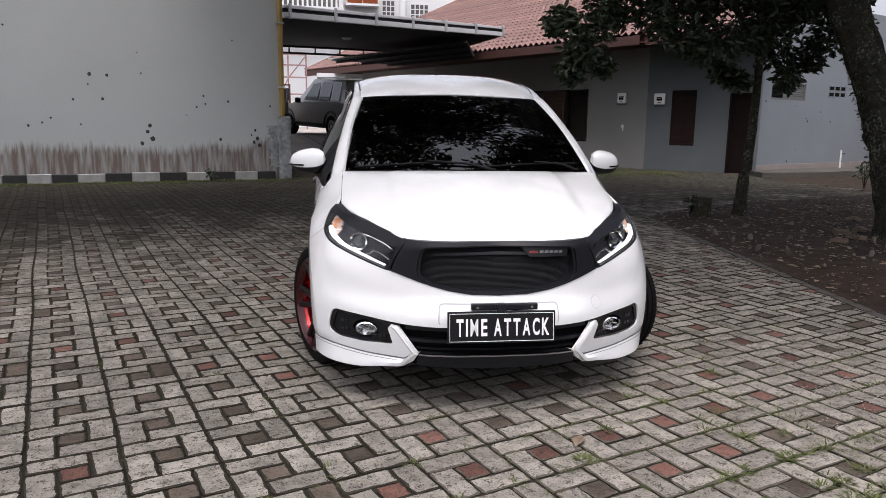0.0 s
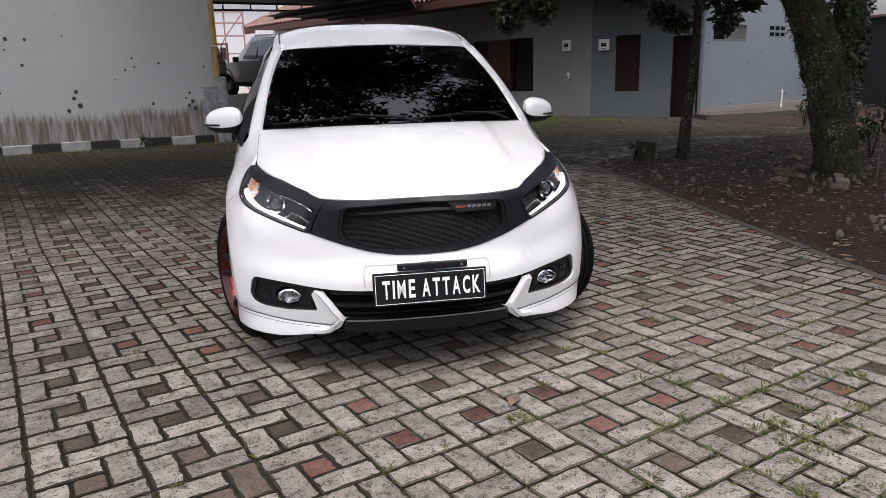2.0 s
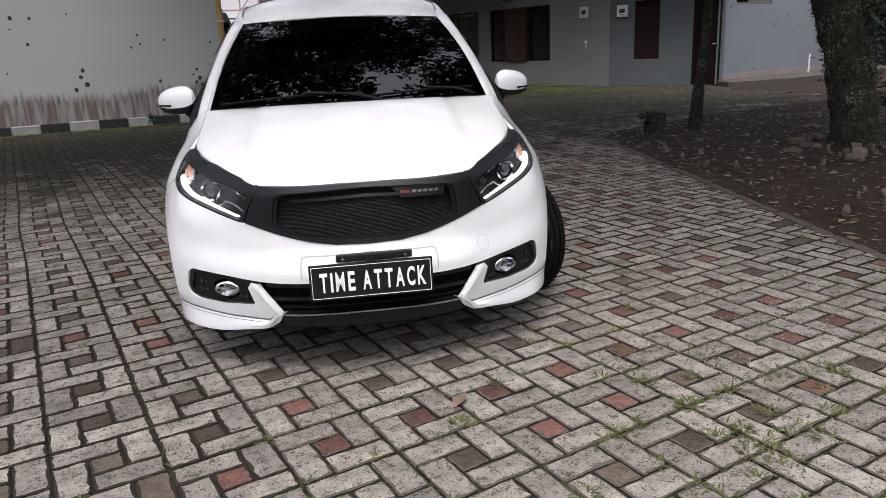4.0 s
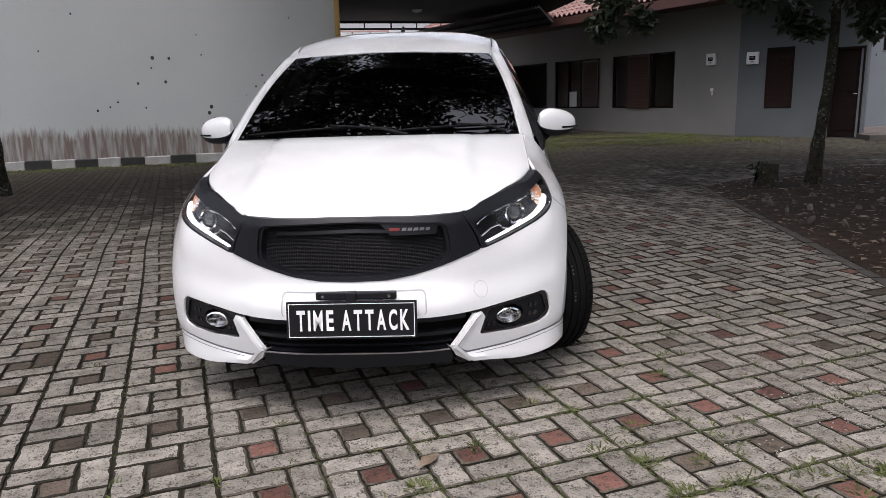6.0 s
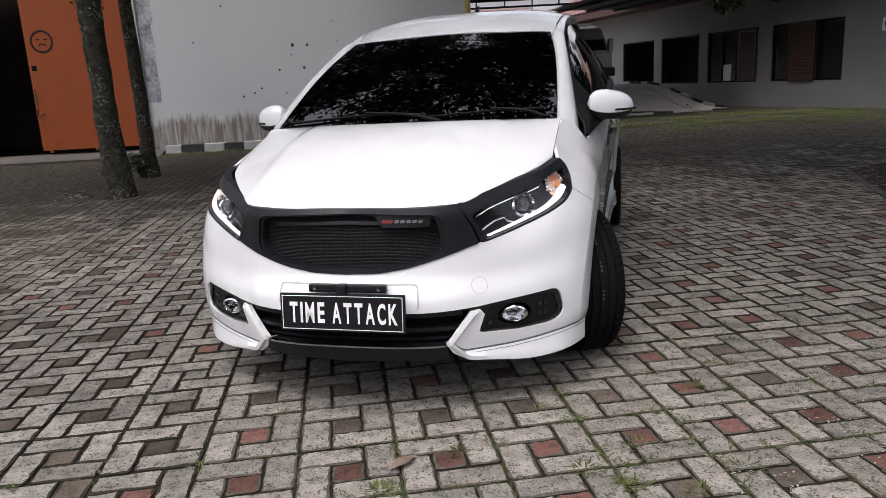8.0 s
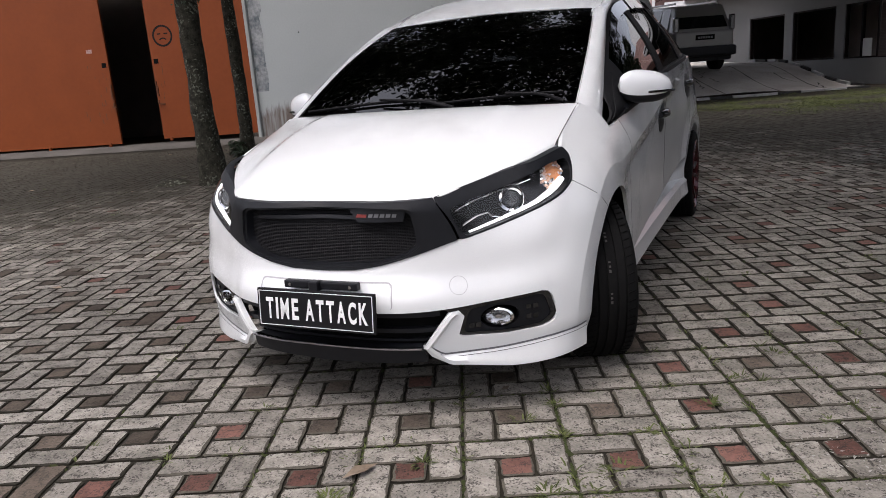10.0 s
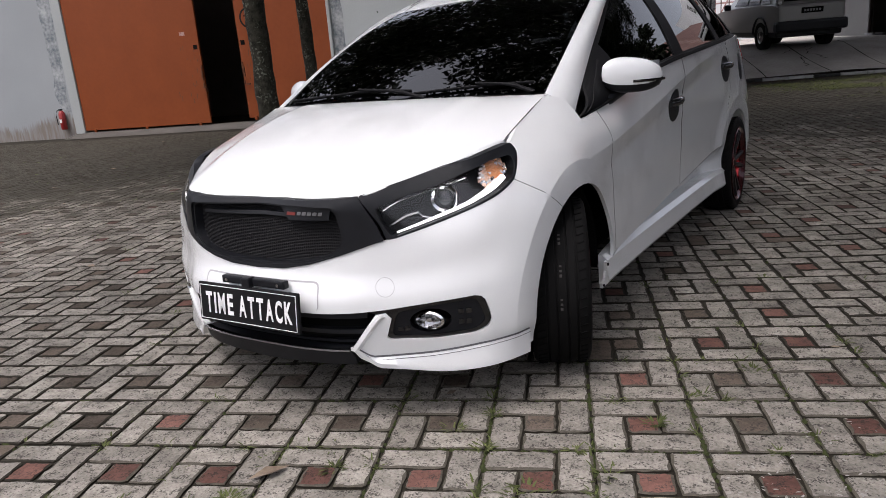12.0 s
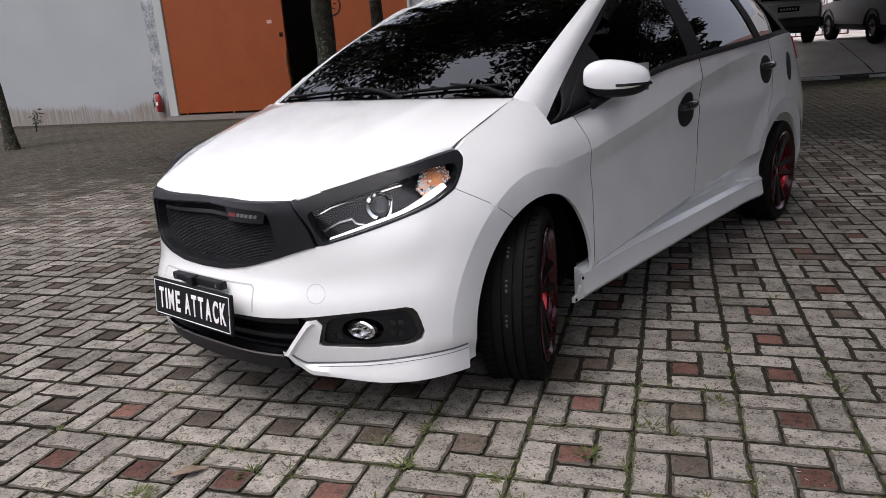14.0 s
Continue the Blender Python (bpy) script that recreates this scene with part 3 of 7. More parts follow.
# the orange steel gate and the dark hall behind it
bm = bmesh.new()
for d in ((-11, 21, -.04, -3, 21.2, 4.2), (-11.2, 15.6, -.04, -11, 21.2, 4.2), (-3, 15.6, -.04, -2.8, 21.2, 4.2), (-11.2, 15.6, 4.2, -2.8, 20.9, 4.4)):
    box(bm, *d)
hall = part("hall_wall", bm, M_DARKROOM, None)
tagged(hall, "dark bare hall behind the steel gate", "wall", kind="structure")


def gate_leaf(x0, x1, z0, hand, label):
    g = thing("gate_leaf", label, "gate", pose(0, WALL_Y - 0.03, 0), "orange gate leaves")
    boxed("panel", (x0, 0, z0, x1, 0.012, 3.68), M_ORANGE, g)
    for a, b, c, d in ((x0, x0 + .05, z0, 3.68), (x1 - .05, x1, z0, 3.68), (x0 + .05, x1 - .05, z0, z0 + .05), (x0 + .05, x1 - .05, 3.63, 3.68)):
        boxed("frame_bar", (a, 0.013, c, b, 0.05, d), M_ORANGE, g, 0.003)
    inner = x1 if hand < 0 else x0
    for k in range(3):
        xx = x0 + (x1 - x0) * (0.08 + 0.42 * k)
        boxed("roller_bracket", (xx - .03, -0.02, z0 - .05, xx + .03, 0.03, z0 + .035), M_ORANGE, g, 0.004)
    boxed("lock_hole", (inner - hand * -.10 - .05, -0.004, 1.80, inner - hand * -.10 + .05, 0.0, 1.90), M_SEAM, g)
    boxed("handle_plate", (inner + hand * .035 - .02, -0.022, 1.12, inner + hand * .035 + .02, 0.0, 1.34), M_RUSTY, g, 0.004)
    for z in (.95, 1.2, 1.35):
        part("hinge", tube(bmesh.new(), [(inner + hand * .02, -0.015, z), (inner + hand * .02, -0.015, z + .09)], 0.02, 8), M_RUSTY, g, smooth=True)
    boxed("latch", (inner + hand * .06, -0.03, 0.93, inner + hand * .06 + .10, -0.002, 0.97), M_RUSTY, g, 0.003)
    return g


left_leaf = gate_leaf(-9.95, -6.5, 0.15, -1, "large orange steel gate leaf, scuffed near its lock")
right_leaf = gate_leaf(-5.5, -3.33, 0.2, 1, "orange steel gate leaf with a black painted mark, standing ajar")
bm = bmesh.new()
for k in range(28):
    a0, a1 = 2 * math.pi * k / 28, 2 * math.pi * (k + 1) / 28
    bm.faces.new([bm.verts.new((-5.17 + r * math.cos(a), -0.004, 2.36 + r * math.sin(a))) for a, r in ((a0, .185), (a1, .185), (a1, .225), (a0, .225))])
bmesh.ops.remove_doubles(bm, verts=bm.verts, dist=.001)
part("painted_ring", bm, M_SPRAY, right_leaf, "black painted ring")
bm = bmesh.new()
for k in range(7):
    a0, a1 = math.pi * (.2 + .6 * k / 7), math.pi * (.2 + .6 * (k + 1) / 7)
    bm.faces.new([bm.verts.new((-5.17 + r * math.cos(a), -0.004, 2.22 + r * math.sin(a))) for a, r in ((a0, .08), (a1, .08), (a1, .105), (a0, .105))])
bmesh.ops.remove_doubles(bm, verts=bm.verts, dist=.001)
part("painted_arc", bm, M_SPRAY, right_leaf)
for s in (-1, 1):
    boxed("painted_dash", (-5.17 + s * .035, -0.005, 2.39, -5.17 + s * .115, -0.003, 2.415), M_SPRAY, right_leaf)
boxed("sticker", (-6.95, -0.004, 2.12, -6.82, -0.001, 2.20), M_STICKER, left_leaf, label="small torn pale red sticker")
rng = random.Random(17)
for k in range(22):
    # rust and scuffs round the lock
    x, z, h = -6.62 + rng.gauss(-.12, .14), rng.uniform(.6, 1.85), rng.uniform(.03, .14)
    boxed("scuff", (x, -0.003, z, x + rng.uniform(.006, .02), -0.0012, z + h), M_RUSTY, left_leaf)
for k in range(10):
    x, z = -5.40 + rng.gauss(.08, .05), rng.uniform(.7, 1.8)
    boxed("scuff", (x, -0.003, z, x + rng.uniform(.006, .016), -0.0012, z + rng.uniform(.03, .12)), M_RUSTY, right_leaf)
sill = part("gate_sill", grid(lambda a, b: (-10.2 + 7.2 * a, 14.85 + .8 * b, 0.006 + 0.10 * smoothstep(0, 0.75, b)), 2, 8), M_DARKCONCRETE, None)
tagged(sill, "sloping concrete sill in front of the gate", "sill", kind="structure")

# fire extinguisher by the gate post
ext = thing("fire_extinguisher", "red fire extinguisher hung low on the gate post", "extinguisher", pose(-10.5, WALL_Y - 0.10, 0.22))
part("cylinder", lathe([(0, 0.0), (0, .065), (.02, .075), (.38, .075), (.44, .05), (.46, .025), (.48, .0)], 20, "z"), M_EXTRED, ext, smooth=True)
boxed("valve", (-.03, -.05, .46, .03, .03, .50), M_BLACK, ext, 0.006)
part("hose", tube(bmesh.new(), [(-.02, 0, .48), (-.10, -.02, .46), (-.14, -.03, .30), (-.13, -.03, .12)], .012, 8), M_BLACK, ext, smooth=True)
boxed("label", (-.03, -.078, .17, .03, -.072, .25), M_BOXWHITE, ext, 0.002)

# ---- the grey building ----
G0, GD = (13.85, 16.3), (-0.225, 0.974)
SILL, HEAD, TOPZ = 0.70, 2.28, 3.62
wins = [(2.19, 4.78), (5.37, 7.75), (8.2, 10.4), (10.9, 13.1)]
spans, s = [], 0.0
for a, b in wins:
    spans += [(s, a, -.04, TOPZ), (a, b, -.04, SILL), (a, b, HEAD, TOPZ)]
    s = b
spans.append((s, 17.0, -.04, TOPZ))


# the wall runs from the corner away from the viewer; its outer face looks to the yard
gd = Vector((*GD, 0)).normalized()
GM = Matrix(((gd.x, gd.y, 0, G0[0]), (gd.y, -gd.x, 0, G0[1]), (0, 0, 1, 0), (0, 0, 0, 1)))  # local y points into the building
bm = bmesh.new()
for a, b, z0, z1 in spans:
    box(bm, a, 0, z0, b, 0.18, z1)
grey_wall = part("wall_east", bm, M_GREYWALL, None)
grey_wall.matrix_world = GM
tagged(grey_wall, "grey painted house wall with wide window openings", "wall", kind="structure")
bm = bmesh.new()
for d in ((-.2, 4, -.04, 17, 4.1, 3.6), (16.9, .18, -.04, 17, 4, 3.6), (0.2, .18, 3.4, 17, 4, 3.5), (0.2, .18, -.04, 17, 4, 0.02)):
    box(bm, *d)
room = part("house_room_wall", bm, M_DARKROOM, None)
room.matrix_world = GM
tagged(room, "dark rooms behind the open windows", "wall", kind="structure")


def louvre(parent, a, b, z0, z1, y, n, material=M_WOOD):
    """A framed panel of sloping slats."""
    f = 0.06
    for q in ((a, b, z0, z0 + f), (a, b, z1 - f, z1), (a, a + f, z0 + f, z1 - f), (b - f, b, z0 + f, z1 - f)):
        boxed("shutter_frame", (q[0], y, q[2], q[1], y + .04, q[3]), material, parent, 0.004)
    h = (z1 - z0 - 2 * f) / n
    for k in range(n):
        zz = z0 + f + (k + .5) * h
        sl = boxed("slat", (a + f, -.02, -h * .62, b - f, -.008, h * .5), material, parent)
        sl.matrix_local = pose(0, y + .03, zz, -24)


for i, (a, b) in enumerate(wins):
    w = thing(f"window_{i + 1}", ["wide open window with a brown louvred shutter standing in its middle", "open window with a brown shutter swung to one side", "dark open window", "dark open window at the far end"][i], "window", GM, kind="structure")
    for q in ((a, b, SILL, SILL + .05), (a, b, HEAD - .05, HEAD), (a, a + .05, SILL + .05, HEAD - .05), (b - .05, b, SILL + .05, HEAD - .05)):
        boxed("window_frame", (q[0], .03, q[2], q[1], .12, q[3]), M_DARKWOOD, w, 0.004)
    if i == 0:
        louvre(w, 3.12, 4.06, SILL - .02, HEAD - .02, -.05, 16)
        boxed("mullion", (3.02, .03, SILL + .05, 3.1, .12, HEAD - .05), M_DARKWOOD, w)
    if i == 1:
        louvre(w, 5.46, 6.25, SILL + .03, HEAD - .05, .0, 16)
        boxed("mullion", (6.3, .03, SILL + .05, 6.38, .12, HEAD - .05), M_DARKWOOD, w)
        boxed("mullion", (7.0, .03, SILL + .05, 7.06, .12, HEAD - .05), M_DARKWOOD, w)
        boxed("paper_sheet", (6.55, .0, SILL + .05, 6.92, .02, SILL + .55), M_BOXWHITE, w, 0.003, label="white sheet leaning in the window")


def meter_box(m, label):
    t = thing("meter_box", label, "meter box", m, "meter boxes on the walls")
    boxed("case", (-.15, -.07, -.15, .15, 0, .15), M_BOXWHITE, t, 0.012)
    boxed("dial_window", (-.075, -.076, -.045, .08, -.070, .055), M_SEAM, t, 0.004)
    boxed("switch", (-.045, -.088, -.105, .05, -.070, -.082), M_PIN, t, 0.004)
    boxed("counter", (-.05, -.079, .0, .05, -.0765, .03), M_PIN, t)


meter_box(GM @ pose(0.86, 0, 1.98), "white electricity meter box with a dark dial on the grey wall")
lamp_t = thing("wall_socket", "small white wall fitting on the grey wall", "fitting", GM @ pose(0.80, 0, 1.18))
part("cover", lathe([(0, .0), (-.02, .05), (-.05, .045), (-.06, .0)], 14, "y"), M_BOXWHITE, lamp_t, smooth=True)
boxed("stem", (-.015, -.03, -.14, .015, 0, -.04), M_BOXWHITE, lamp_t, 0.004)

# blue-grey wing with louvred shutter and a dark door
bd = Vector((0.48, -0.877, 0)).normalized()
BM = Matrix(((bd.x, -bd.y, 0, G0[0]), (bd.y, bd.x, 0, G0[1]), (0, 0, 1, 0), (0, 0, 0, 1)))
bm = bmesh.new()
for a, b, z0, z1 in [(0.0, .70, -.04, 3.6), (.70, 1.38, -.04, .68), (.70, 1.38, 2.17, 3.6), (1.38, 2.25, -.04, 3.6), (2.25, 2.95, 2.08, 3.6), (2.95, 3.0, -.04, 3.6)]:
    box(bm, a, 0, z0, b, 0.18, z1)
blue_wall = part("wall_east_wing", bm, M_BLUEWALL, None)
blue_wall.matrix_world = BM
tagged(blue_wall, "blue-grey painted wall of the house's wing", "wall", kind="structure")
w = thing("window_5", "closed dark brown louvred shutter in the blue-grey wall", "window", BM, kind="structure")
louvre(w, .70, 1.38, .68, 2.0, .01, 20, M_WORNWOOD)
boxed("transom", (.70, .02, 2.0, 1.38, .12, 2.17), M_DARKWOOD, w, 0.004)
boxed("backing", (.70, .10, .68, 1.38, .14, 2.0), M_DARKWOOD, w)
dr = thing("door_1", "dark brown wooden door in the blue-grey wall", "door", BM, kind="structure")
boxed("door_leaf", (2.30, .06, 0.0, 2.90, .11, 2.03), M_DARKWOOD, dr, 0.004)
for q in ((2.25, 2.30, 0, 2.08), (2.90, 2.95, 0, 2.08), (2.30, 2.90, 2.03, 2.08)):
    boxed("door_frame", (q[0], .0, q[2], q[1], .14, q[3]), M_DARKWOOD, dr, 0.004)
for z0, z1 in ((.15, .9), (1.05, 1.9)):
    boxed("door_panel", (2.40, .05, z0, 2.80, .062, z1), M_DARKWOOD, dr, 0.01)
part("door_handle", tube(bmesh.new(), [(2.83, .06, 1.0), (2.83, .01, 1.0), (2.75, .01, 1.0)], .012, 8), M_DULLCHROME, dr, smooth=True)
meter_box(BM @ pose(0.37, 0, 1.94), "white electricity meter box with a dark dial on the blue-grey wall")

# pale blue wall with plinth, vent window and block grille
wd = Vector((0.985, 0.17, 0)).normalized()
WM = Matrix(((wd.x, -wd.y, 0, 15.28), (wd.y, wd.x, 0, 13.75), (0, 0, 1, 0), (0, 0, 0, 1)))
bm = bmesh.new()
for a, b, z0, z1 in [(0, .6, .0, 4.5), (.6, 2.2, .0, 1.93), (.6, 2.2, 2.36, 4.5), (2.2, 9, 0, 4.5)]:
    box(bm, a, 0, z0, b, .18, z1)
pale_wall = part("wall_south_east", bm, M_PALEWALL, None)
pale_wall.matrix_world = WM
tagged(pale_wall, "pale blue plastered wall lit by the open sky", "wall", kind="structure")
pl = boxed("plinth", (0, -.03, 0, 9, -.003, .22), M_PLINTH, pale_wall, 0.006, label="dirty pinkish plinth band")
bm = bmesh.new()
rng = random.Random(13)
for k in range(11):
    x, z, r = rng.uniform(.3, 5.2), rng.choice((.3, .38, .5, 1.5, 1.75)) + rng.gauss(0, .1), rng.uniform(.012, .038)
    bm.faces.new([bm.verts.new((x + r * rng.uniform(.7, 1.1) * math.cos(a), -.004, z + r * rng.uniform(.7, 1.1) * math.sin(a))) for a in [q * math.pi / 6 for q in range(12)]])
tagged(part("mould_spot", bm, M_SPOT, pale_wall, "dark mould spots on the pale wall"), kind="stuff")
w = thing("window_6", "narrow louvred vent window high in the pale blue wall", "window", WM, kind="structure")
louvre(w, 1.2, 2.2, 1.93, 2.36, .03, 6, M_GREYFRAME)
for q in ((.6, 1.2, 1.93, 1.98), (.6, 1.2, 2.31, 2.36), (.6, .65, 1.98, 2.31)):
    boxed("window_frame", (q[0], .02, q[2], q[1], .08, q[3]), M_GREYFRAME, w, 0.004)
boxed("pane", (.65, .05, 1.98, 1.2, .058, 2.31), M_VISOR, w)
boxed("backing", (.6, .12, 1.93, 2.2, .15, 2.36), M_DARKROOM, w)
vent = thing("vent_block", "pierced concrete vent blocks in the pale blue wall", "vent", WM)
for i in range(3):
    for j in range(2):
        boxed("opening", (3.38 + i * .3, -.006, 2.09 + j * .17, 3.62 + i * .3, -.002, 2.19 + j * .17), M_SEAM, vent)
        for q in ((3.36, 3.38, 2.06, 2.22), (3.62, 3.64, 2.06, 2.22)):
            boxed("rib", (q[0] + i * .3, -.014, q[2] + j * .17, q[1] + i * .3, -.003, q[3] + j * .17), M_PALEWALL, vent)
slab = bmesh.new()
vs = [slab.verts.new((x, y, .09)) for x, y in ((15.2, 13.72), (14.85, 13.0), (16.6, 12.7), (22, 13.5), (24, 15.1))]
f = slab.faces.new(vs)
r = bmesh.ops.extrude_face_region(slab, geom=[f])
bmesh.ops.translate(slab, verts=[v for v in r["geom"] if isinstance(v, bmesh.types.BMVert)], vec=(0, 0, -.13))
tagged(part("terrace", slab, M_DARKCONCRETE, None), "low concrete terrace slab along the pale wall", "terrace", kind="structure")
tp = thing("standpipe", "short white water pipe standing at the wall", "pipe", WM @ pose(3.7, -.35, .09))
part("pipe", tube(bmesh.new(), [(0, 0, 0), (0, 0, .42), (0, .0, .5)], .024, 10), M_BOXWHITE, tp, smooth=True)
part("tap", tube(bmesh.new(), [(0, 0, .40), (0, -.10, .40), (0, -.11, .36)], .016, 8), M_DULLCHROME, tp, smooth=True)

# ---- roofs ----
def tiled_roof(name, m, length, rise, label, run=5.0, hip=0.0):
    """Rows of rounded clay tiles; local x along the eave, y up the slope; the far end draws in by hip a metre."""
    t = thing(name, label, "roof", m, kind="structure")
    per, row = 0.24, 0.32
    nx, ny = int(length / per * 5), int(run / row)
    verts, faces = [], []
    for j in range(ny):
        for e, yy in ((0, j * row), (1, (j + 1) * row + 0.03)):
            for i in range(nx + 1):
                x = min(i * length / nx, length - hip * yy * math.cos(rise))
                verts.append((x, yy * math.cos(rise), yy * math.sin(rise) + 0.045 * math.cos(2 * math.pi * x / per) + (0.05 if e == 0 else 0.012)))
        b = 2 * j * (nx + 1)
        for i in range(nx):
            faces.append((b + i, b + i + 1, b + nx + 2 + i, b + nx + 1 + i))
    tagged(pydata("tile", verts, faces, M_TILE, t, True), "weathered red clay tiles in rows", kind="stuff")
    part("roof_board", grid(lambda a, b: (a * (length - hip * b * run * math.cos(rise)), b * run * math.cos(rise), b * run * math.sin(rise) - .07), 1, 1), M_DARKWOOD, t)
    boxed("fascia_board", (0, -.02, -.26, length, .015, -.02), M_FASCIA, t, 0.004)
    boxed("soffit", (0, .02, -.20, length, 1.36, -.17), M_FASCIA, t)
    if hip:
        q = run * math.cos(rise)
        part("hip_cap", tube(bmesh.new(), [(length, 0, .03), (length - hip * q, q, run * math.sin(rise) + .03)], .09, 8), M_TILE, t, smooth=True)
    return t


tiled_roof("house_roof", GM @ pose(-0.6, -1.25, 3.55), 19.4, radians(27), "pitched roof of weathered red clay tiles with a brown fascia", 9.5, 0.42)
# flat sheet roof between the house's eave and the carport
lt = thing("lean_to_roof", "flat dark corrugated sheet roof reaching out from the house", "roof", GM @ pose(2.8, -4.3, 3.42), kind="structure")
part("sheet", grid(lambda a, b: (3.3 * b + a * (8.0 - 3.3 * b), b * 3.0, .028 * math.cos(a * 8.0 / .15 * 2 * math.pi)), 420, 1), M_STEEL, lt)
# separate near-black sheet as the underside of the pale one
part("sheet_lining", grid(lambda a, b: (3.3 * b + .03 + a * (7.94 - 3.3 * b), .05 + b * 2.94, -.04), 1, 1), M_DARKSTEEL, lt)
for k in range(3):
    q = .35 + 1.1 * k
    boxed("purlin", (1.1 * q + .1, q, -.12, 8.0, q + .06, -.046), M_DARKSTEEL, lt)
tiled_roof("wing_roof", BM @ pose(-0.3, -1.1, 3.55), 3.6, radians(27), "red tiled roof over the house's wing", 4.0)

# ---- ramp, carport and parked cars ----
def ramp_z(y, x=6.0):
    start = 19.2 + 1.6 * smoothstep(8.0, 11.5, x)
    return 0.03 + 0.72 * smoothstep(start, start + 4.2, y) + 0.02 * max(0.0, y - 24.5)


def ramp_pt(a, b):
    y = 19.5 + .9 * a + (13.6 - .9 * a) * b
    right = 11.35 - .24 * (y - 20.6)
    x = 3.6 + (right - 3.6) * a
    return (x, y, ramp_z(y, x))


ramp = part("ramp", grid(ramp_pt, 14, 40), M_CONCRETE, None, smooth=True)
tagged(ramp, "pale concrete ramp and floor under the carport", "ramp", kind="structure")
rj = random.Random(15)
cracks = []
for k in range(5):
    cracks.append([(.12 + .19 * k + .012 * math.sin(q * .7 + k), q / 24) for q in range(25)])
for b in (.16, .42, .7):
    cracks.append([(q / 24, b + .004 * math.sin(q * 1.3)) for q in range(25)])
for k in range(6):
    a, b, h = rj.uniform(.2, .9), rj.uniform(.03, .2), rj.uniform(-2.6, 2.6)
    cracks.append([(min(.99, max(.01, a + .022 * q * math.cos(h) + rj.gauss(0, .006))), min(.99, max(.0, b + .010 * q * math.sin(h) + rj.gauss(0, .004)))) for q in range(7)])
vs, fs = [], []
for line_ in cracks:
    i0 = len(vs)
    for q, (a, b) in enumerate(line_):
        p, u = Vector(ramp_pt(a, b)), Vector(ramp_pt(*line_[min(q + 1, len(line_) - 1)])) - Vector(ramp_pt(*line_[max(q - 1, 0)]))
        o = Vector((-u.y, u.x, 0)).normalized() * rj.uniform(.008, .02)
        vs += [tuple(p + o + Vector((0, 0, .006))), tuple(p - o + Vector((0, 0, .006)))]
    fs += [(i0 + 2 * q, i0 + 2 * q + 1, i0 + 2 * q + 3, i0 + 2 * q + 2) for q in range(len(line_) - 1)]
tagged(pydata("slab_joint", vs, fs, M_JOINT, ramp), "dirt-filled joints and cracks in the concrete", kind="stuff")
rng = random.Random(5)
for k in range(13):
    x = 3.7 + k * .59
    y = 19.38 + .9 * (x + .3 - 3.6) / 7.75
    e = boxed("ramp_edge_stone", (0, 0, 0, .575, .10, .072), M_KERBW if k % 3 else M_KERBB, None, 0.01)
    e.matrix_world = pose(x, y, -.03, 0, 0, 6.6 + rng.uniform(-1, 1))
    tagged(e, "worn concrete edging block at the foot of the ramp", "kerb", "ramp edging")
for k in range(10):
    y = 20.7 + k * .56
    x = 11.42 - .24 * (y - 20.6)
    rise = math.degrees(math.atan2(ramp_z(y + .4, x) - ramp_z(y, x), .4))
    e = boxed("ramp_kerb_stone", (0, 0, 0, .42, .10, .095), M_KERBW if k % 2 else M_KERBB, None, 0.012)
    e.matrix_world = Matrix.Translation((x, y, ramp_z(y, x) - .02)) @ pose(0, 0, 0, 0, 0, 103) @ pose(0, 0, 0, 0, -rise, 0)
    tagged(e, "black and white painted kerb block climbing the ramp", "kerb", "ramp kerb")

cp = thing("carport", "steel carport with a dark sheet roof and pale gutter", "carport", kind="structure")
A, B, BACK = Vector((3.55, 15.75, 3.38)), Vector((10.6, 19.0, 3.72)), Vector((1.6, 7.6, .2))


def cover(a, b, z=0.0):
    """A place on the carport's roof; its west side runs along the hall."""
    return A + (B - A) * a + Vector((BACK.x * a, BACK.y, BACK.z)) * b + Vector((0, 0, z))


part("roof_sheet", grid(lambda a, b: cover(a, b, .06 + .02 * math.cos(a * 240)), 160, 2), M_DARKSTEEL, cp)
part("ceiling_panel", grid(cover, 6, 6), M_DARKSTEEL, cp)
span = (B - A).length
along = (B - A).normalized()
side = Vector((-along.y, along.x, 0)).normalized()
FRONT = Matrix.Translation(A) @ Matrix((along, side, along.cross(side))).transposed().to_4x4()
# double gutter rail held by box brackets
for nm, q, mt in (("gutter", (0, -.13, .0, span, -.004, .115), M_GUTTER), ("rail_backing", (0, -.06, .115, span, -.004, .20), M_DARKSTEEL), ("upper_rail", (0, -.11, .20, span, -.004, .265), M_GUTTER)):
    boxed(nm, q, mt, cp, .006, FRONT)
for k in range(7):
    q = .08 + (span - .2) * k / 6
    boxed("gutter_bracket", (q, -.17, -.02, q + .07, -.132, .29), M_STEEL, cp, .004, FRONT)
# light truss along the back edge
for z in (-.03, -.24):
    part("truss_chord", tube(bmesh.new(), [cover(0, 1, z), cover(1, 1, z)], .035, 6), M_DARKSTEEL, cp)
for k in range(10):
    part("truss_strut", tube(bmesh.new(), [cover(k / 9, 1, -.24), cover(k / 9, 1, -.03)], .025, 6), M_DARKSTEEL, cp)
lampd = thing("carport_lamp", "round white lamp under the carport roof, unlit", "lamp", Matrix.Translation(cover(.36, .46, -.005)))
part("bowl", lathe([(0, .16), (-.03, .15), (-.06, .1), (-.07, 0)], 18, "z"), M_BOXWHITE, lampd, smooth=True)

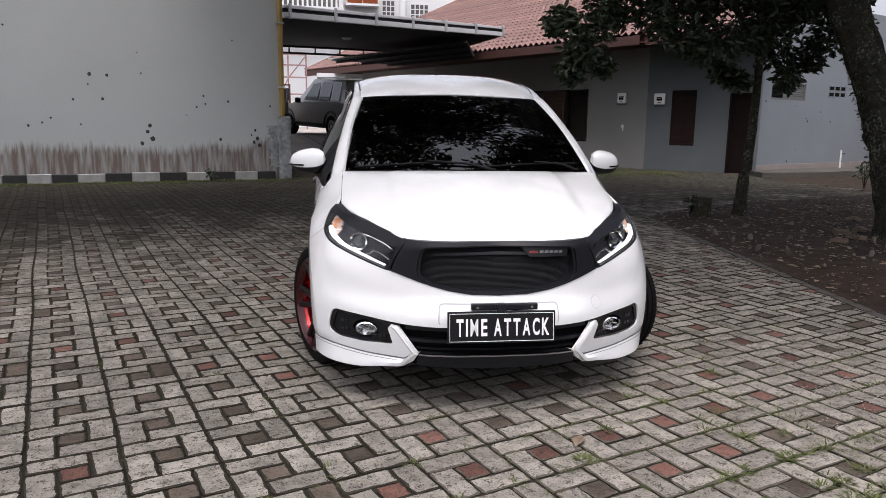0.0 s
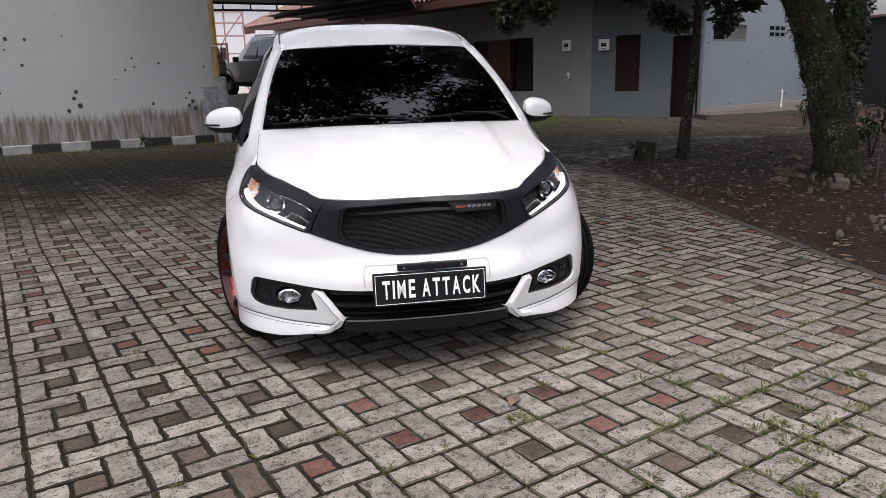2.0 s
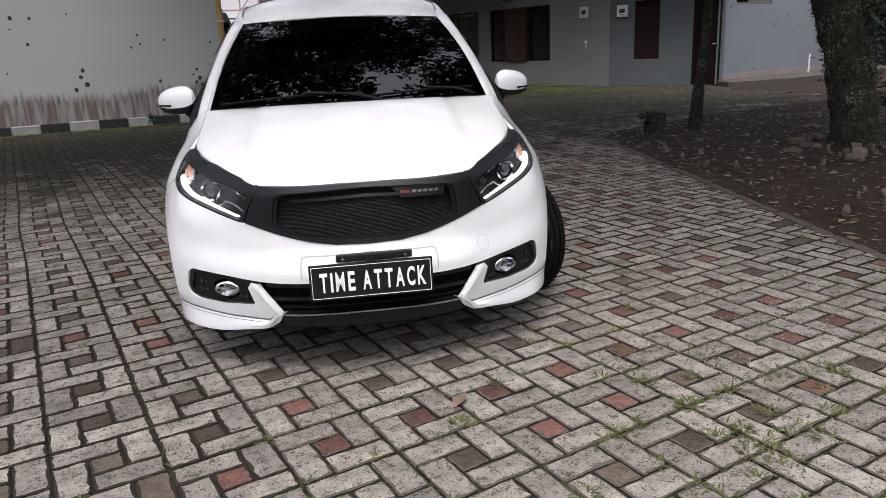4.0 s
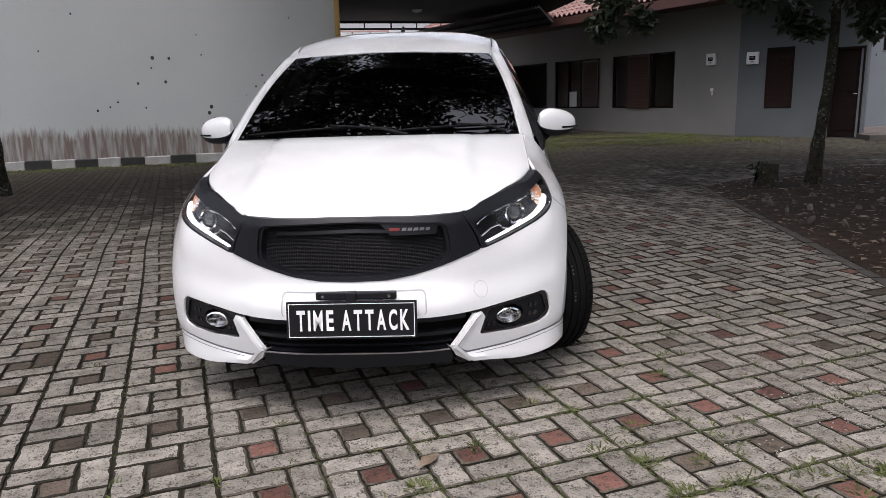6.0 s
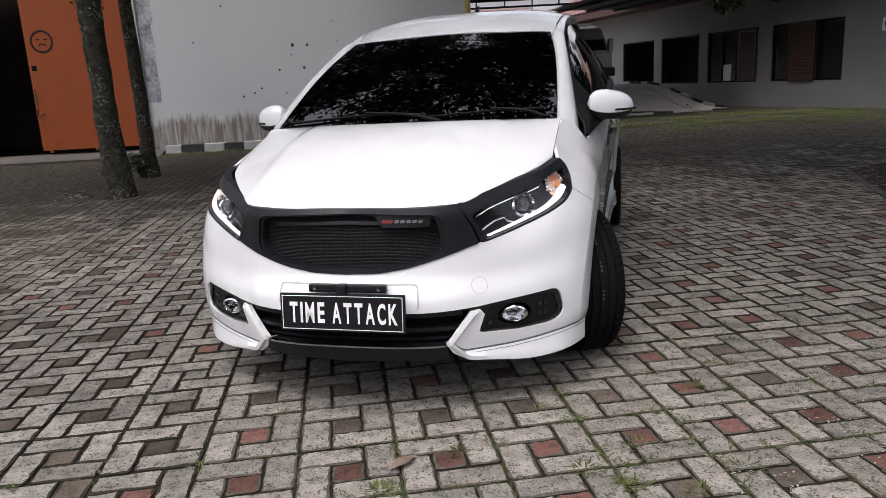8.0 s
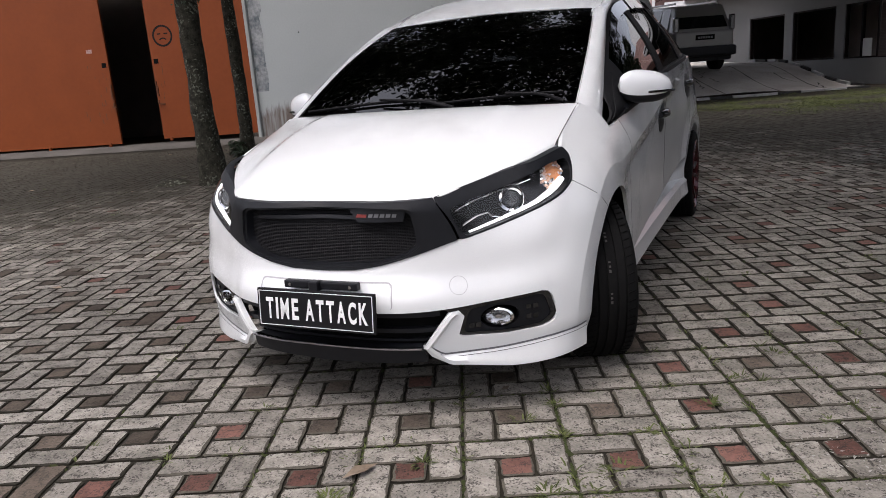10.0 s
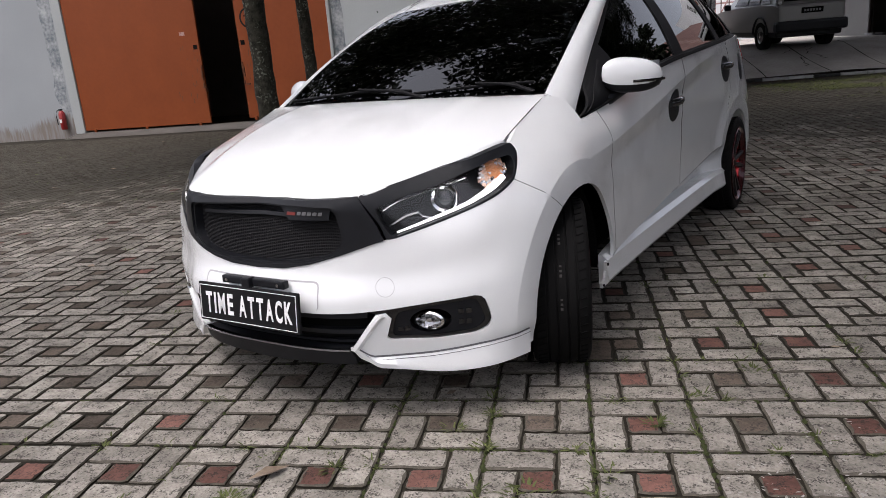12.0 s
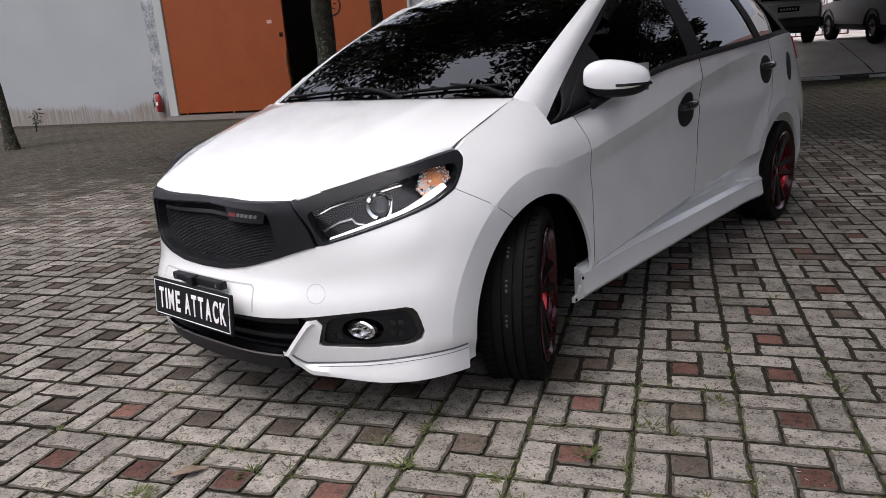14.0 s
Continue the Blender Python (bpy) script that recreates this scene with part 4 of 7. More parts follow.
# an unseen wall, added to close the carport to the west and darken its ramp
tagged(boxed("wall_west_blocker", (3.24, WALL_Y + .2, -.04, 3.44, 24.5, 3.3), M_WALL, None), "plain unseen wall that keeps west light off the ramp", "wall", kind="structure")

# far side: end wall with doorway, and houses beyond
tagged(boxed("end_wall", (8.3, 31.5, .6, 11.4, 31.7, 3.3), M_FARWHITE, None), "pale end wall at the back of the yard", "wall", kind="structure")
tagged(boxed("end_wall_low", (-3, 36, .5, 8.3, 36.2, 2.6), M_FARWHITE, None), "low white boundary wall behind the carport", "wall", kind="structure")
gf = thing("back_gate", "rusty pink steel gate behind the parked cars", "gate", pose(3.6, 30.2, .85))
for q in ((0, 3.2, 0, .06), (0, 3.2, 1.8, 1.86), (0, .06, .06, 1.8), (3.14, 3.2, .06, 1.8)):
    boxed("gate_frame", (q[0], 0, q[2], q[1], .05, q[3]), M_FASCIA, gf)
for k in range(11):
    boxed("gate_bar", (.28 * k + .12, .01, .06, .28 * k + .155, .04, 1.8), M_FASCIA, gf)

sf = thing("steel_frame", "faded pink steel frame standing behind the parked cars", "frame", pose(6.1, 31.0, .8, 0, 0, -8))
for x in (0, .75, 1.5):
    boxed("upright", (x, 0, 0, x + .06, .06, 3.2), M_PINKSTEEL, sf, .004)
for z in (.7, 1.5, 2.2, 2.7, 3.14):
    boxed("rail", (-.9, -.045, z, 1.56, -.002, z + .06), M_PINKSTEEL, sf, .004)
part("brace", tube(bmesh.new(), [(.03, -.06, .76), (.78, -.06, 2.2)], .025, 6), M_PINKSTEEL, sf)
part("brace", tube(bmesh.new(), [(.78, -.06, 2.2), (1.5, -.06, 3.1)], .025, 6), M_PINKSTEEL, sf)

fb = thing("white_building", "distant white house with barred windows and a balcony", "house", pose(9, 48, 0, 0, 0, -12))
boxed("wall", (-9, 0, 0, 16, 8, 12.5), M_FARWHITE, fb)
for x0, x1, z0, z1 in ((7.6, 8.45, 8.0, 9.05), (9.5, 10.7, 7.9, 8.9), (-1.5, -.3, 8.4, 10.0), (1.2, 2.4, 8.4, 10.0), (12.2, 13.4, 7.9, 8.9), (9.5, 10.7, 10.4, 11.6)):
    wdw = boxed("window", (x0, -.05, z0, x1, -.004, z1), M_GREYFRAME, fb, label="dark window behind a white grille")
    n = max(3, int((x1 - x0) / .28))
    for k in range(n + 1):
        q = x0 + (x1 - x0) * k / n
        boxed("bar", (q - .035, -.10, z0, q + .035, -.055, z1), M_FARWHITE, wdw)
    for k in range(4):
        q = z0 + (z1 - z0) * k / 3
        boxed("crossbar", (x0, -.112, q - .03, x1, -.101, q + .03), M_FARWHITE, wdw)
boxed("pillar", (8.75, -.5, 0, 9.1, -.002, 12.5), M_FARWHITE, fb, .03)
boxed("pillar", (4.75, -.6, 0, 5.05, -.002, 12.5), M_FARWHITE, fb, .03)
boxed("balcony_slab", (-9, -1.4, 8.0, 4.7, -.06, 8.3), M_FARWHITE, fb)
boxed("balcony_rail", (-9, -1.34, 9.15, 4.7, -1.2, 9.27), M_FARWHITE, fb)
# shade in the depth of the balcony, put in as a grey sheet
boxed("recess_backing", (-9, -.6, 8.3, 4.7, -.5, 10.6), M_GREYFRAME, fb, label="grey backing that gives the balcony recess its shade")
for k in range(46):
    boxed("baluster", (-9 + k * .3, -1.31, 8.3, -8.88 + k * .3, -1.23, 9.15), M_FARWHITE, fb)
for x0 in (5.3, 6.3):
    boxed("balcony_blind", (x0, -.7, 8.72, x0 + .94, -.6, 10.6), M_ORANGE, fb, .03, label="orange blind hung over the balcony")
boxed("blind_ledge", (5.2, -.8, 8.55, 7.35, -.02, 8.70), M_FARWHITE, fb, .01)

# plain walls that close the yard behind the viewer
tagged(boxed("wall_south", (-26, -16.2, -.04, 30, -16, 3.2), M_WALL, None), "plain plastered boundary wall", "wall", kind="structure")
tagged(boxed("wall_west", (-24.2, -16, -.04, -24, 15.4, 3.2), M_WALL, None), "plain plastered boundary wall", "wall", kind="structure")
bw = part("wall_yard_end", box(bmesh.new(), -9, 0, -.04, 9, .16, 2.6), M_CHARCOAL, None)
bw.matrix_world = pose(21.2, 9.4, 0, 0, 0, 70)
tagged(bw, "charcoal boundary wall with a red tiled coping", "wall", kind="structure")
for k in range(40):
    boxed("coping_tile", (-9 + k * .45, -.07, 2.6, -8.56 + k * .45, .23, 2.68), M_TILE, bw, 0.01)
tagged(boxed("wall_far_east", (26, -16, -.04, 26.2, 15.3, 3.2), M_WALL, None), "plain plastered boundary wall", "wall", kind="structure")

# ---- the white car: x to its left side, y to its rear ----
CAR = pose(1.667, 2.34, 0, 0, 0, -17.25)
car_t = thing("car", "white compact people carrier with black grille, dark windows and red-edged wheels", "car", CAR)

# the plan of the body at bumper height, and how far it draws in at other heights
PLAN_U = [0, .14, .27, .36, .44, .52, .60, .67, .72, .76, .785, .803, .818, .832, .841, .852, .864, .876, .890, .900, .875, .79, .52, 0]
PLAN_V = [.045, .05, .068, .098, .142, .195, .248, .298, .345, .405, .47, .56, .68, .85, 1.1, 1.6, 2.2, 2.9, 3.4, 3.8, 4.1, 4.29, 4.375, 4.39]
PLAN_S = [0.0]
for i in range(1, len(PLAN_U)):
    PLAN_S.append(PLAN_S[-1] + math.hypot(PLAN_U[i] - PLAN_U[i - 1], PLAN_V[i] - PLAN_V[i - 1]))
plan_u, plan_v = hermite(PLAN_S, PLAN_U), hermite(PLAN_S, PLAN_V)
COLS = [PLAN_S[i] for i in (0, 3, 6, 9, 12, 14, 16, 18, 21)]
LEVELS = [.18, .30, .42, .52, .62, .72, .80, .88, .98, 1.13]
INSET = [hermite(COLS, r) for r in (
    [.04, .04, .03, .03, .02, .03, .035, .025, .05],
    [.015, .01, .01, .005, .005, .022, .032, .02, .02],
    [0, 0, 0, 0, 0, .018, .032, .018, 0],
    [.035, .03, .015, .005, 0, .016, .030, .016, 0],
    [.05, .035, .03, .015, .005, .012, .024, .012, 0],
    [.085, .035, .06, .045, .02, .02, .018, .010, .01],
    [.16, .09, .10, .095, .058, .03, .008, .005, .03],
    [.30, .20, .17, .16, .138, .06, .012, .01, .05],
    [.50, .35, .28, .26, .24, .12, .02, .02, .08],
    [.70, .50, .40, .38, .34, .20, .05, .05, .13])]
FRONT_AXLE, REAR_AXLE, HUB_Z, ARCH = 0.86, 3.53, 0.305, 0.36


FLARE = .448
crease_z = hermite([.8, 1.1, 1.44, 1.78, 2.18, 2.65, 3.3], [.735, .752, .803, .862, .938, 1.005, 1.06])


def tuck_z(v):
    return .318 + .088 * (v - 1.25)


def shoulder_z(u):
    return .495 + .30 * (u - .40)


def skin(s, z, inward=0.0):
    """The body's outer surface: s along its plan from the nose (negative on its right side), z the height."""
    sign, s = (1, s) if s >= 0 else (-1, -s)
    e = 0.004
    u, v = plan_u(s), plan_v(s)
    du, dv = plan_u(s + e) - plan_u(max(0, s - e)), plan_v(s + e) - plan_v(max(0, s - e))
    if s < 0.02:
        du, dv = 1.0, 0.0
    q = math.hypot(du, dv)
    nu, nv = dv / q, -du / q
    d = hermite(LEVELS, [r(s) for r in INSET])(z)
    for c in (FRONT_AXLE, REAR_AXLE):
        if abs(v - c) < 0.6 and u > 0.7:
            way = math.degrees(math.atan2(z - HUB_Z, v - c))
            high, show = (.018, smoothstep(40, 100, way) if way > -30 else 1.0) if c == FRONT_AXLE else (.014, 1.0)
            out_ = math.hypot(v - c, z - HUB_Z) - FLARE
            d -= high * show * (max(0.0, 1 - max(0.0, out_) / .12) ** 1.3 + .25 * min(0.0, out_) / .09) * smoothstep(.2, .3, z)
    if u < .78 and v < .6:
        # the shoulder under the headlamp, below which the bumper falls back
        k = smoothstep(.36, .43, u) * smoothstep(.78, .70, u)
        e_ = shoulder_z(u) - z
        d += k * .0045 * smoothstep(-.03, .05, e_) * smoothstep(.14, .06, e_)
    if v > 0.9 and u > 0.7:
        k = smoothstep(.92, 1.3, v) * smoothstep(3.3, 2.7, v)
        e_ = crease_z(v) - z
        d += k * (-.010 * max(0.0, 1 - max(-e_, 0) / .15) + .023 * min(1.0, max(0.0, e_ / .085)) - .013 * smoothstep(.085, .40, e_))
        # below the lower crease the doors tuck in towards the skirt
        d += .95 * min(.092, max(0.0, tuck_z(v) - z)) * smoothstep(1.15, 1.35, v) * smoothstep(3.3, 3.0, v)
    return Vector((sign * (u - nu * (d + inward)), v - nv * (d + inward), z))


S_MAX = PLAN_S[-1]
S_SAMPLES = [S_MAX * k / 600 for k in range(601)]


def solve(f, value, lo, hi):
    for _ in range(40):
        mid = (lo + hi) / 2
        lo, hi = (mid, hi) if f(mid) < value else (lo, mid)
    return (lo + hi) / 2


def by_u(u):
    """Where along the plan the half width is u, at the front."""
    s = 0.0 if u == 0 else solve(plan_u, abs(u), 0.0, PLAN_S[13])
    return s if u >= 0 else -s


def by_v(v):
    return solve(plan_v, v, PLAN_S[7], S_MAX)


def at(u, v, z):
    """The place along the plan nearest to a point of the body."""
    s = min(((skin(q, z).xy - Vector((u, v))).length, q) for q in S_SAMPLES[:330])[1]
    return min(((skin(max(0, s + .0008 * k), z).xy - Vector((u, v))).length, max(0, s + .0008 * k)) for k in range(-12, 13))[1]


def both(half):
    """A closed outline from its left half, given from top centre to bottom centre."""
    return half + [(-s, z) for s, z in reversed(half)]


def panel(name, poly, material, parent=None, off=0.0, step=0.035, depth=0.014, label="", holes=(), folds=()):
    return part(name, sheet(poly, lambda s, z, i: skin(s, z, off + i), step, depth, holes, folds), material, parent or car_t, label, smooth=True)


def mirror(poly):
    return [(-s, z) for s, z in poly]


def arch_arc(c, a0, a1, n=16, r=ARCH):
    """Points on a wheel arch from angle a0 to a1, in degrees from the rear over the top."""
    out = []
    for k in range(n + 1):
        a = radians(a0 + (a1 - a0) * k / n)
        out.append((by_v(c + r * math.cos(a)), HUB_Z + r * math.sin(a)))
    return out


def flare_ring(c, a0, a1):
    return arch_arc(c, a0, a1, 40, FLARE)


CREASE = [(by_v(v), crease_z(v)) for v in [.95 + .06 * k for k in range(36)]]
TUCK = [(by_v(v), tuck_z(v)) for v in [1.2 + .06 * k for k in range(40)]]
# outlines shared by neighbours
GRILLE_LOW = [(by_u(u), z) for u, z in ((0, .523), (.12, .527), (.22, .543), (.33, .571), (.435, .603))]
LAMP_LOW = [(at(.47, .215, .615), .615), (at(.56, .27, .642), .642), (at(.65, .36, .680), .680), (at(.71, .44, .715), .715), (at(.735, .51, .748), .748)]
LAMP_OUT = [(at(.725, .56, .79), .79), (at(.70, .60, .83), .83), (at(.672, .605, .853), .853)]
LAMP_TOP = [(at(.63, .50, .838), .838), (at(.56, .375, .811), .811), (at(.47, .25, .778), .778), (at(.385, .16, .752), .752)]
SEAM = [(at(.79, .60, .69), .69)]
WING = [(by_u(.42), .195), (by_u(.365), .232), (by_u(.343), .268), (by_u(.424), .382), (by_u(.452), .386), (by_u(.466), .366), (by_u(.449), .305), (by_u(.454), .299), (by_u(.464), .296), (by_u(.58), .286), (by_u(.670), .292), (by_u(.698), .299), (by_u(.713), .313), (by_u(.7195), .335), (by_u(.714), .372), (by_u(.707), .402), (by_u(.698), .415), (by_u(.682), .4195), (by_u(.56), .408), (by_u(.45), .398), (by_u(.42), .396), (by_u(.267), .392), (0, .392)]

front_arch = arch_arc(FRONT_AXLE, 197, 118)
bumper_half = GRILLE_LOW + LAMP_LOW + SEAM + front_arch[::-1] + [(by_v(.49), .195), (by_u(.70), .19)] + WING
bumper = panel("front_bumper", both(bumper_half), M_PAINT, step=0.017, folds=[flare_ring(FRONT_AXLE, 200, 112), mirror(flare_ring(FRONT_AXLE, 200, 112))], label="white front bumper with a thin plate recess")
for sg in (1, -1):
    # tow hook cap
    c = (sg * by_u(.457), .468)
    ring = [(c[0] + .03 * math.cos(a), c[1] + .03 * math.sin(a)) for a in [2 * math.pi * k / 20 for k in range(20)]]
    if sg > 0:
        inner = [(c[0] + .0285 * math.cos(a), c[1] + .0285 * math.sin(a)) for a in [2 * math.pi * k / 20 for k in range(20)]]
        panel("tow_cap_gap", ring, M_PINPALE, bumper, off=-.0012, step=.01, depth=0, holes=[inner])
# the plate recess: a raised rounded outline
rec = rounded([(-by_u(.258), .402), (by_u(.258), .402), (by_u(.258), .492), (-by_u(.258), .492)], .02)
rec_in = rounded([(-by_u(.253), .40), (by_u(.253), .40), (by_u(.253), .487), (-by_u(.253), .487)], .018)
panel("recess_edge", rec, M_PINPALE, bumper, off=-.0012, step=.02, depth=0, holes=[rec_in])

# lower grille: dark backing, bars and a black chin
panel("lower_grille_backing", both([(0, .40), (by_u(.28), .40), (by_u(.45), .40), (by_u(.45), .36), (by_u(.37), .27), (by_u(.42), .20), (0, .20)]), M_SEAM, off=.05, depth=0)
for z0, z1, off in ((.372, .392, .012), (.315, .330, .022), (.282, .290, .030)):
    panel("lower_grille_bar", both([(0, z1), (by_u(.40 if z0 > .3 else .36), z1), (by_u(.40 if z0 > .3 else .36), z0), (0, z0)]), M_BLACK, off=off, depth=.03)
panel("chin_spoiler", both([(0, .268), (by_u(.338), .268), (by_u(.350), .240), (by_u(.352), .214), (0, .205)]), M_BLACK, off=-.004, depth=.05, label="black lower chin")
# the sky's reflection on the chin's gloss edge, painted as a pale strip
panel("chin_edge", both([(0, .268), (by_u(.336), .268), (by_u(.339), .2625), (0, .2625)]), M_CHINGLINT, off=-.010, depth=.02)

# fog lamps
for sg in (1, -1):
    o = [(by_u(.40), .398), (by_u(.56), .408), (by_u(.700), .421), (by_u(.722), .33), (by_u(.69), .295), (by_u(.58), .286), (by_u(.447), .297), (by_u(.464), .368), (by_u(.42), .386)]
    o = rounded([(sg * s, z) for s, z in o], .026)
    c = (sg * by_u(.567), .345)
    hole = [(c[0] + .066 * math.cos(a), c[1] + .040 * math.sin(a)) for a in [2 * math.pi * k / 28 for k in range(28)]]
    bez = panel("fog_bezel", o, M_BLACK, off=.014, step=.02, depth=.03, holes=[hole], label="black fog lamp bezel")
    rim = rounded([(sg * s, z) for s, z in [(by_u(.48), .386), (by_u(.56), .397), (by_u(.688), .409), (by_u(.708), .332), (by_u(.683), .305), (by_u(.58), .297), (by_u(.462), .306)]], .022)
    panel("bezel_edge", o, M_GLOSSBLACK, bez, off=.006, step=.02, depth=.008, holes=[rim])
    for k in range(3):
        for j in range(2):
            a, z = (.640 + .020 * k, .325 + .035 * j) if k < 2 else (.480 + .018 * j, .318)
            panel("bezel_dimple", [(sg * by_u(a), z), (sg * by_u(a + .014), z), (sg * by_u(a + .014), z + .016), (sg * by_u(a), z + .016)], M_GLOSSBLACK, bez, off=.010, step=.02, depth=.006)
    p, q = skin(c[0], c[1], .03), skin(c[0], c[1], .0)
    m = Matrix.Translation(p) @ (Vector((sg * .25, -1, 0))).to_track_quat("-Y", "Z").to_matrix().to_4x4()
    fog = part("fog_lamp", lathe([(-.004, .050), (-.018, .048), (-.022, .040), (-.004, .034), (.012, .018), (.016, .0)], 28, "y"), M_CHROME, car_t, "oval fog lamp with a chrome ring", smooth=True)
    fog.matrix_local = m @ Matrix.Diagonal((1.05, 1, .62, 1))
    lens = part("lens", lathe([(-.014, .043), (-.018, .032), (-.020, .016), (-.021, .0)], 24, "y"), M_LENS, fog, smooth=True)
    bulb = part("bulb_hood", lathe([(-.018, .0), (-.017, .010), (-.006, .016), (.01, .018)], 16, "y"), M_CHROME, fog, smooth=True)

# white corner lips with a grey line
for sg in (1, -1):
    s0, s1 = by_u(.343), by_v(.47)

    def lip(a, b):
        s = s0 + (s1 - s0) * a
        k, w = smoothstep(0, .18, a), smoothstep(.35, .75, a)
        top = .272 - .036 * smoothstep(0, .12, a) + .028 * smoothstep(.35, 1, a)
        low = .266 - .064 * smoothstep(0, .16, a) - .030 * smoothstep(.1, .55, a) + .010 * smoothstep(.55, 1, a)
        z, off = ((top + .002, .004), (top - .002, -.001 - .002 * k), (low + .016, -.008 - .013 * k - .006 * w), (low, -.008 - .014 * k - .007 * w), (low, .05))[b]
        p = skin(s, z, off)
        return (sg * p.x, p.y, p.z)
    bm = bmesh.new()
    g = [[bm.verts.new(lip(i / 44, b)) for b in range(5)] for i in range(45)]
    for i in range(44):
        for b in range(4):
            bm.faces.new((g[i][b], g[i + 1][b], g[i + 1][b + 1], g[i][b + 1]))
    bm.faces.new(g[-1]), bm.faces.new(g[0][::-1])
    for i in range(44):
        for b in (1, 3):
            bm.edges.get((g[i][b], g[i + 1][b])).smooth = False
    lp = part("front_lip", bm, M_PAINT, car_t, "white corner lip with a thin grey line", smooth=True)

    def stripe(a, b):
        s = s0 + (s1 - s0) * (.01 + .985 * a)
        z = .272 - .036 * smoothstep(0, .12, a) + .028 * smoothstep(.35, 1, a) + .0055 - .006 * b
        p = skin(s, z, -.0015 - .002 * b)
        return (sg * p.x, p.y, p.z)
    part("lip_line", grid(stripe, 44, 1), M_PIN, lp)

    def stripe_low(a, b):
        s = s0 + (s1 - s0) * (.01 + .985 * a)
        z = .272 - .036 * smoothstep(0, .12, a) + .028 * smoothstep(.35, 1, a) - .0075 - .0022 * b
        p = skin(s, z, -.0042 - .0045 * smoothstep(0, .18, a) - .0015 * smoothstep(.35, .75, a) - .001 * b)
        return (sg * p.x, p.y, p.z)
    part("lip_line", grid(stripe_low, 44, 1), M_PIN, lp)

for sg in (1, -1):
    bm = bmesh.new()
    line = [(.346, .268), (.366, .296), (.392, .333), (.420, .372), (.434, .384)]
    rows_ = []
    for u, z in line:
        s = by_u(u)
        row = []
        for ds, off in ((-.002, .012), (.000, -.008), (.010, -.011), (.022, .002)):
            p = skin(s + ds, z - ds * .5, off)
            row.append(bm.verts.new((sg * p.x, p.y, p.z)))
        rows_.append(row)
    for i in range(len(line) - 1):
        for b in range(3):
            bm.faces.new((rows_[i][b], rows_[i + 1][b], rows_[i + 1][b + 1], rows_[i][b + 1]))
    bmesh.ops.recalc_face_normals(bm, faces=bm.faces)
    part("wing_ridge", bm, M_PAINT, bumper, "raised white edge of the bumper corner", smooth=False)

# grille: satin black surround, sunken mesh, badge
g_top = [(0, .742), (by_u(.20), .744), (by_u(.34), .748), LAMP_TOP[3]]
g_side = [(at(.40, .155, .73), .73), (at(.43, .18, .66), .66), (at(.445, .19, .612), .612)]
hole_half = [(0, .727), (by_u(.20), .727), (by_u(.320), .724), (by_u(.343), .712), (by_u(.358), .636), (by_u(.354), .600), (by_u(.308), .569), (by_u(.22), .5485), (by_u(.10), .5385), (0, .5365)]
grille = panel("grille", both(g_top + g_side + GRILLE_LOW[::-1]), M_BLACK, off=-.004, step=.024, depth=.03, holes=[rounded(both(hole_half), .011)], label="satin black grille surround")
panel("grille_recess", both(hole_half), M_MESH, grille, off=.040, depth=0)
panel("grille_wall", rounded(both(hole_half), .011), M_BLACK, grille, off=.004, depth=.034, holes=[rounded([(s * .965, .632 + (z - .632) * .94) for s, z in both(hole_half)], .02)], step=.02, label="sloping inner edge of the grille")
panel("grille_bar", both([(0, .700), (by_u(.285), .698), (by_u(.285), .686), (0, .688)]), M_BLACK, grille, off=.020, depth=.02)
bm = bmesh.new()
inner_full = both(hole_half)
for k in range(84):
    s = -by_u(.37) + 2 * by_u(.37) * k / 83
    zs = [z for z in [.535 + .192 * j / 40 for j in range(41)] if inside((s, z), inner_full)]
    if len(zs) > 1:
        tube(bm, [skin(s, zs[0] + (zs[-1] - zs[0]) * q, .034) for q in (0, .5, 1)], .0014, 4, False)
for j in range(40):
    z = .535 + .192 * j / 39
    ss = [s for s in [-by_u(.375) + 2 * by_u(.375) * k / 120 for k in range(121)] if inside((s, z), inner_full)]
    if len(ss) > 1:
        tube(bm, [skin(ss[0] + (ss[-1] - ss[0]) * k / 10, z, .032) for k in range(11)], .0013, 4, False)
tagged(part("grille_mesh", bm, M_MESH, grille, "fine black wire mesh"), kind="stuff")
badge = panel("badge", [(by_u(.100), .721), (by_u(.318), .719), (by_u(.308), .682), (by_u(.140), .680)], M_BLACK, off=.008, depth=.02, label="small black badge with red and silver marks")
panel("badge_mark", [(by_u(.136), .706), (by_u(.176), .706), (by_u(.173), .696), (by_u(.133), .696)], M_BADGE_RED, badge, off=.006, step=.02, depth=.002)
for k in range(5):
    x0 = .181 + .0215 * k
    panel("badge_mark", [(by_u(x0 + .004), .707), (by_u(x0 + .0195), .707), (by_u(x0 + .0155), .697), (by_u(x0), .697)], M_BADGE_GREY, badge, off=.006, step=.02, depth=.002)

def dense_line(pts, n=6):
    out = []
    for (s0_, z0_), (s1_, z1_) in zip(pts, pts[1:]):
        out += [(s0_ + (s1_ - s0_) * k / n, z0_ + (z1_ - z0_) * k / n) for k in range(n)]
    return out + [pts[-1]]


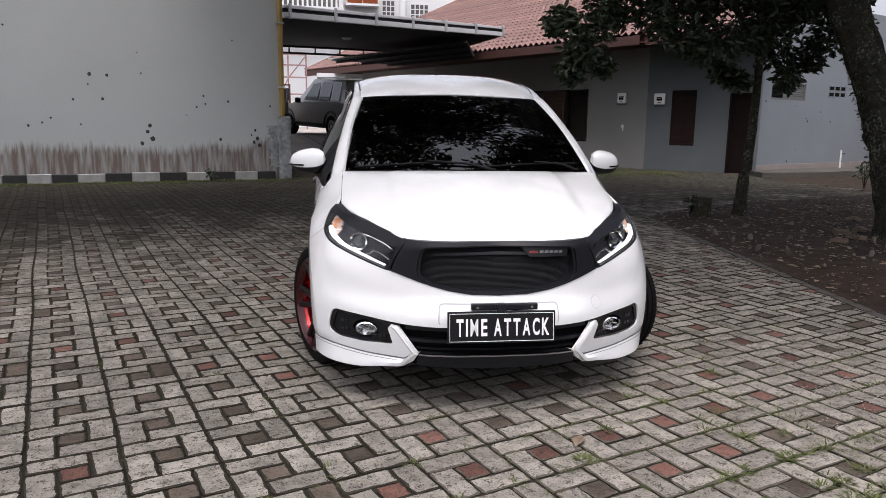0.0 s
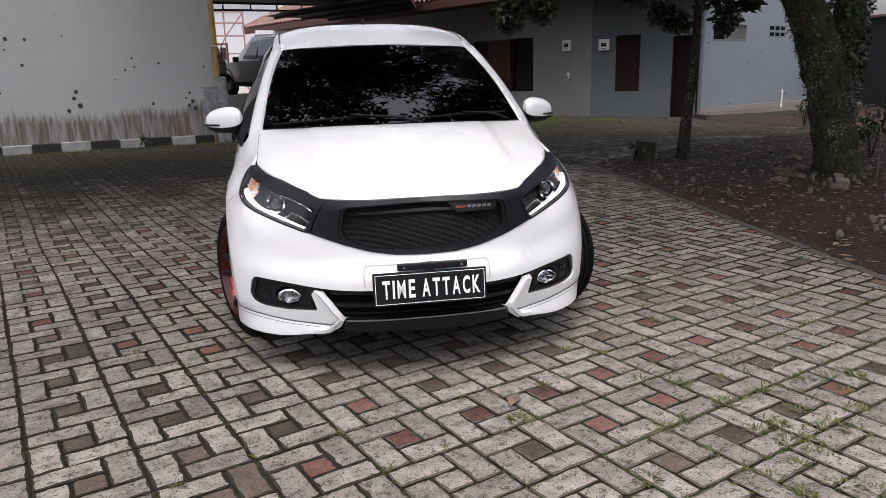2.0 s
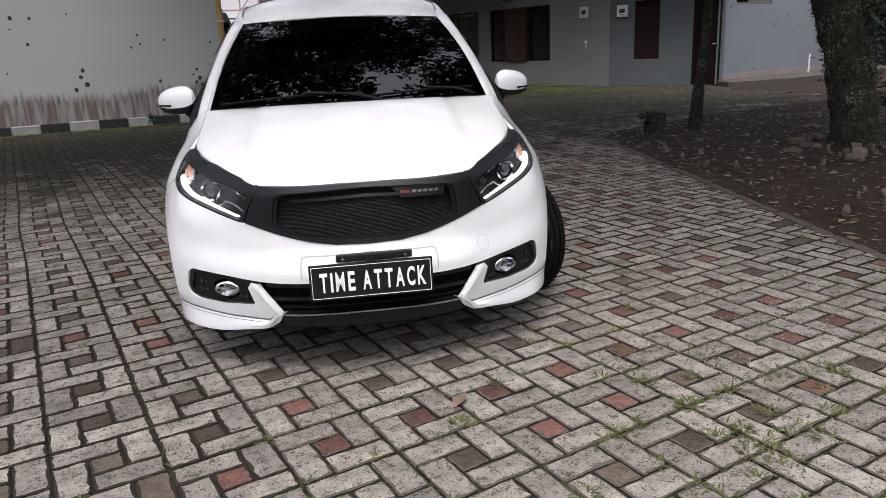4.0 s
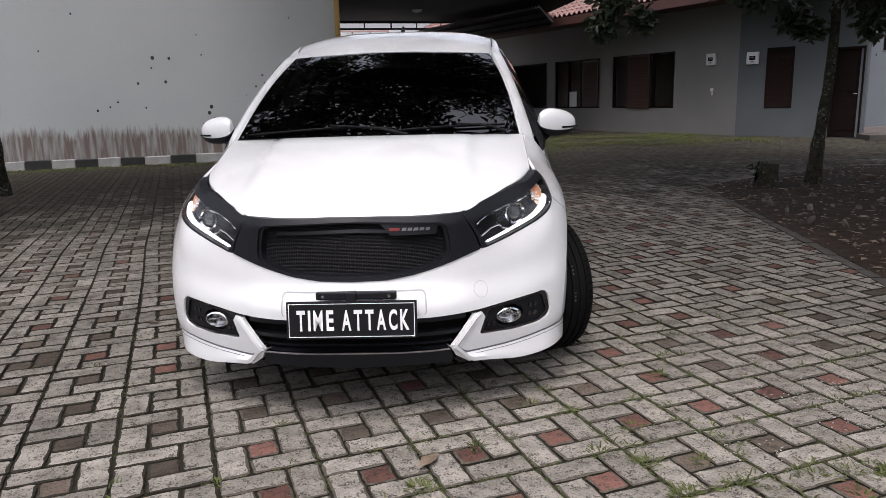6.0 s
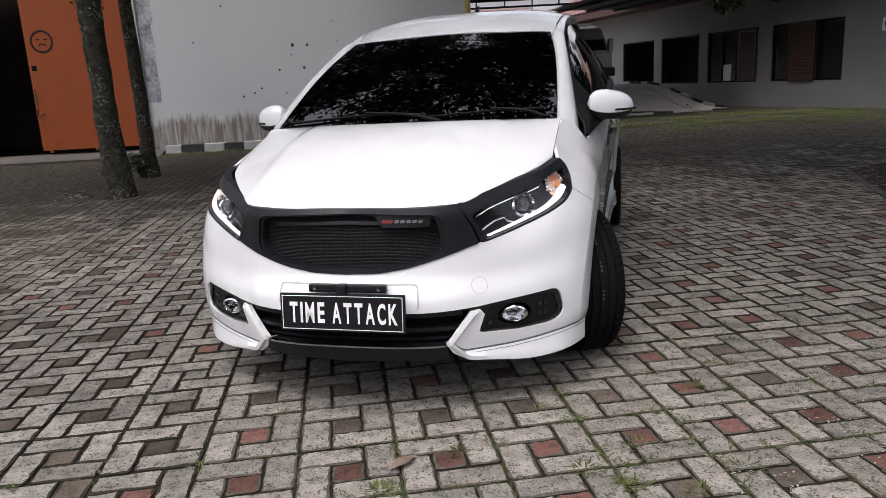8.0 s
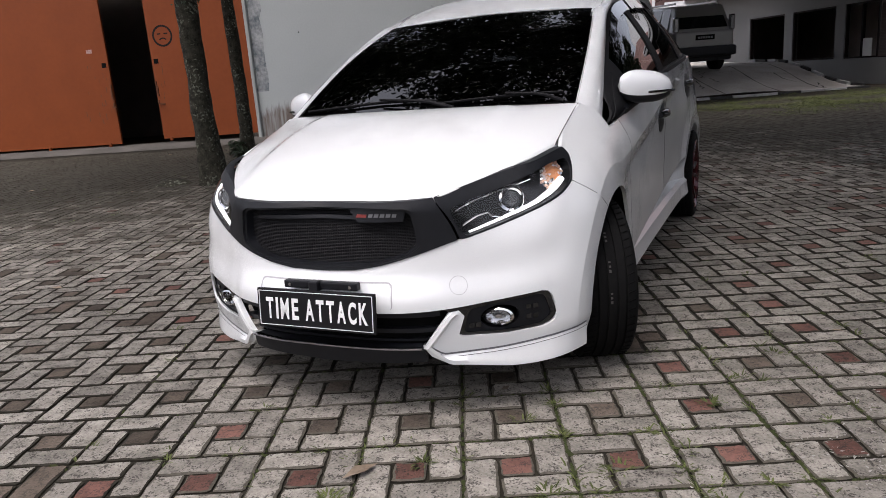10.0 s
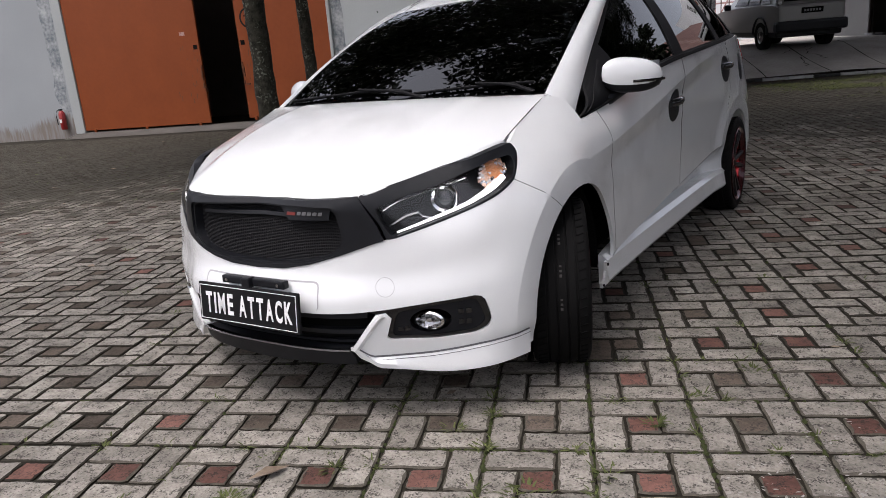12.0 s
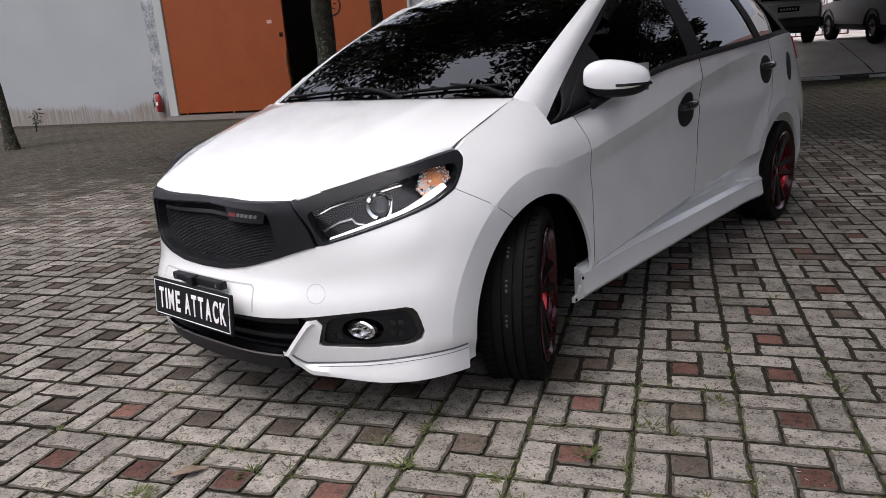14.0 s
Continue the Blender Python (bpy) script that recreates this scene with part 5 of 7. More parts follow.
# headlamps
for sg in (1, -1):
    def q(poly):
        return [(sg * s, z) for s, z in poly]
    inner_up = [(at(.40, .155, .735), .735), (at(.44, .185, .66), .66), (at(.452, .195, .612), .612)]
    outline = LAMP_LOW + LAMP_OUT + LAMP_TOP + inner_up
    lens_o = [(at(.466, .21, .618), .619), (at(.56, .275, .650), .650), (at(.65, .365, .688), .688), (at(.705, .44, .722), .722), (at(.722, .51, .754), .754), (at(.706, .555, .79), .79), (at(.680, .565, .820), .820), (at(.64, .49, .812), .812), (at(.60, .43, .790), .790), (at(.55, .36, .762), .762), (at(.47, .245, .733), .733), (at(.428, .182, .712), .712), (at(.444, .192, .66), .66)]
    lamp = panel("headlamp", rounded(q(outline), .02), M_BLACK, off=-.001, step=.022, depth=.03, holes=[rounded(q(lens_o), .015)], label="black-edged headlamp with a lit white strip")
    panel("lamp_housing", q(lens_o), M_LAMPBOX, lamp, off=.05, step=.03, depth=0)
    loop = dense(q(lens_o), .03)
    part("lamp_wall", grid(lambda a, b: skin(*loop[int(a * len(loop) + .5) % len(loop)], .002 + .05 * b), len(loop), 1), M_LAMPBOX, lamp, smooth=True)
    lens = panel("clear_lens", rounded(q(lens_o), .015), M_LENS, lamp, off=.0015, step=.022, depth=0)
    lens.visible_shadow = False
    # light strip along the lower and outer edge
    strip = [(at(.478, .22, .626), .628), (at(.56, .28, .656), .656), (at(.65, .37, .694), .694), (at(.70, .445, .730), .730), (at(.712, .50, .756), .756)]
    strip_in = [(s - (.002 if k == 0 else .006), z + w) for k, ((s, z), w) in enumerate(zip(strip, (.003, .0045, .007, .013, .009)))]
    panel("daytime_light", q(strip + strip_in[::-1]), M_DRL, lamp, off=.012, step=.02, depth=.012, label="lit white daytime light strip")
    # projector with chrome ring
    ps = sg * at(.591, .335, .712)
    p = skin(ps, .716, .040)
    pm = Matrix.Translation(p) @ (Vector((sg * .30, -1, 0))).to_track_quat("-Y", "Z").to_matrix().to_4x4()
    pr = part("projector", lathe([(.01, .044), (-.018, .044), (-.025, .040), (-.020, .032), (-.004, .030)], 32, "y"), M_CHROME, lamp, "chrome-ringed projector lamp", smooth=True)
    pr.matrix_local = pm
    part("projector_lens", lathe([(-.004, .030), (-.014, .027), (-.022, .018), (-.026, .007), (-.027, 0)], 28, "y"), M_PROJECTOR, pr, smooth=True)
    # amber turn lamp: a bowl of many small tilted facets
    cs, cz = at(.664, .480, .776), .777
    ax = [(cs - .075, cz - .022), (cs - .040, cz - .044), (cs + .040, cz - .024), (cs + .088, cz - .006), (cs + .092, cz + .028), (cs + .050, cz + .044), (cs - .030, cz + .020)]
    am = panel("turn_reflector", rounded(q(ax), .010), M_DULLCHROME, lamp, off=.030, step=.02, depth=0)
    r2 = random.Random(4)
    bs, bz = cs + .028, cz + .006
    for i in range(20):
        for j in range(12):
            s, z = cs + (i - 9) * .0105 + .003 * (j - 5.5), cz + (j - 5.5) * .0088 + .003 * (i - 9)
            if inside((s, z), ax):
                away = math.hypot((s - bs) / 1.5, z - bz)
                # white facets have the chrome's bright reflection painted into their colour
                tone = M_AMBER if away < .024 + r2.uniform(-.006, .008) else r2.choice((M_PALEAMBER, M_PALEAMBER, M_FACETGLINT, M_FACETGLINT, M_CHROME))
                fa = boxed("turn_facet", (-.0054, -.002, -.0046, .0054, .002, .0046), tone, am, .0008)
                fa.matrix_local = Matrix.Translation(skin(sg * s, z, .024 + .25 * min(away, .03))) @ (Vector((sg * .5, -1, .15))).to_track_quat("-Y", "Z").to_matrix().to_4x4() @ pose(0, 0, 0, r2.uniform(-14, 14), r2.uniform(-6, 6), r2.uniform(-18, 18))
    # bright blades: one under the upper edge, one bent round the projector
    up = [(at(.446, .195, .700), .700), (at(.47, .245, .722), .722), (at(.52, .31, .742), .742), (at(.566, .38, .758), .758), (at(.60, .43, .773), .773)]
    part("trim_blade", tube(bmesh.new(), [skin(sg * s, z, .012) for s, z in dense_line(up)], .0028, 6), M_CHROME, lamp, "bright upper blade", smooth=True)
    pj = abs(ps)
    low = [(pj - .176, .652), (pj - .13, .676), (pj - .090, .684), (pj - .078, .671), (pj - .044, .664), (pj - .006, .670)]
    part("trim_blade", tube(bmesh.new(), [skin(sg * s, z, .022) for s, z in dense_line(low)], .0034, 6), M_DULLCHROME, lamp, "satin lower blade", smooth=True)

# hood
H_FRONT = [(0, .150, .745), (.20, .150, .747), (.34, .152, .751), (.385, .168, .757), (.47, .262, .784), (.56, .385, .817), (.63, .505, .843), (.667, .605, .859)]
hood_fv, hood_fz = hermite([p[0] for p in H_FRONT], [p[1] for p in H_FRONT]), hermite([p[0] for p in H_FRONT], [p[2] for p in H_FRONT])
hood_rv, hood_rz = hermite([0, .35, .662], [.905, .925, .968]), hermite([0, .35, .662], [.985, .984, .978])


def hood(a, b):
    u = (2 * a - 1)
    u = math.copysign(1 - (1 - abs(u)) ** 1.15, u) * .664
    w = abs(u)
    v0, z0, v1, z1 = hood_fv(w), hood_fz(w), hood_rv(w), hood_rz(w)
    t = 1 - (1 - b) ** 1.45 if w < .4 else 1 - (1 - b) ** (1.45 - .35 * (w - .4) / .264)
    z = z0 + (z1 - z0) * t + .010 * smoothstep(.46, .40, w) * smoothstep(0, .3, b) * smoothstep(1, .9, b) + .018 * math.sin(math.pi * b) * (1 - (w / .664) ** 2)
    if b < .04:
        z -= .006 * (1 - b / .04)
    return (u, v0 + (v1 - v0) * b, z)


part("hood", thicken(grid(hood, 72, 44), .02, (0, .1, -1)), M_PAINT, car_t, "glossy white hood", smooth=True)
part("hood_underside", grid(lambda a, b: Vector(hood(.01 + .98 * a, .01 + .98 * b)) - Vector((0, 0, .03)), 24, 12), M_SEAM, car_t)

# wings and doors
belt_z = hermite([1.03, 1.2, 1.5, 1.9, 2.75, 3.4, 3.9, 4.15], [.872, .905, .962, 1.022, 1.076, 1.108, 1.13, 1.135])
SIDE_LOW = .26
fr_edge = [(by_v(1.165), .895), (by_v(1.205), .80), (by_v(1.222), .72), (by_v(1.238), .55), (by_v(1.238), .30)]
for sg in (1, -1):
    def q(poly):
        return [(sg * s, z) for s, z in poly]
    wing = [LAMP_OUT[2], (at(.668, .70, .893), .893), (at(.666, .85, .942), .942), (at(.664, .955, .975), .975), (at(.70, 1.02, .955), .955), (at(.742, 1.035, .876), .876), (by_v(1.10), belt_z(1.10) - .004)] + fr_edge
    wing = wing + arch_arc(FRONT_AXLE, -1, 118) + SEAM + [LAMP_LOW[-1]] + LAMP_OUT[:2]
    panel("front_wing", q(wing), M_PAINT, step=.015, folds=[q(flare_ring(FRONT_AXLE, 75, 125)), q(CREASE)], label="white front wing with a flared wheel arch")
    g = .004
    fd = [(s + g, z) for s, z in fr_edge][::-1]
    fd = [(by_v(1.238) + g, SIDE_LOW)] + fd + [(by_v(v), belt_z(v) - .004) for v in (1.30, 1.6, 1.9, 2.2)] + [(by_v(2.26) - g, belt_z(2.26)), (by_v(2.26) - g, SIDE_LOW)]
    d1 = panel("front_door", q(fd), M_PAINT, step=.016, folds=[q(CREASE), q(TUCK)], label="white front door")
    rd = [(by_v(2.26) + g, SIDE_LOW), (by_v(2.26) + g, belt_z(2.26))] + [(by_v(v), belt_z(v) - .004) for v in (2.5, 2.8, 3.1, 3.32)] + [(by_v(3.33), .95), (by_v(3.31), .80), (by_v(3.24), .68)] + [(by_v(REAR_AXLE + (.36 - .05 * k / 10) * math.cos(radians(140 + 3.6 * k))), HUB_Z + (.36 - .05 * k / 10) * math.sin(radians(140 + 3.6 * k))) for k in range(11)] + [(by_v(3.20), SIDE_LOW)]
    d2 = panel("rear_door", q(rd), M_PAINT, step=.018, folds=[q(CREASE), q(TUCK), q(flare_ring(REAR_AXLE, 110, 178))], label="white rear door")
    quarter = [(by_v(3.25) + g, .69), (by_v(3.315) + g, .80), (by_v(3.335) + g, .95), (by_v(3.325) + g, belt_z(3.33) - .004)] + [(by_v(v), belt_z(v)) for v in (3.5, 3.7, 3.9)] + [(by_v(4.02), 1.10), (by_v(4.06), .95), (by_v(4.2), .95), (by_v(4.21), .80), (S_MAX, .80), (S_MAX, .22), (by_v(4.1), .22), (by_v(3.86), .24)] + arch_arc(REAR_AXLE, 8, 138, 18)
    panel("rear_quarter", q(quarter), M_PAINT, step=.03, folds=[q(flare_ring(REAR_AXLE, 5, 150))], label="white rear quarter and bumper")
    tail = [(by_v(4.025), 1.10), (by_v(3.97), 1.10), (by_v(4.02), 1.02), (by_v(4.06), .96), (by_v(4.20), .96), (by_v(4.15), 1.10)]
    panel("tail_lamp", q(tail), M_TAIL, off=-.006, label="red tail lamp")
    panel("tailgate", q([(by_v(4.16), 1.12), (S_MAX, 1.12), (S_MAX, .80), (by_v(4.21), .80)]), M_PAINT, step=.06)
    # sill and skirt
    def skirt(a, b):
        v = 1.16 + 2.085 * a
        s = by_v(v)
        z, off = ((.320, .03 + .085 * min(1, 2.5 * a)), (.318, .014), (.310, .004), (.299, -.010), (.294, -.004), (.215, -.014), (.200, -.006), (.196, .03 + .06 * a))[b]
        p = skin(s, .60, .016 + off)
        p.z = z + .008 * a
        return (sg * p.x, p.y, p.z)
    bm = bmesh.new()
    gg = [[bm.verts.new(skirt(i / 24, b)) for b in range(8)] for i in range(25)]
    for i in range(24):
        for b in range(7):
            bm.faces.new((gg[i][b], gg[i + 1][b], gg[i + 1][b + 1], gg[i][b + 1]))
        for b in (1, 3, 4, 5):
            bm.edges.get((gg[i][b], gg[i + 1][b])).smooth = False
    bm.faces.new(gg[-1]), bm.faces.new(gg[0][::-1])
    skp = part("side_skirt", bm, M_PAINT, car_t, "white side skirt under the doors", smooth=True)
    bm = bmesh.new()
    face = [(1.158, .208), (1.085, .206), (1.085, .226), (1.120, .232), (1.138, .262), (1.140, .300), (1.158, .300)]
    loops = [[bm.verts.new((sg * x, v, z)) for v, z in face] for x in (.818, .806)]
    bm.faces.new(loops[0]), bm.faces.new(loops[1][::-1])
    for k in range(len(face)):
        bm.faces.new((loops[0][k], loops[0][(k + 1) % 7], loops[1][(k + 1) % 7], loops[1][k]))
    br_ = part("bracket", bm, M_BOXWHITE, skp, "bare white end bracket of the skirt")
    for v, z in ((1.096, .216), (1.149, .288)):
        hole_ = part("bolt_hole", lathe([(.0, .0), (.0, .006), (.004, .006)], 10), M_SEAM, br_)
        hole_.matrix_local = pose(sg * .8185, v, z)
    # handles: black cup and grip
    for v, z in ((2.10, .832), (3.215, .945)):
        s = by_v(v)
        cup = [(s + .090 * math.cos(a), z - .008 + .078 * math.sin(a)) for a in [2 * math.pi * k / 22 for k in range(22)]]
        cu = panel("handle_cup", q(cup), M_BLACK, d1 if v < 2.5 else d2, off=-.003, step=.02, depth=.004, label="black handle cup")
        bm = bmesh.new()
        pts = [skin(s + .095 * t, z + .012 + .004 * t, -.030 + .024 * t * t) for t in (-1, -.6, 0, .6, 1)]
        tube(bm, [(sg * p.x, p.y, p.z) for p in pts], [.015, .020, .020, .020, .015], 10)
        part("handle", bm, M_GLOSSBLACK, d1 if v < 2.5 else d2, "black door handle", smooth=True)
    if sg > 0:
        s = by_v(3.66)
        fl = [(s + .05 * math.cos(a), .93 + .085 * math.sin(a)) for a in [2 * math.pi * k / 26 for k in range(26)]]
        panel("fuel_lid", fl, M_BLACK, off=-.003, step=.03, depth=.004, label="black fuel lid")

# shut lines
def seam(name, pts, parent=None, w=.0015):
    """A thin dark shut line along points of the skin."""
    fine = []
    for (s0_, z0_), (s1_, z1_) in zip(pts, pts[1:]):
        n = max(1, int(math.hypot(s1_ - s0_, z1_ - z0_) / .03))
        fine += [(s0_ + (s1_ - s0_) * k / n, z0_ + (z1_ - z0_) * k / n) for k in range(n)]
    fine.append(pts[-1])
    bm = bmesh.new()
    tube(bm, [skin(s, z, .0008) for s, z in fine], w, 6)
    return part(name, bm, M_SEAM, parent or car_t)


for sg in (1, -1):
    for pts in ([LAMP_LOW[-1]] + SEAM + [arch_arc(FRONT_AXLE, 118, 118, 1)[0]], fr_edge, [(by_v(2.26), belt_z(2.26)), (by_v(2.26), .60), (by_v(2.25), SIDE_LOW)], [(by_v(3.325), belt_z(3.33)), (by_v(3.335), .95), (by_v(3.312), .80), (by_v(3.245), .685)]):
        seam("shut_line", [(sg * s, z) for s, z in pts])

for a in (0.0, 1.0):
    part("hood_shut_line", tube(bmesh.new(), [Vector(hood(a, .02 + .96 * k / 20)) + Vector((0, 0, -.001)) for k in range(21)], .0015, 6), M_SEAM, car_t)

# glasshouse
TOP_V = [1.03, 1.12, 1.5, 1.88, 2.25, 2.8, 3.4, 3.95, 4.15]
top_u = hermite(TOP_V, [.742, .730, .672, .618, .602, .604, .596, .56, .53])
top_z = hermite(TOP_V, [.880, .952, 1.188, 1.372, 1.440, 1.472, 1.458, 1.385, 1.34])
belt_u = hermite([1.03, 1.2, 1.5, 1.9, 2.8, 3.4, 3.9, 4.15], [.742, .785, .815, .832, .842, .834, .790, .735])


def glass(v, t, off=0.0):
    """The side of the glasshouse: t from the belt to the roof rail."""
    b, c = Vector((belt_u(v), v, belt_z(v))), Vector((top_u(v), v, top_z(v)))
    p = b + (c - b) * t
    p.x += .022 * math.sin(math.pi * t) - off
    return p


def side_pane(name, pts, material, off, depth=0.0, holes=(), label="", sg=1, step=.06):
    def f(v, t, i):
        p = glass(v, t, off + i)
        return Vector((sg * p.x, p.y, p.z))
    return part(name, sheet(pts, f, step, depth, holes), material, car_t, label, smooth=True)


roof_c = hermite([1.80, 1.95, 2.2, 2.5, 2.9, 3.4, 3.9, 4.15, 4.28], [1.410, 1.470, 1.536, 1.574, 1.592, 1.584, 1.535, 1.476, 1.42])
roof_w = hermite([1.80, 2.2, 2.8, 3.4, 3.95, 4.28], [.556, .575, .582, .575, .545, .48])
for sg in (1, -1):
    panes = [[(1.16, .10), (1.40, .10), (1.40, .92), (1.20, .70)], [(1.45, .045), (2.17, .045), (2.20, .93), (1.66, .93), (1.45, .90)], [(2.33, .045), (3.14, .045), (3.06, .93), (2.33, .93)], [(3.24, .05), (3.82, .07), (3.56, .90), (3.18, .92)]]
    # outline in (v, share of the height): the black surround, with the panes let in
    sur = side_pane("window_surround", [(1.035, 0.02), (1.5, 0), (2.2, 0), (3.0, 0), (3.6, 0), (4.0, .03), (3.75, 1), (3.2, 1), (2.5, 1), (1.9, 1), (1.5, 1), (1.2, .98)], M_MATTE, 0.004, .01, panes[1:], "black window surround and pillars", sg)
    for k, pn in enumerate(panes):
        if k:
            w = side_pane("side_window", pn, M_WINDOW, .010, 0, (), "dark tinted side window", sg)
    side_pane("rain_visor", [(1.62, .90), (2.0, .88), (2.24, .87), (2.24, 1.0), (1.9, 1.02), (1.6, 1.0)], M_VISOR, -.022, .004, (), "dark smoked rain visor over the front window", sg)
    side_pane("rain_visor", [(2.31, .87), (2.7, .87), (3.06, .88), (3.06, 1.0), (2.7, 1.0), (2.31, 1.0)], M_VISOR, -.022, .004, (), "dark smoked rain visor over the rear window", sg)
    side_pane("window_sill_trim", [(1.12, -.015), (2.2, -.015), (3.2, -.015), (3.95, -.01), (3.95, .03), (3.2, .03), (2.2, .03), (1.12, .04)], M_MATTE, -.008, .012, (), "black belt trim", sg)
    side_pane("quarter_trim", [(1.10, .16), (1.36, .16), (1.36, .84), (1.2, .66)], M_MATTE, -.001, .004, (), "black mirror triangle", sg)
    # white pillar and roof rail between the side glass and the screen
    def rail(a, b):
        v = 1.02 + 3.1 * a
        o = Vector((top_u(v), v, top_z(v)))
        if v < 1.86:
            t = (v - 1.02) / .84
            i = Vector((.662 + (.562 - .662) * t + .012 * math.sin(math.pi * t), .965 + (1.83 - .965) * t, .982 + (1.392 - .982) * t + .022 * math.sin(math.pi * t)))
        else:
            i = Vector((roof_w(v) + .004, v, roof_c(v) - .055))
        p = o + (i - o) * b
        bulge = .020 * math.sin(math.pi * b)
        return (sg * (p.x + bulge * .7), p.y, p.z + bulge * .7)
    part("pillar_and_rail", thicken(grid(rail, 60, 8), .02, (-sg * .5, 0, -.6)), M_PAINT, car_t, "white windscreen pillar and roof rail", smooth=True)


def screen(a, b, off=0.0):
    t = 2 * a - 1
    u = t * (.652 + (.548 - .652) * b)
    v = (.955 + .045 * t * t) + (1.808 + .022 * t * t - .955 - .045 * t * t) * b - .012 * math.sin(math.pi * b)
    z = .985 + .0 * t * t + (1.408 - .022 * t * t - .985) * b + .028 * math.sin(math.pi * b)
    return Vector((u, v + off, z - off))


part("windscreen", grid(screen, 30, 20), M_WINDOW, car_t, "dark tinted windscreen mirroring leaves and sky", smooth=True)


def roof(a, b):
    v = 1.806 + 2.47 * b
    t = 2 * a - 1
    v += .022 * t * t * (1 - b) ** 6
    return (t * roof_w(v), v, roof_c(v) - .012 * t * t - .045 * abs(t) ** 4)


part("roof", thicken(grid(roof, 40, 40), .02, (0, 0, -1)), M_PAINT, car_t, "white roof", smooth=True)
for sg in (1, -1):
    part("roof_channel", grid(lambda a, b: (sg * (roof_w(1.98 + 2.0 * a) - .004 + .008 * b), 1.98 + 2.0 * a, roof_c(1.98 + 2.0 * a) - .050), 30, 1), M_BLACK, car_t, "black roof channel")
part("rear_window", grid(lambda a, b: ((2 * a - 1) * (.66 - .17 * b), 4.30 - .06 * b - .05 * (2 * a - 1) ** 2, 1.12 + .30 * b), 8, 6), M_WINDOW, car_t, smooth=True)
ant = part("roof_antenna", tube(bmesh.new(), [(0, 2.62, 1.575), (0, 2.66, 1.612), (0, 2.70, 1.627)], [.018, .012, .003], 8), M_BLACK, car_t, smooth=True)

# cowl and wipers
part("cowl", grid(lambda a, b: ((2 * a - 1) * .66, hood_rv(abs(2 * a - 1) * .66) + .004 + (.085) * b, .965 + .022 * b), 20, 3), M_BLACK, car_t, "black plastic cowl under the windscreen")
for line, foot in (([(-.60, .010), (-.42, .034), (-.22, .056), (-.06, .056), (.06, .045)], .14), ([(.05, .018), (.20, .036), (.36, .050), (.50, .055), (.59, .056)], .60)):
    pts = []
    for (u0, b0), (u1, b1) in zip(line, line[1:]):
        pts += [(u0 + (u1 - u0) * k / 5, b0 + (b1 - b0) * k / 5) for k in range(5)]
    pts.append(line[-1])

    def on_glass(u, b, lift):
        wide = .652 + (.548 - .652) * b
        return screen((u / wide + 1) / 2, b) + Vector((0, -.5 * lift, lift))
    root = Vector((foot, hood_rv(foot) + .05, .985))
    m1, m2 = on_glass(line[2][0], line[2][1], .022), on_glass((foot + line[2][0]) / 2, .03, .024)
    wp = part("wiper", tube(bmesh.new(), [root, root.lerp(m2, .6) + Vector((0, 0, .006)), m2, m2.lerp(m1, .6), m1], [.010, .0075, .006, .005, .0045], 8), M_MATTE, car_t, "black wiper arm and blade", smooth=True)
    part("blade", tube(bmesh.new(), [on_glass(u, b, .011) for u, b in pts], .0042, 6), M_MATTE, wp, smooth=True)
    part("rubber_edge", tube(bmesh.new(), [on_glass(u, b, .006) for u, b in pts], .003, 4), M_RUBBER, wp)

# mirrors
for sg in (1, -1):
    prof = [(-1.0, .0), (-.93, .45), (-.7, .78), (-.3, .96), (.2, 1.0), (.6, .93), (.88, .70), (1.0, .0)]
    cx, cy, cz = .868, 1.345, 1.012

    def shell(lo, hi, grow=1.0):
        bm = bmesh.new()
        rows = []
        for i in range(17):
            a = -1 + 2 * i / 16
            h = math.sqrt(max(0.0, 1 - abs(a) ** 2.6))
            x = cx + .106 * a
            ring = []
            for k in range(17):
                th = lo + (hi - lo) * k / 16
                c, s = math.cos(th), math.sin(th)
                yy = cy - .055 * math.copysign(abs(c) ** .8, c) * h * grow + .062 * a
                zz = cz + .068 * math.copysign(abs(s) ** .75, s) * h * grow * (1.0 - .12 * a) - .010 * a
                ring.append(bm.verts.new((sg * x, yy, zz)))
            rows.append(ring)
        for i in range(16):
            for k in range(16):
                bm.faces.new((rows[i][k], rows[i + 1][k], rows[i + 1][k + 1], rows[i][k + 1]))
        bmesh.ops.remove_doubles(bm, verts=bm.verts, dist=.0004)
        return bm
    mir = part("door_mirror", shell(-.42, math.pi - .0), M_PAINT, car_t, "white door mirror with a black underside", smooth=True)
    part("mirror_base", shell(-math.pi, -.42, .985), M_BLACK, mir, "black mirror underside", smooth=True)
    part("mirror_glass", grid(lambda a, b: (sg * (cx - .08 + .16 * a), cy + .01 + .09 * a, cz - .05 + .1 * b), 2, 2), M_CHROME, mir)
    bm = bmesh.new()
    tube(bm, [(sg * (cx + .02 + .09 * t), cy - .052 + .020 * t + .090 * t * t, cz - .022) for t in (0, .25, .5, .75, 1)], .0055, 6)
    part("indicator_strip", bm, M_GLOSSBLACK, mir, "thin dark indicator strip", smooth=True)
    part("mirror_foot", tube(bmesh.new(), [(sg * .77, 1.30, .925), (sg * .80, 1.34, .945), (sg * .83, 1.37, .965)], [.032, .026, .024], 10), M_BLACK, mir, smooth=True)

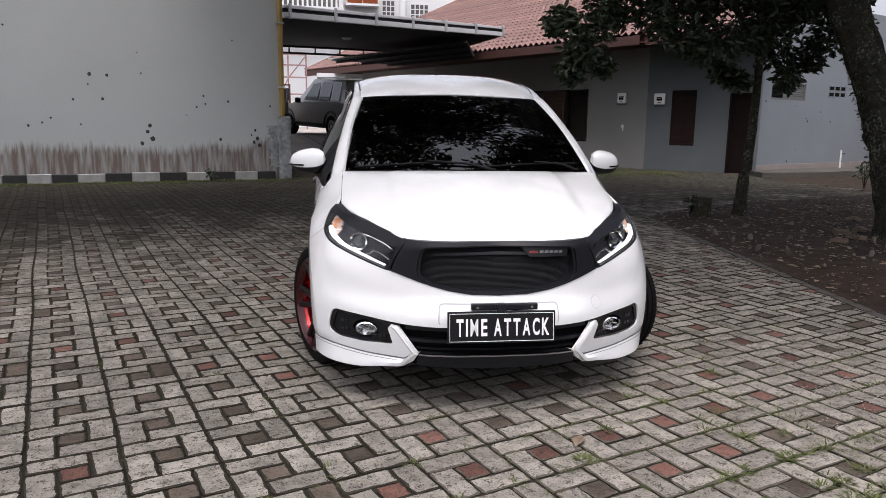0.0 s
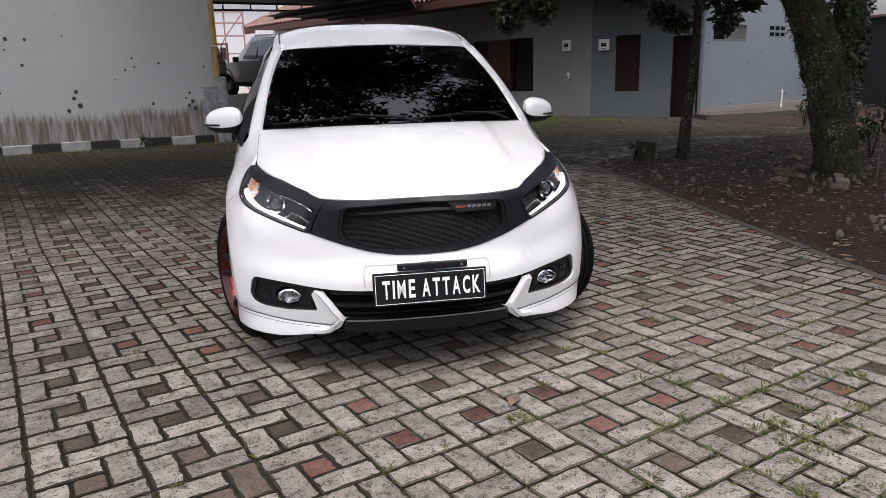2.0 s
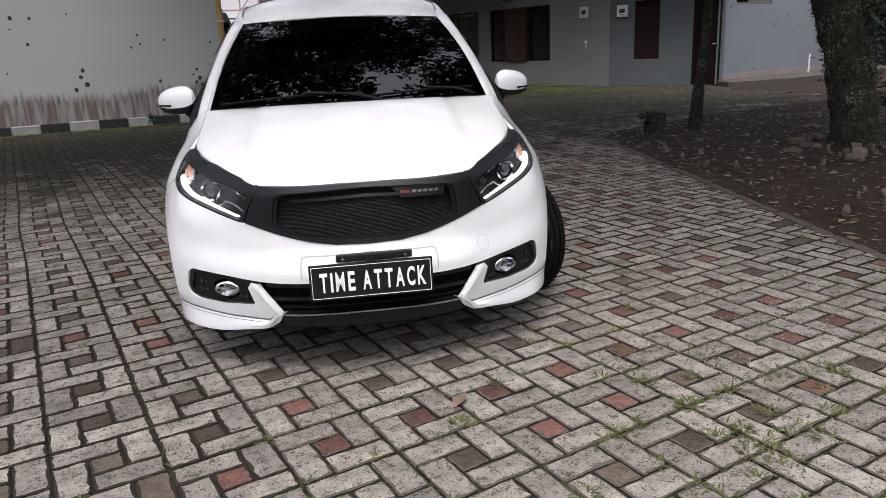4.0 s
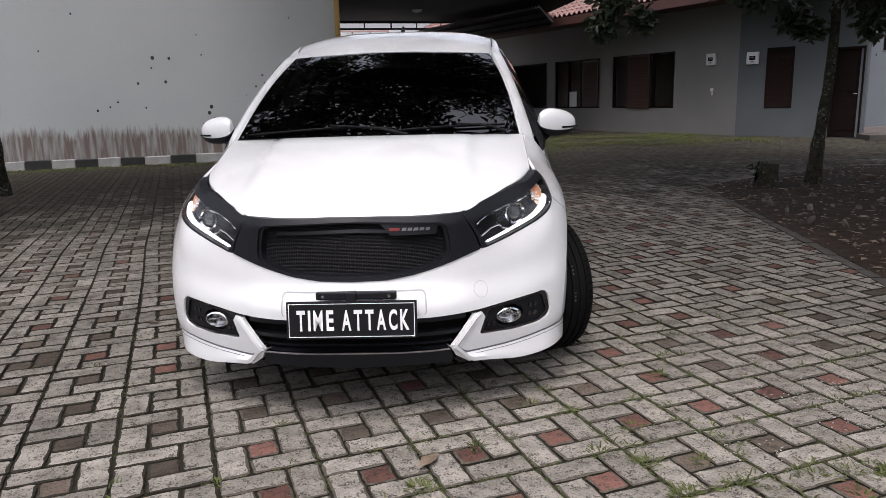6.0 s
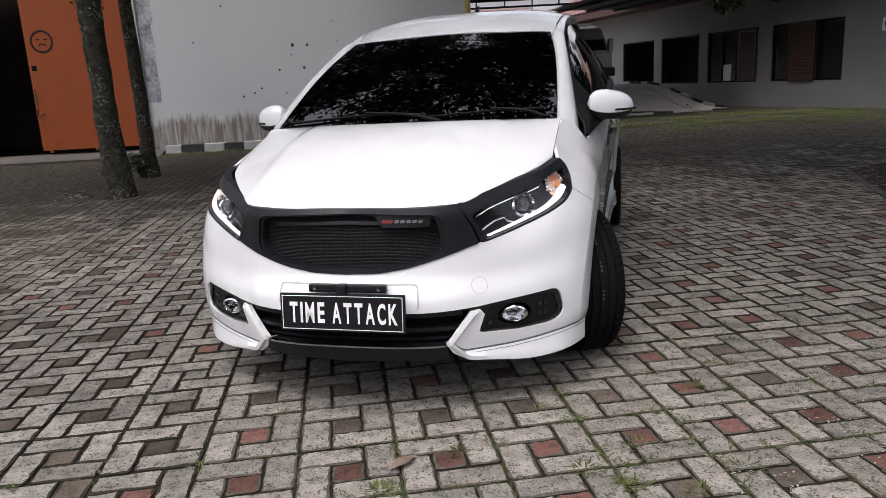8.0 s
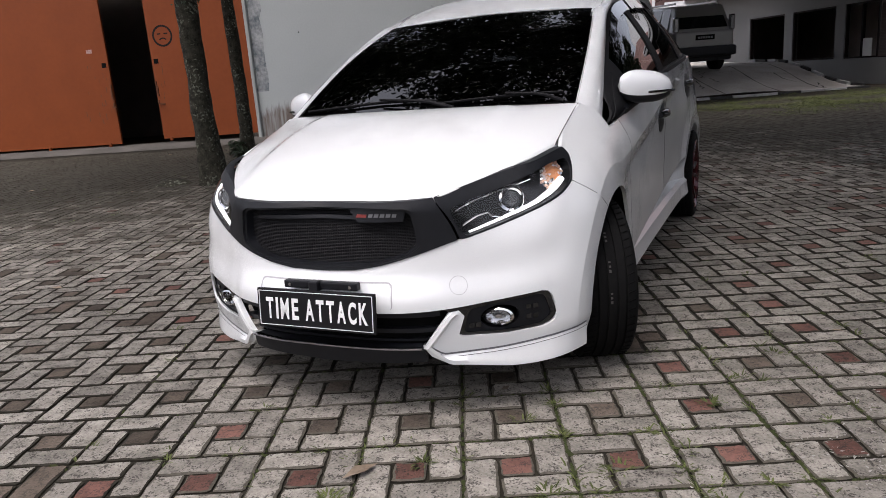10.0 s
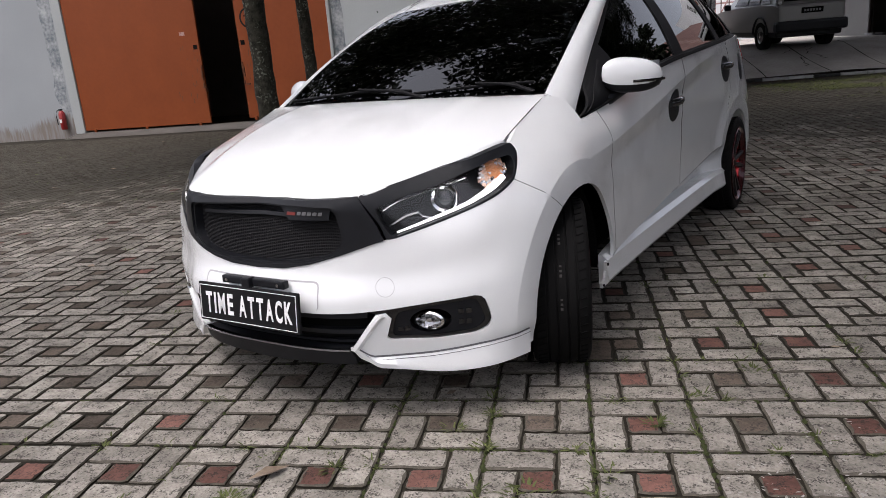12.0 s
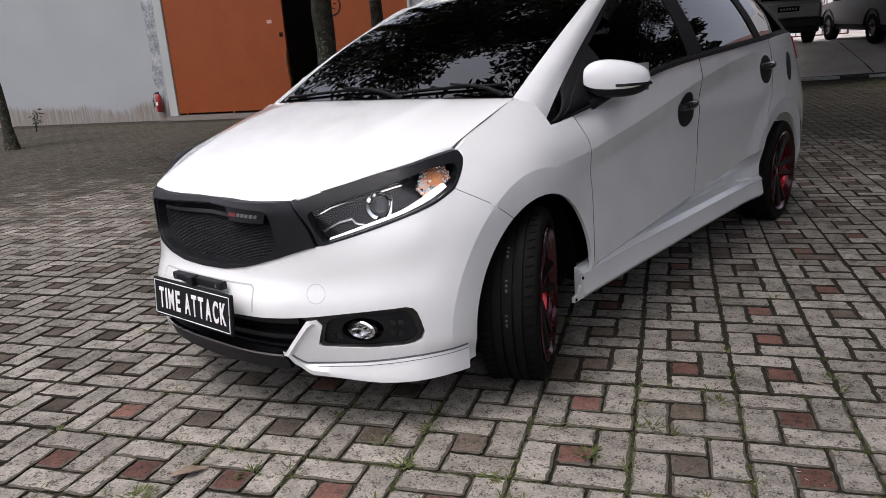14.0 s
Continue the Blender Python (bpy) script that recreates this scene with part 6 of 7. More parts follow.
# the show plate
PM = pose(0, .012, .406, -6, 0, 0)
pl = boxed("show_plate", (-.226, -.006, -.066, .226, .006, .066), M_MATTE, car_t, 0.003, label="black show plate with white block lettering")
pl.matrix_local = PM
for q in ((-.218, .218, .0565, .0585), (-.218, .218, -.0585, -.0565), (-.218, -.216, -.0565, .0565), (.216, .218, -.0565, .0565)):
    boxed("plate_border", (q[0], -.008, q[2], q[1], -.0055, q[3]), M_WHITE, pl)
# block letters, each set to its own width
x_pen = -.1895
for ch, wide in (("T", .029), ("I", .0085), ("M", .0345), ("E", .0255), (" ", .0075), ("A", .032), ("T", .029), ("T", .029), ("A", .032), ("C", .029), ("K", .031)):
    if ch != " ":
        fc = bpy.data.curves.new("lettering", "FONT")
        fc.body, fc.size, fc.extrude, fc.offset = ch, .092, .0008, .0006 if ch == "M" else .0024
        tmp = new("lettering_curve", fc)
        bpy.context.view_layer.update()
        me = bpy.data.meshes.new_from_object(tmp.evaluated_get(bpy.context.evaluated_depsgraph_get()))
        bpy.data.objects.remove(tmp)
        xs, ys = [v.co.x for v in me.vertices], [v.co.y for v in me.vertices]
        kx, ky = wide * (.93 if ch == "M" else 1) / (max(xs) - min(xs)), .072 / (max(ys) - min(ys))
        x0, y0 = min(xs), (max(ys) + min(ys)) / 2
        for v in me.vertices:
            v.co = (x_pen + (v.co.x - x0) * kx, -.0075 - v.co.z, (v.co.y - y0) * ky)
        me.materials.append(M_WHITE)
        letter = new("plate_letter", me)
        letter.parent = pl
    x_pen += wide + .0102

hold = boxed("plate_holder", (-.125, .030, .472, .155, .055, .498), M_BLACK, car_t, 0.004, label="black plate holder bar")
for x in (-.1, .13):
    part("screw", lathe([(-.004, .0), (-.004, .006), (.004, .006)], 8, "y"), M_DULLCHROME, hold).matrix_local = pose(x, .030, .485)
boxed("clip", (-.018, .012, .468, .018, .045, .502), M_BLACK, hold, 0.004)

# wheels: black barrel, tyre with grooves, red lip, spokes
def wheel(x, y, turn, out, label):
    """A wheel; out: +1 if its face looks to +x."""
    m = pose(x, y, HUB_Z, 0, 0, turn) @ Matrix.Diagonal((out, 1, 1, 1))
    w = part("wheel", lathe([(-.095, .228), (-.09, .236), (-.08, .224), (.02, .212), (.075, .226), (.09, .238)], 48), M_RED, car_t, label, smooth=True)
    w.matrix_local = m
    R, hw = .305, .104
    prof = [(-.088, .230), (-.094, .242), (-.101, .262), (-.101, .284), (-.094, .297), (-.082, R - .002)]
    for a, b in ((-.052, -.043), (-.018, -.009), (.018, .027), (.050, .059)):
        prof += [(a, R), (a + .001, R - .007), (b - .001, R - .007), (b, R)]
    prof += [(.082, R - .002), (.094, .297), (.101, .284), (.101, .262), (.094, .242), (.088, .230)]
    part("tyre", lathe(prof, 72), M_RUBBER, w, "black low-profile tyre", smooth=True)
    bm = bmesh.new()
    for k in range(60):
        a = 2 * math.pi * k / 60
        for x0, x1 in ((-.090, -.056), (.063, .090)):
            box(bm, x0, -.0022, -.003, x1, .0022, .0008, m=Matrix.Rotation(a, 4, "X") @ Matrix.Translation((0, 0, R)) @ Matrix.Rotation(.35, 4, "Z"))
    tagged(part("tread_cut", bm, M_SEAM, w), kind="stuff")
    for k in range(9):
        bar = boxed("tread_mark", (-.003, -.003 - .002 * (k % 3), R - .0002, .005, .003, R + .0006), M_TREADMARK, w)
        bar.matrix_local = Matrix.Rotation(.75 + .05 * k + .22 * (k // 3), 4, "X")
    part("rim_lip", lathe([(.076, .213), (.086, .217), (.096, .231), (.105, .237), (.101, .242), (.086, .238)], 64), M_LIP, w, "dark red rim lip", smooth=True)
    part("hub", lathe([(.045, .05), (.060, .045), (.064, .03), (.064, 0)], 24), M_RIM, w, smooth=True)
    part("hub_cap", lathe([(.066, .026), (.070, .022), (.070, 0)], 20), M_RED, w, "red centre cap", smooth=True)
    part("brake_disc", lathe([(-.01, .06), (-.01, .135), (.0, .135), (.0, .06)], 36), M_DULLCHROME, w, smooth=True)
    for k in range(10):
        a = 2 * math.pi * k / 10 + (.10 if k % 2 else -.10)
        sp = part("spoke", tube(bmesh.new(), [(.055, 0, .035), (.066, 0, .10), (.080, 0, .222)], [.019, .016, .017], 6), M_RIM, w, smooth=True)
        sp.matrix_local = Matrix.Rotation(a, 4, "X")
    for k in range(5):
        a = 2 * math.pi * k / 5 + .31
        nut = part("wheel_nut", tube(bmesh.new(), [(.058, .0, .036), (.074, .0, .036)], .007, 6), M_RED, w)
        nut.matrix_local = Matrix.Rotation(a, 4, "X")
    return w


STEER = 24.5
wheel(.728, FRONT_AXLE, STEER, 1, "steered front wheel, black with a red barrel")
wheel(-.728, FRONT_AXLE, STEER, -1, "steered front wheel, black with a red barrel")
wheel(.805, REAR_AXLE + .01, 0, 1, "rear wheel, black with a red barrel")
wheel(-.805, REAR_AXLE + .01, 0, -1, "rear wheel, black with a red barrel")

# wheel wells, dark boxes added inside the body to block light, and cabin
for sg in (1, -1):
    for c in (FRONT_AXLE, REAR_AXLE):
        part("wheel_well", grid(lambda a, b: (sg * (.75 - .31 * b), c + .365 * math.cos(math.pi * (1.1 * a - .05)), HUB_Z + .365 * math.sin(math.pi * (1.1 * a - .05))), 24, 3), M_SEAM, car_t, smooth=True)
        part("wheel_well_side", grid(lambda a, b: (sg * .44, c + .37 * b * math.cos(math.pi * (1.1 * a - .05)), HUB_Z + .37 * b * math.sin(math.pi * (1.1 * a - .05))), 24, 1), M_SEAM, car_t)
boxed("under_blocker", (-.36, .30, .20, .36, 4.2, .40), M_SEAM, car_t, .02)
boxed("engine_bay_blocker", (-.42, .25, .40, .42, 1.15, .70), M_SEAM, car_t, .02)
boxed("cabin_blocker", (-.64, 1.27, .24, .64, 3.05, .40), M_SEAM, car_t, .02)
boxed("dashboard", (-.70, 1.20, .62, .70, 1.62, .96), M_CABIN, car_t, .05, label="dark dashboard")
boxed("cabin_rear", (-.60, 3.9, .5, .60, 4.15, 1.1), M_CABIN, car_t, .02)


def car_seat(x, y):
    s = boxed("seat", (x - .25, y, .45, x + .25, y + .5, .62), M_CABIN, car_t, .06, label="dark cloth seat")
    boxed("backrest", (-.24, -.08, 0, .24, .08, .62), M_CABIN, s, .06, m=pose(x, y + .56, .58, 14))
    boxed("headrest", (-.14, -.05, 0, .14, .05, .17), M_CABIN, s, .04, m=pose(x, y + .73, 1.22, 8))


for x in (-.36, .36):
    car_seat(x, 1.75)
    car_seat(x, 2.65)
sw = part("steering_wheel", lathe([(.0, .17), (.012, .182), (.0, .194), (-.012, .182)], 30, "y", True), M_CABIN, car_t, smooth=True)
sw.matrix_local = pose(-.36, 1.66, .90, -25)


# ---- other parked cars ----
def parked_car(m, label, paint):
    """A tall parked car, its tail towards local -y."""
    c = thing("parked_car", label, "car", m, "cars under the carport")
    L, W = 4.5, .88
    zs = hermite([0, .25, 1.2, 3.0, 3.4, 4.3, 4.5], [.98, 1.05, 1.06, 1.02, .98, .86, .72])

    def body(a, b):
        y = L * b
        end = min(1, (y + .02) / .25) ** .4 * min(1, (L - y + .02) / .35) ** .45
        t = 2 * a - 1
        w = W * (0.86 + .14 * end)
        x, z = (t * 2 * w, zs(y)) if abs(t) < .5 else (math.copysign(w, t) * (1 - .05 * (1 - (1 - abs(t)) / .5) ** 2), zs(y) - (abs(t) - .5) * 2 * (zs(y) - .42))
        if abs(t) < .5:
            x = t * 2 * w
        return (x, y, z)
    part("body", grid(body, 24, 30), paint, c, smooth=True)
    boxed("lower_body", (-.80, .06, .28, .80, L - .08, .50), M_BLACK, c, .05)
    boxed("tail_panel", (-.80, -.02, .62, .80, .10, 1.05), paint, c, .06)
    boxed("rear_bumper", (-.86, -.10, .40, .86, .16, .66), M_BLACK, c, .06, label="dark rear bumper")
    cab = bmesh.new()
    q = [cab.verts.new(p) for p in ((-.80, .06, 1.03), (.80, .06, 1.03), (.82, 3.2, 1.03), (-.82, 3.2, 1.03), (-.64, .32, 1.70), (.64, .32, 1.70), (.64, 2.3, 1.74), (-.64, 2.3, 1.74))]
    for f in ((0, 1, 5, 4), (1, 2, 6, 5), (2, 3, 7, 6), (3, 0, 4, 7), (4, 5, 6, 7)):
        cab.faces.new([q[k] for k in f])
    bmesh.ops.bevel(cab, geom=list(cab.edges), offset=.06, segments=3, profile=.5, affect="EDGES")
    part("cabin", cab, paint, c, smooth=True)
    boxed("roof_rail", (-.60, .5, 1.74, -.56, 2.2, 1.79), M_DULLCHROME, c, .01)
    boxed("roof_rail", (.56, .5, 1.74, .60, 2.2, 1.79), M_DULLCHROME, c, .01)
    part("rear_window", grid(lambda a, b: ((2 * a - 1) * (.66 - .10 * b), .075 + .235 * b - .004, 1.12 + .50 * b), 2, 2), M_GLOSSBLACK, c)
    for sg in (1, -1):
        for y0, y1 in ((.45, .98), (1.06, 1.72), (1.80, 2.62)):
            part("side_window", grid(lambda a, b: (sg * (.826 - .165 * b), y0 + (y1 - y0) * a + (0 if y1 < 2 else -.40 * b * a) + .10 * b * (y0 < .5) * (1 - a), 1.10 + .54 * b), 2, 2), M_GLOSSBLACK, c)
        boxed("tail_lamp", (sg * .70, -.01, 1.04, sg * .83, .14, 1.42), M_DULLCHROME, c, .03)
        mm = boxed("door_mirror", (sg * .86, 2.75, 1.0, sg * 1.04, 2.87, 1.16), M_BLACK, c, .04)
        for y in (.85, 3.6):
            t = part("wheel", lathe([(-.10, .20), (-.11, .30), (-.09, .35), (.09, .35), (.11, .30), (.10, .20)], 30), M_RUBBER, c, smooth=True)
            t.matrix_local = pose(sg * .76, y, .35)
            r = part("rim", lathe([(.09, .21), (.07, .18), (.085, .05), (.09, 0)], 20), M_DULLCHROME, t, smooth=True)
            r.matrix_local = Matrix.Diagonal((sg, 1, 1, 1))
            part("arch_trim", tube(bmesh.new(), [(sg * .87, y + .41 * math.cos(radians(a)), .38 + .41 * math.sin(radians(a))) for a in range(0, 181, 20)], .03, 6), M_BLACK, c)
    boxed("plate_panel", (-.26, -.035, .82, .26, -.015, .95), M_SEAM, c, .005)
    for k in range(6):
        boxed("plate_bar", (-.20 + .07 * k, -.04, .86, -.155 + .07 * k, -.034, .91), M_BADGE_GREY, c)
    return c


def on_ramp(x, y, turn):
    tilt = math.degrees(math.atan2(ramp_z(y + 3.6) - ramp_z(y + .85), 2.75))
    return Matrix.Translation((x, y, ramp_z(y + .85) - .85 * math.sin(radians(tilt)))) @ pose(0, 0, 0, 0, 0, turn) @ pose(0, 0, 0, tilt, 0, 0) @ Matrix.Diagonal((1.08, 1.08, 1.08, 1))


parked_car(on_ramp(7.5, 21.7, 14), "silver off-road car parked on the ramp", M_SILVER)
parked_car(on_ramp(4.5, 23.6, 12), "grey family car parked further under the carport", M_GREYCAR)


# ---- planting bed, trees and leaves ----
BED = [(6.78, 7.62), (5.72, 4.97), (4.82, 2.77), (3.92, .37), (2.92, -2.6), (13.5, -2.6), (13.5, 8.6), (9.5, 8.3)]


def in_bed(x, y):
    return inside((x, y), BED)


def bed_top(x, y, i):
    # the soil thins out to nothing over the pavers at its edge
    d = min((x - x0) * .925 - (y - y0) * .38 for (x0, y0) in BED[:5])
    k = smoothstep(.0, .5, d)
    return Vector((x, y, .006 + k * (.03 + .03 * noise.noise((x * .9, y * .9, 0)) + .025 * noise.noise((x * 4, y * 4, 3))) - i * 3))


tagged(part("planting_bed", sheet(BED, bed_top, .22, .02), M_SOIL, None, smooth=True), "bare dark soil bed strewn with leaves and rubble", "soil", kind="structure")


def rock(bm, x, y, z, r, rr):
    res = bmesh.ops.create_icosphere(bm, subdivisions=1, radius=r, matrix=Matrix.Translation((x, y, z)) @ pose(0, 0, 0, rr.uniform(0, 90), rr.uniform(0, 90), rr.uniform(0, 360)) @ Matrix.Diagonal((1.3, .9, .6, 1)))
    for v in res["verts"]:
        v.co += Vector((rr.uniform(-.2, .2), rr.uniform(-.2, .2), rr.uniform(-.2, .2))) * r


rr = random.Random(21)
bm = bmesh.new()
for k in range(560):
    x, y = rr.uniform(4.6, 11), rr.uniform(-1, 8.2)
    if in_bed(x, y) and in_bed(x - .15, y):
        rock(bm, x, y, .045, rr.choice((.010, .012, .015, .02, .026, .036)), rr)
for k in range(26):
    rock(bm, 7.9 + rr.gauss(0, .65), 4.6 + rr.gauss(0, .5), .05, rr.uniform(.025, .075), rr)
tagged(part("rubble", bm, M_STONE, None), "broken stones and rubble lying on the soil", "stones", kind="stuff")


def flat_leaf(rr, x, y, z, size):
    a = rr.uniform(0, 6.28)
    c, s = math.cos(a) * size, math.sin(a) * size
    t = rr.uniform(-.15, .3) * size
    return [(x - c, y - s, z), (x - s * .45, y + c * .45, z + t), (x + c, y + s, z + .2 * t), (x + s * .45, y - c * .45, z + abs(t) * .6)]


verts, faces = [], []
for k in range(11000):
    x, y = rr.uniform(4, 12.5), rr.uniform(-2, 8.2)
    if k > 10840:
        x, y = rr.uniform(-9, 8), rr.uniform(.5, 14)
    if in_bed(x, y) or k > 10840:
        verts += flat_leaf(rr, x, y, bed_top(x, y, 0).z + .006 if in_bed(x, y) else .008, rr.choice((.007, .009, .012, .016, .022, .03, .045)))
        faces.append(tuple(range(len(verts) - 4, len(verts))))
fallen = pydata("fallen_leaves", verts, faces, M_LITTER)
tagged(fallen, "dry brown fallen leaves on soil and paving", "leaves", kind="stuff")
leaf1 = pydata("fallen_leaf", *(lambda v: (v, [(0, 1, 2, 3)]))(flat_leaf(random.Random(5), 1.85, 2.03, .010, .062)), M_LITTER)
tagged(leaf1, "single large dry leaf on the paving", "leaf")


def leaves(rr, centres, n, spread, size, droop=.4):
    """Many small pointed leaves round the given centres."""
    vs, fs = [], []
    for k in range(n):
        cx, cy, cz, r = rr.choice(centres)
        while True:
            p = Vector((rr.uniform(-1, 1), rr.uniform(-1, 1), rr.uniform(-1, 1)))
            if p.length < 1:
                break
        p = Vector((cx, cy, cz)) + p * r * spread
        d = Vector((rr.gauss(0, 1), rr.gauss(0, 1), rr.gauss(-droop, .6))).normalized()
        w = d.cross(Vector((rr.gauss(0, 1), rr.gauss(0, 1), rr.gauss(0, 1)))).normalized()
        L = size * rr.uniform(.6, 1.25)
        up = d.cross(w) * L * .10
        i = len(vs)
        vs += [tuple(p), tuple(p + d * L * .30 + w * L * .20 + up), tuple(p + d * L * .68 + w * L * .17 + up * .6), tuple(p + d * L), tuple(p + d * L * .68 - w * L * .17 + up * .6), tuple(p + d * L * .30 - w * L * .20 + up)]
        fs += [(i, i + 1, i + 2, i + 3), (i, i + 3, i + 4, i + 5)]
    return vs, fs


def tree(name, label, base, path, radii, limbs, clumps, n, size, seed, ivy=0, roots=0, ivy_from=.45):
    """A tapered, bent trunk with limbs, bark ridges and a crown of leaf clumps; places are from the base."""
    rr = random.Random(seed)
    t = thing(name, label, "tree", Matrix.Translation((*base, 0)))

    def bark(bm, pts, rad, nn):
        fine, fr = [], []
        for i in range(len(pts) - 1):
            for k in range(6):
                q = k / 6
                fine.append(Vector(pts[i]).lerp(Vector(pts[i + 1]), q)), fr.append(rad[i] + (rad[i + 1] - rad[i]) * q)
        fine.append(Vector(pts[-1])), fr.append(rad[-1])
        i0 = len(bm.verts)
        tube(bm, fine, fr, nn)
        bm.verts.ensure_lookup_table()
        for v in list(bm.verts)[i0:]:
            k = noise.noise(v.co * 5 + Vector((seed, 0, 0))) * .18 + noise.noise(v.co * 17) * .10
            c = min(fine, key=lambda p: (p - v.co).length_squared)
            v.co += (v.co - c) * k
    bm = bmesh.new()
    bark(bm, path, radii, 16)
    for k in range(roots):
        a = 2 * math.pi * k / roots + .4
        tube(bm, [(0, 0, .22), (math.cos(a) * radii[0] * 1.1, math.sin(a) * radii[0] * 1.1, .09), (math.cos(a) * radii[0] * 2.0, math.sin(a) * radii[0] * 2.0, -.02)], [radii[0] * .36, radii[0] * .24, radii[0] * .08], 8)
    part("trunk", bm, M_BARK, t, "mossy grey-brown trunk", smooth=True)
    for pts, rad in limbs:
        bm = bmesh.new()
        bark(bm, pts, rad, 9)
        part("limb", bm, M_BARK, t, smooth=True)
    vs, fs = leaves(rr, clumps, n, 1.0, size)
    if n:
        tagged(pydata("crown", vs, fs, M_LEAF, t), "dark green hanging leaves", kind="stuff")
    if ivy:
        vs, fs = [], []
        for k in range(ivy):
            on_limb = ivy > 2000 and k % 5 < 3
            way, wide = limbs[0] if on_limb else (path, radii)
            q = rr.random() ** .8 * (len(way) - 1)
            i = min(int(q), len(way) - 2)
            p = Vector(way[i]).lerp(Vector(way[i + 1]), q - i)
            r = wide[i] + (wide[i + 1] - wide[i]) * (q - i)
            if p.z < ivy_from and (ivy_from > 1 or rr.random() < .93):
                continue
            a = rr.uniform(0, 6.28)
            o = Vector((math.cos(a), math.sin(a), 0))
            p = p + o * r * rr.uniform(1.0, 1.4 if on_limb else 1.14)
            d = (o * .5 + Vector((rr.gauss(0, .5), rr.gauss(0, .5), rr.gauss(-.5, .6)))).normalized()
            w = d.cross(o + Vector((.1, .2, .3))).normalized()
            L = rr.uniform(.03, .065) * (1.5 if on_limb else 1)
            j = len(vs)
            vs += [tuple(p), tuple(p + d * L * .5 + w * L * .25), tuple(p + d * L), tuple(p + d * L * .5 - w * L * .25)]
            fs += [(j, j + 1, j + 2), (j, j + 2, j + 3)]
        tagged(pydata("ivy", vs, fs, M_IVY, t), "climbing ivy leaves on the trunk", kind="stuff")
    return t


def cloud(rr, n, x0, x1, y0, y1, z0, z1, r0, r1):
    return [(rr.uniform(x0, x1), rr.uniform(y0, y1), rr.uniform(z0, z1), rr.uniform(r0, r1)) for _ in range(n)]


c1 = random.Random(31)
tree("slender_tree", "slender tree with dark drooping leaves growing in the bed", (7.95, 7.12), [(0, 0, -.05), (.04, -.02, .6), (.09, -.04, 1.2), (.11, -.05, 1.9), (.08, .0, 2.9), (-.1, .1, 4.2)], [.105, .066, .055, .051, .043, .03],
     [([(.10, 0, 2.0), (.35, -.1, 2.5), (.8, -.3, 3.2)], [.05, .04, .02]), ([(.08, 0, 2.3), (-.5, 0, 2.9), (-1.6, -.1, 3.4)], [.05, .035, .02]), ([(0, .1, 2.9), (-1.2, .3, 3.6), (-2.8, .5, 3.9)], [.05, .035, .015])],
     [(-2.82, -0.2, 2.13, 0.21), (-2.35, 0.01, 1.93, 0.13), (-2.89, -0.11, 1.84, 0.15), (-2.48, 0.05, 2.38, 0.26), (-2.95, 0.07, 2.4, 0.2), (-1.64, -0.32, 2.31, 0.21), (-1.23, -0.36, 2.17, 0.19), (-0.28, 0.22, 1.96, 0.16), (-0.62, -0.19, 2.3, 0.26), (-0.16, -0.21, 2.42, 0.27), (0.86, 0.33, 2.27, 0.26), (0.64, -0.04, 1.88, 0.18), (1.31, 0.22, 2.2, 0.23), (1.35, -0.04, 2.42, 0.26), (-0.09, 0.08, 1.84, 0.14), (0.11, -0.26, 2.53, 0.31), (1.17, 0.07, 2.69, 0.34), (-0.65, 0.24, 2.61, 0.27), (-1.73, -0.0, 2.62, 0.24), (-2.11, 0.15, 2.65, 0.27)] + cloud(c1, 26, -3.0, 1.6, -.7, .9, 3.3, 4.6, .25, .5) + cloud(random.Random(63), 16, -2.4, .8, -.3, .4, 2.62, 3.3, .3, .45) + cloud(random.Random(65), 22, -2.0, .9, -.4, .5, 3.0, 4.2, .4, .6) + cloud(random.Random(64), 12, .5, 2.4, -.3, .5, 2.75, 3.5, .3, .45), 22500, .12, 41)
# its high south-west clumps are out of view, added to shade the paving
tree("ivy_tree", "thick forked tree trunk overgrown with ivy", (8.09, 4.95), [(0, 0, -.05), (.02, .05, .22), (.05, .11, .48), (.09, .23, 1.02), (.02, .37, 1.42), (-.06, .58, 1.97), (-.3, .9, 3.0), (-.5, 1.2, 4.2), (-.6, 1.3, 6.2)], [.275, .235, .225, .25, .225, .205, .19, .15, .08],
     [([(.12, .19, .9), (.26, .24, 1.38), (.43, .31, 1.95), (.72, .4, 3.0), (1.0, .4, 4.5)], [.16, .165, .155, .13, .08]), ([(-.5, 1.2, 4.2), (-2.2, .6, 5.2), (-4.4, -.1, 5.9)], [.12, .08, .03]), ([(-.55, 1.25, 5.4), (-2.4, 1.7, 6.2), (-4.0, 2.6, 6.8)], [.09, .06, .02])],
     cloud(c1, 72, -3.0, 4.6, -2.6, 3.6, 4.5, 7.4, .7, 1.1) + cloud(c1, 12, -5.6, -3.4, 1.6, 4.4, 5.2, 7.0, .6, .9) + cloud(random.Random(67), 15, -5.5, -.5, -5.5, -.8, 4.8, 7.0, .7, 1.1) + [(.95, .4, 3.25, .45), (1.3, .5, 3.4, .5), (.75, .3, 2.95, .3), (1.6, .6, 3.2, .45)] * 2, 46000, .20, 42, 5200, ivy_from=.75)
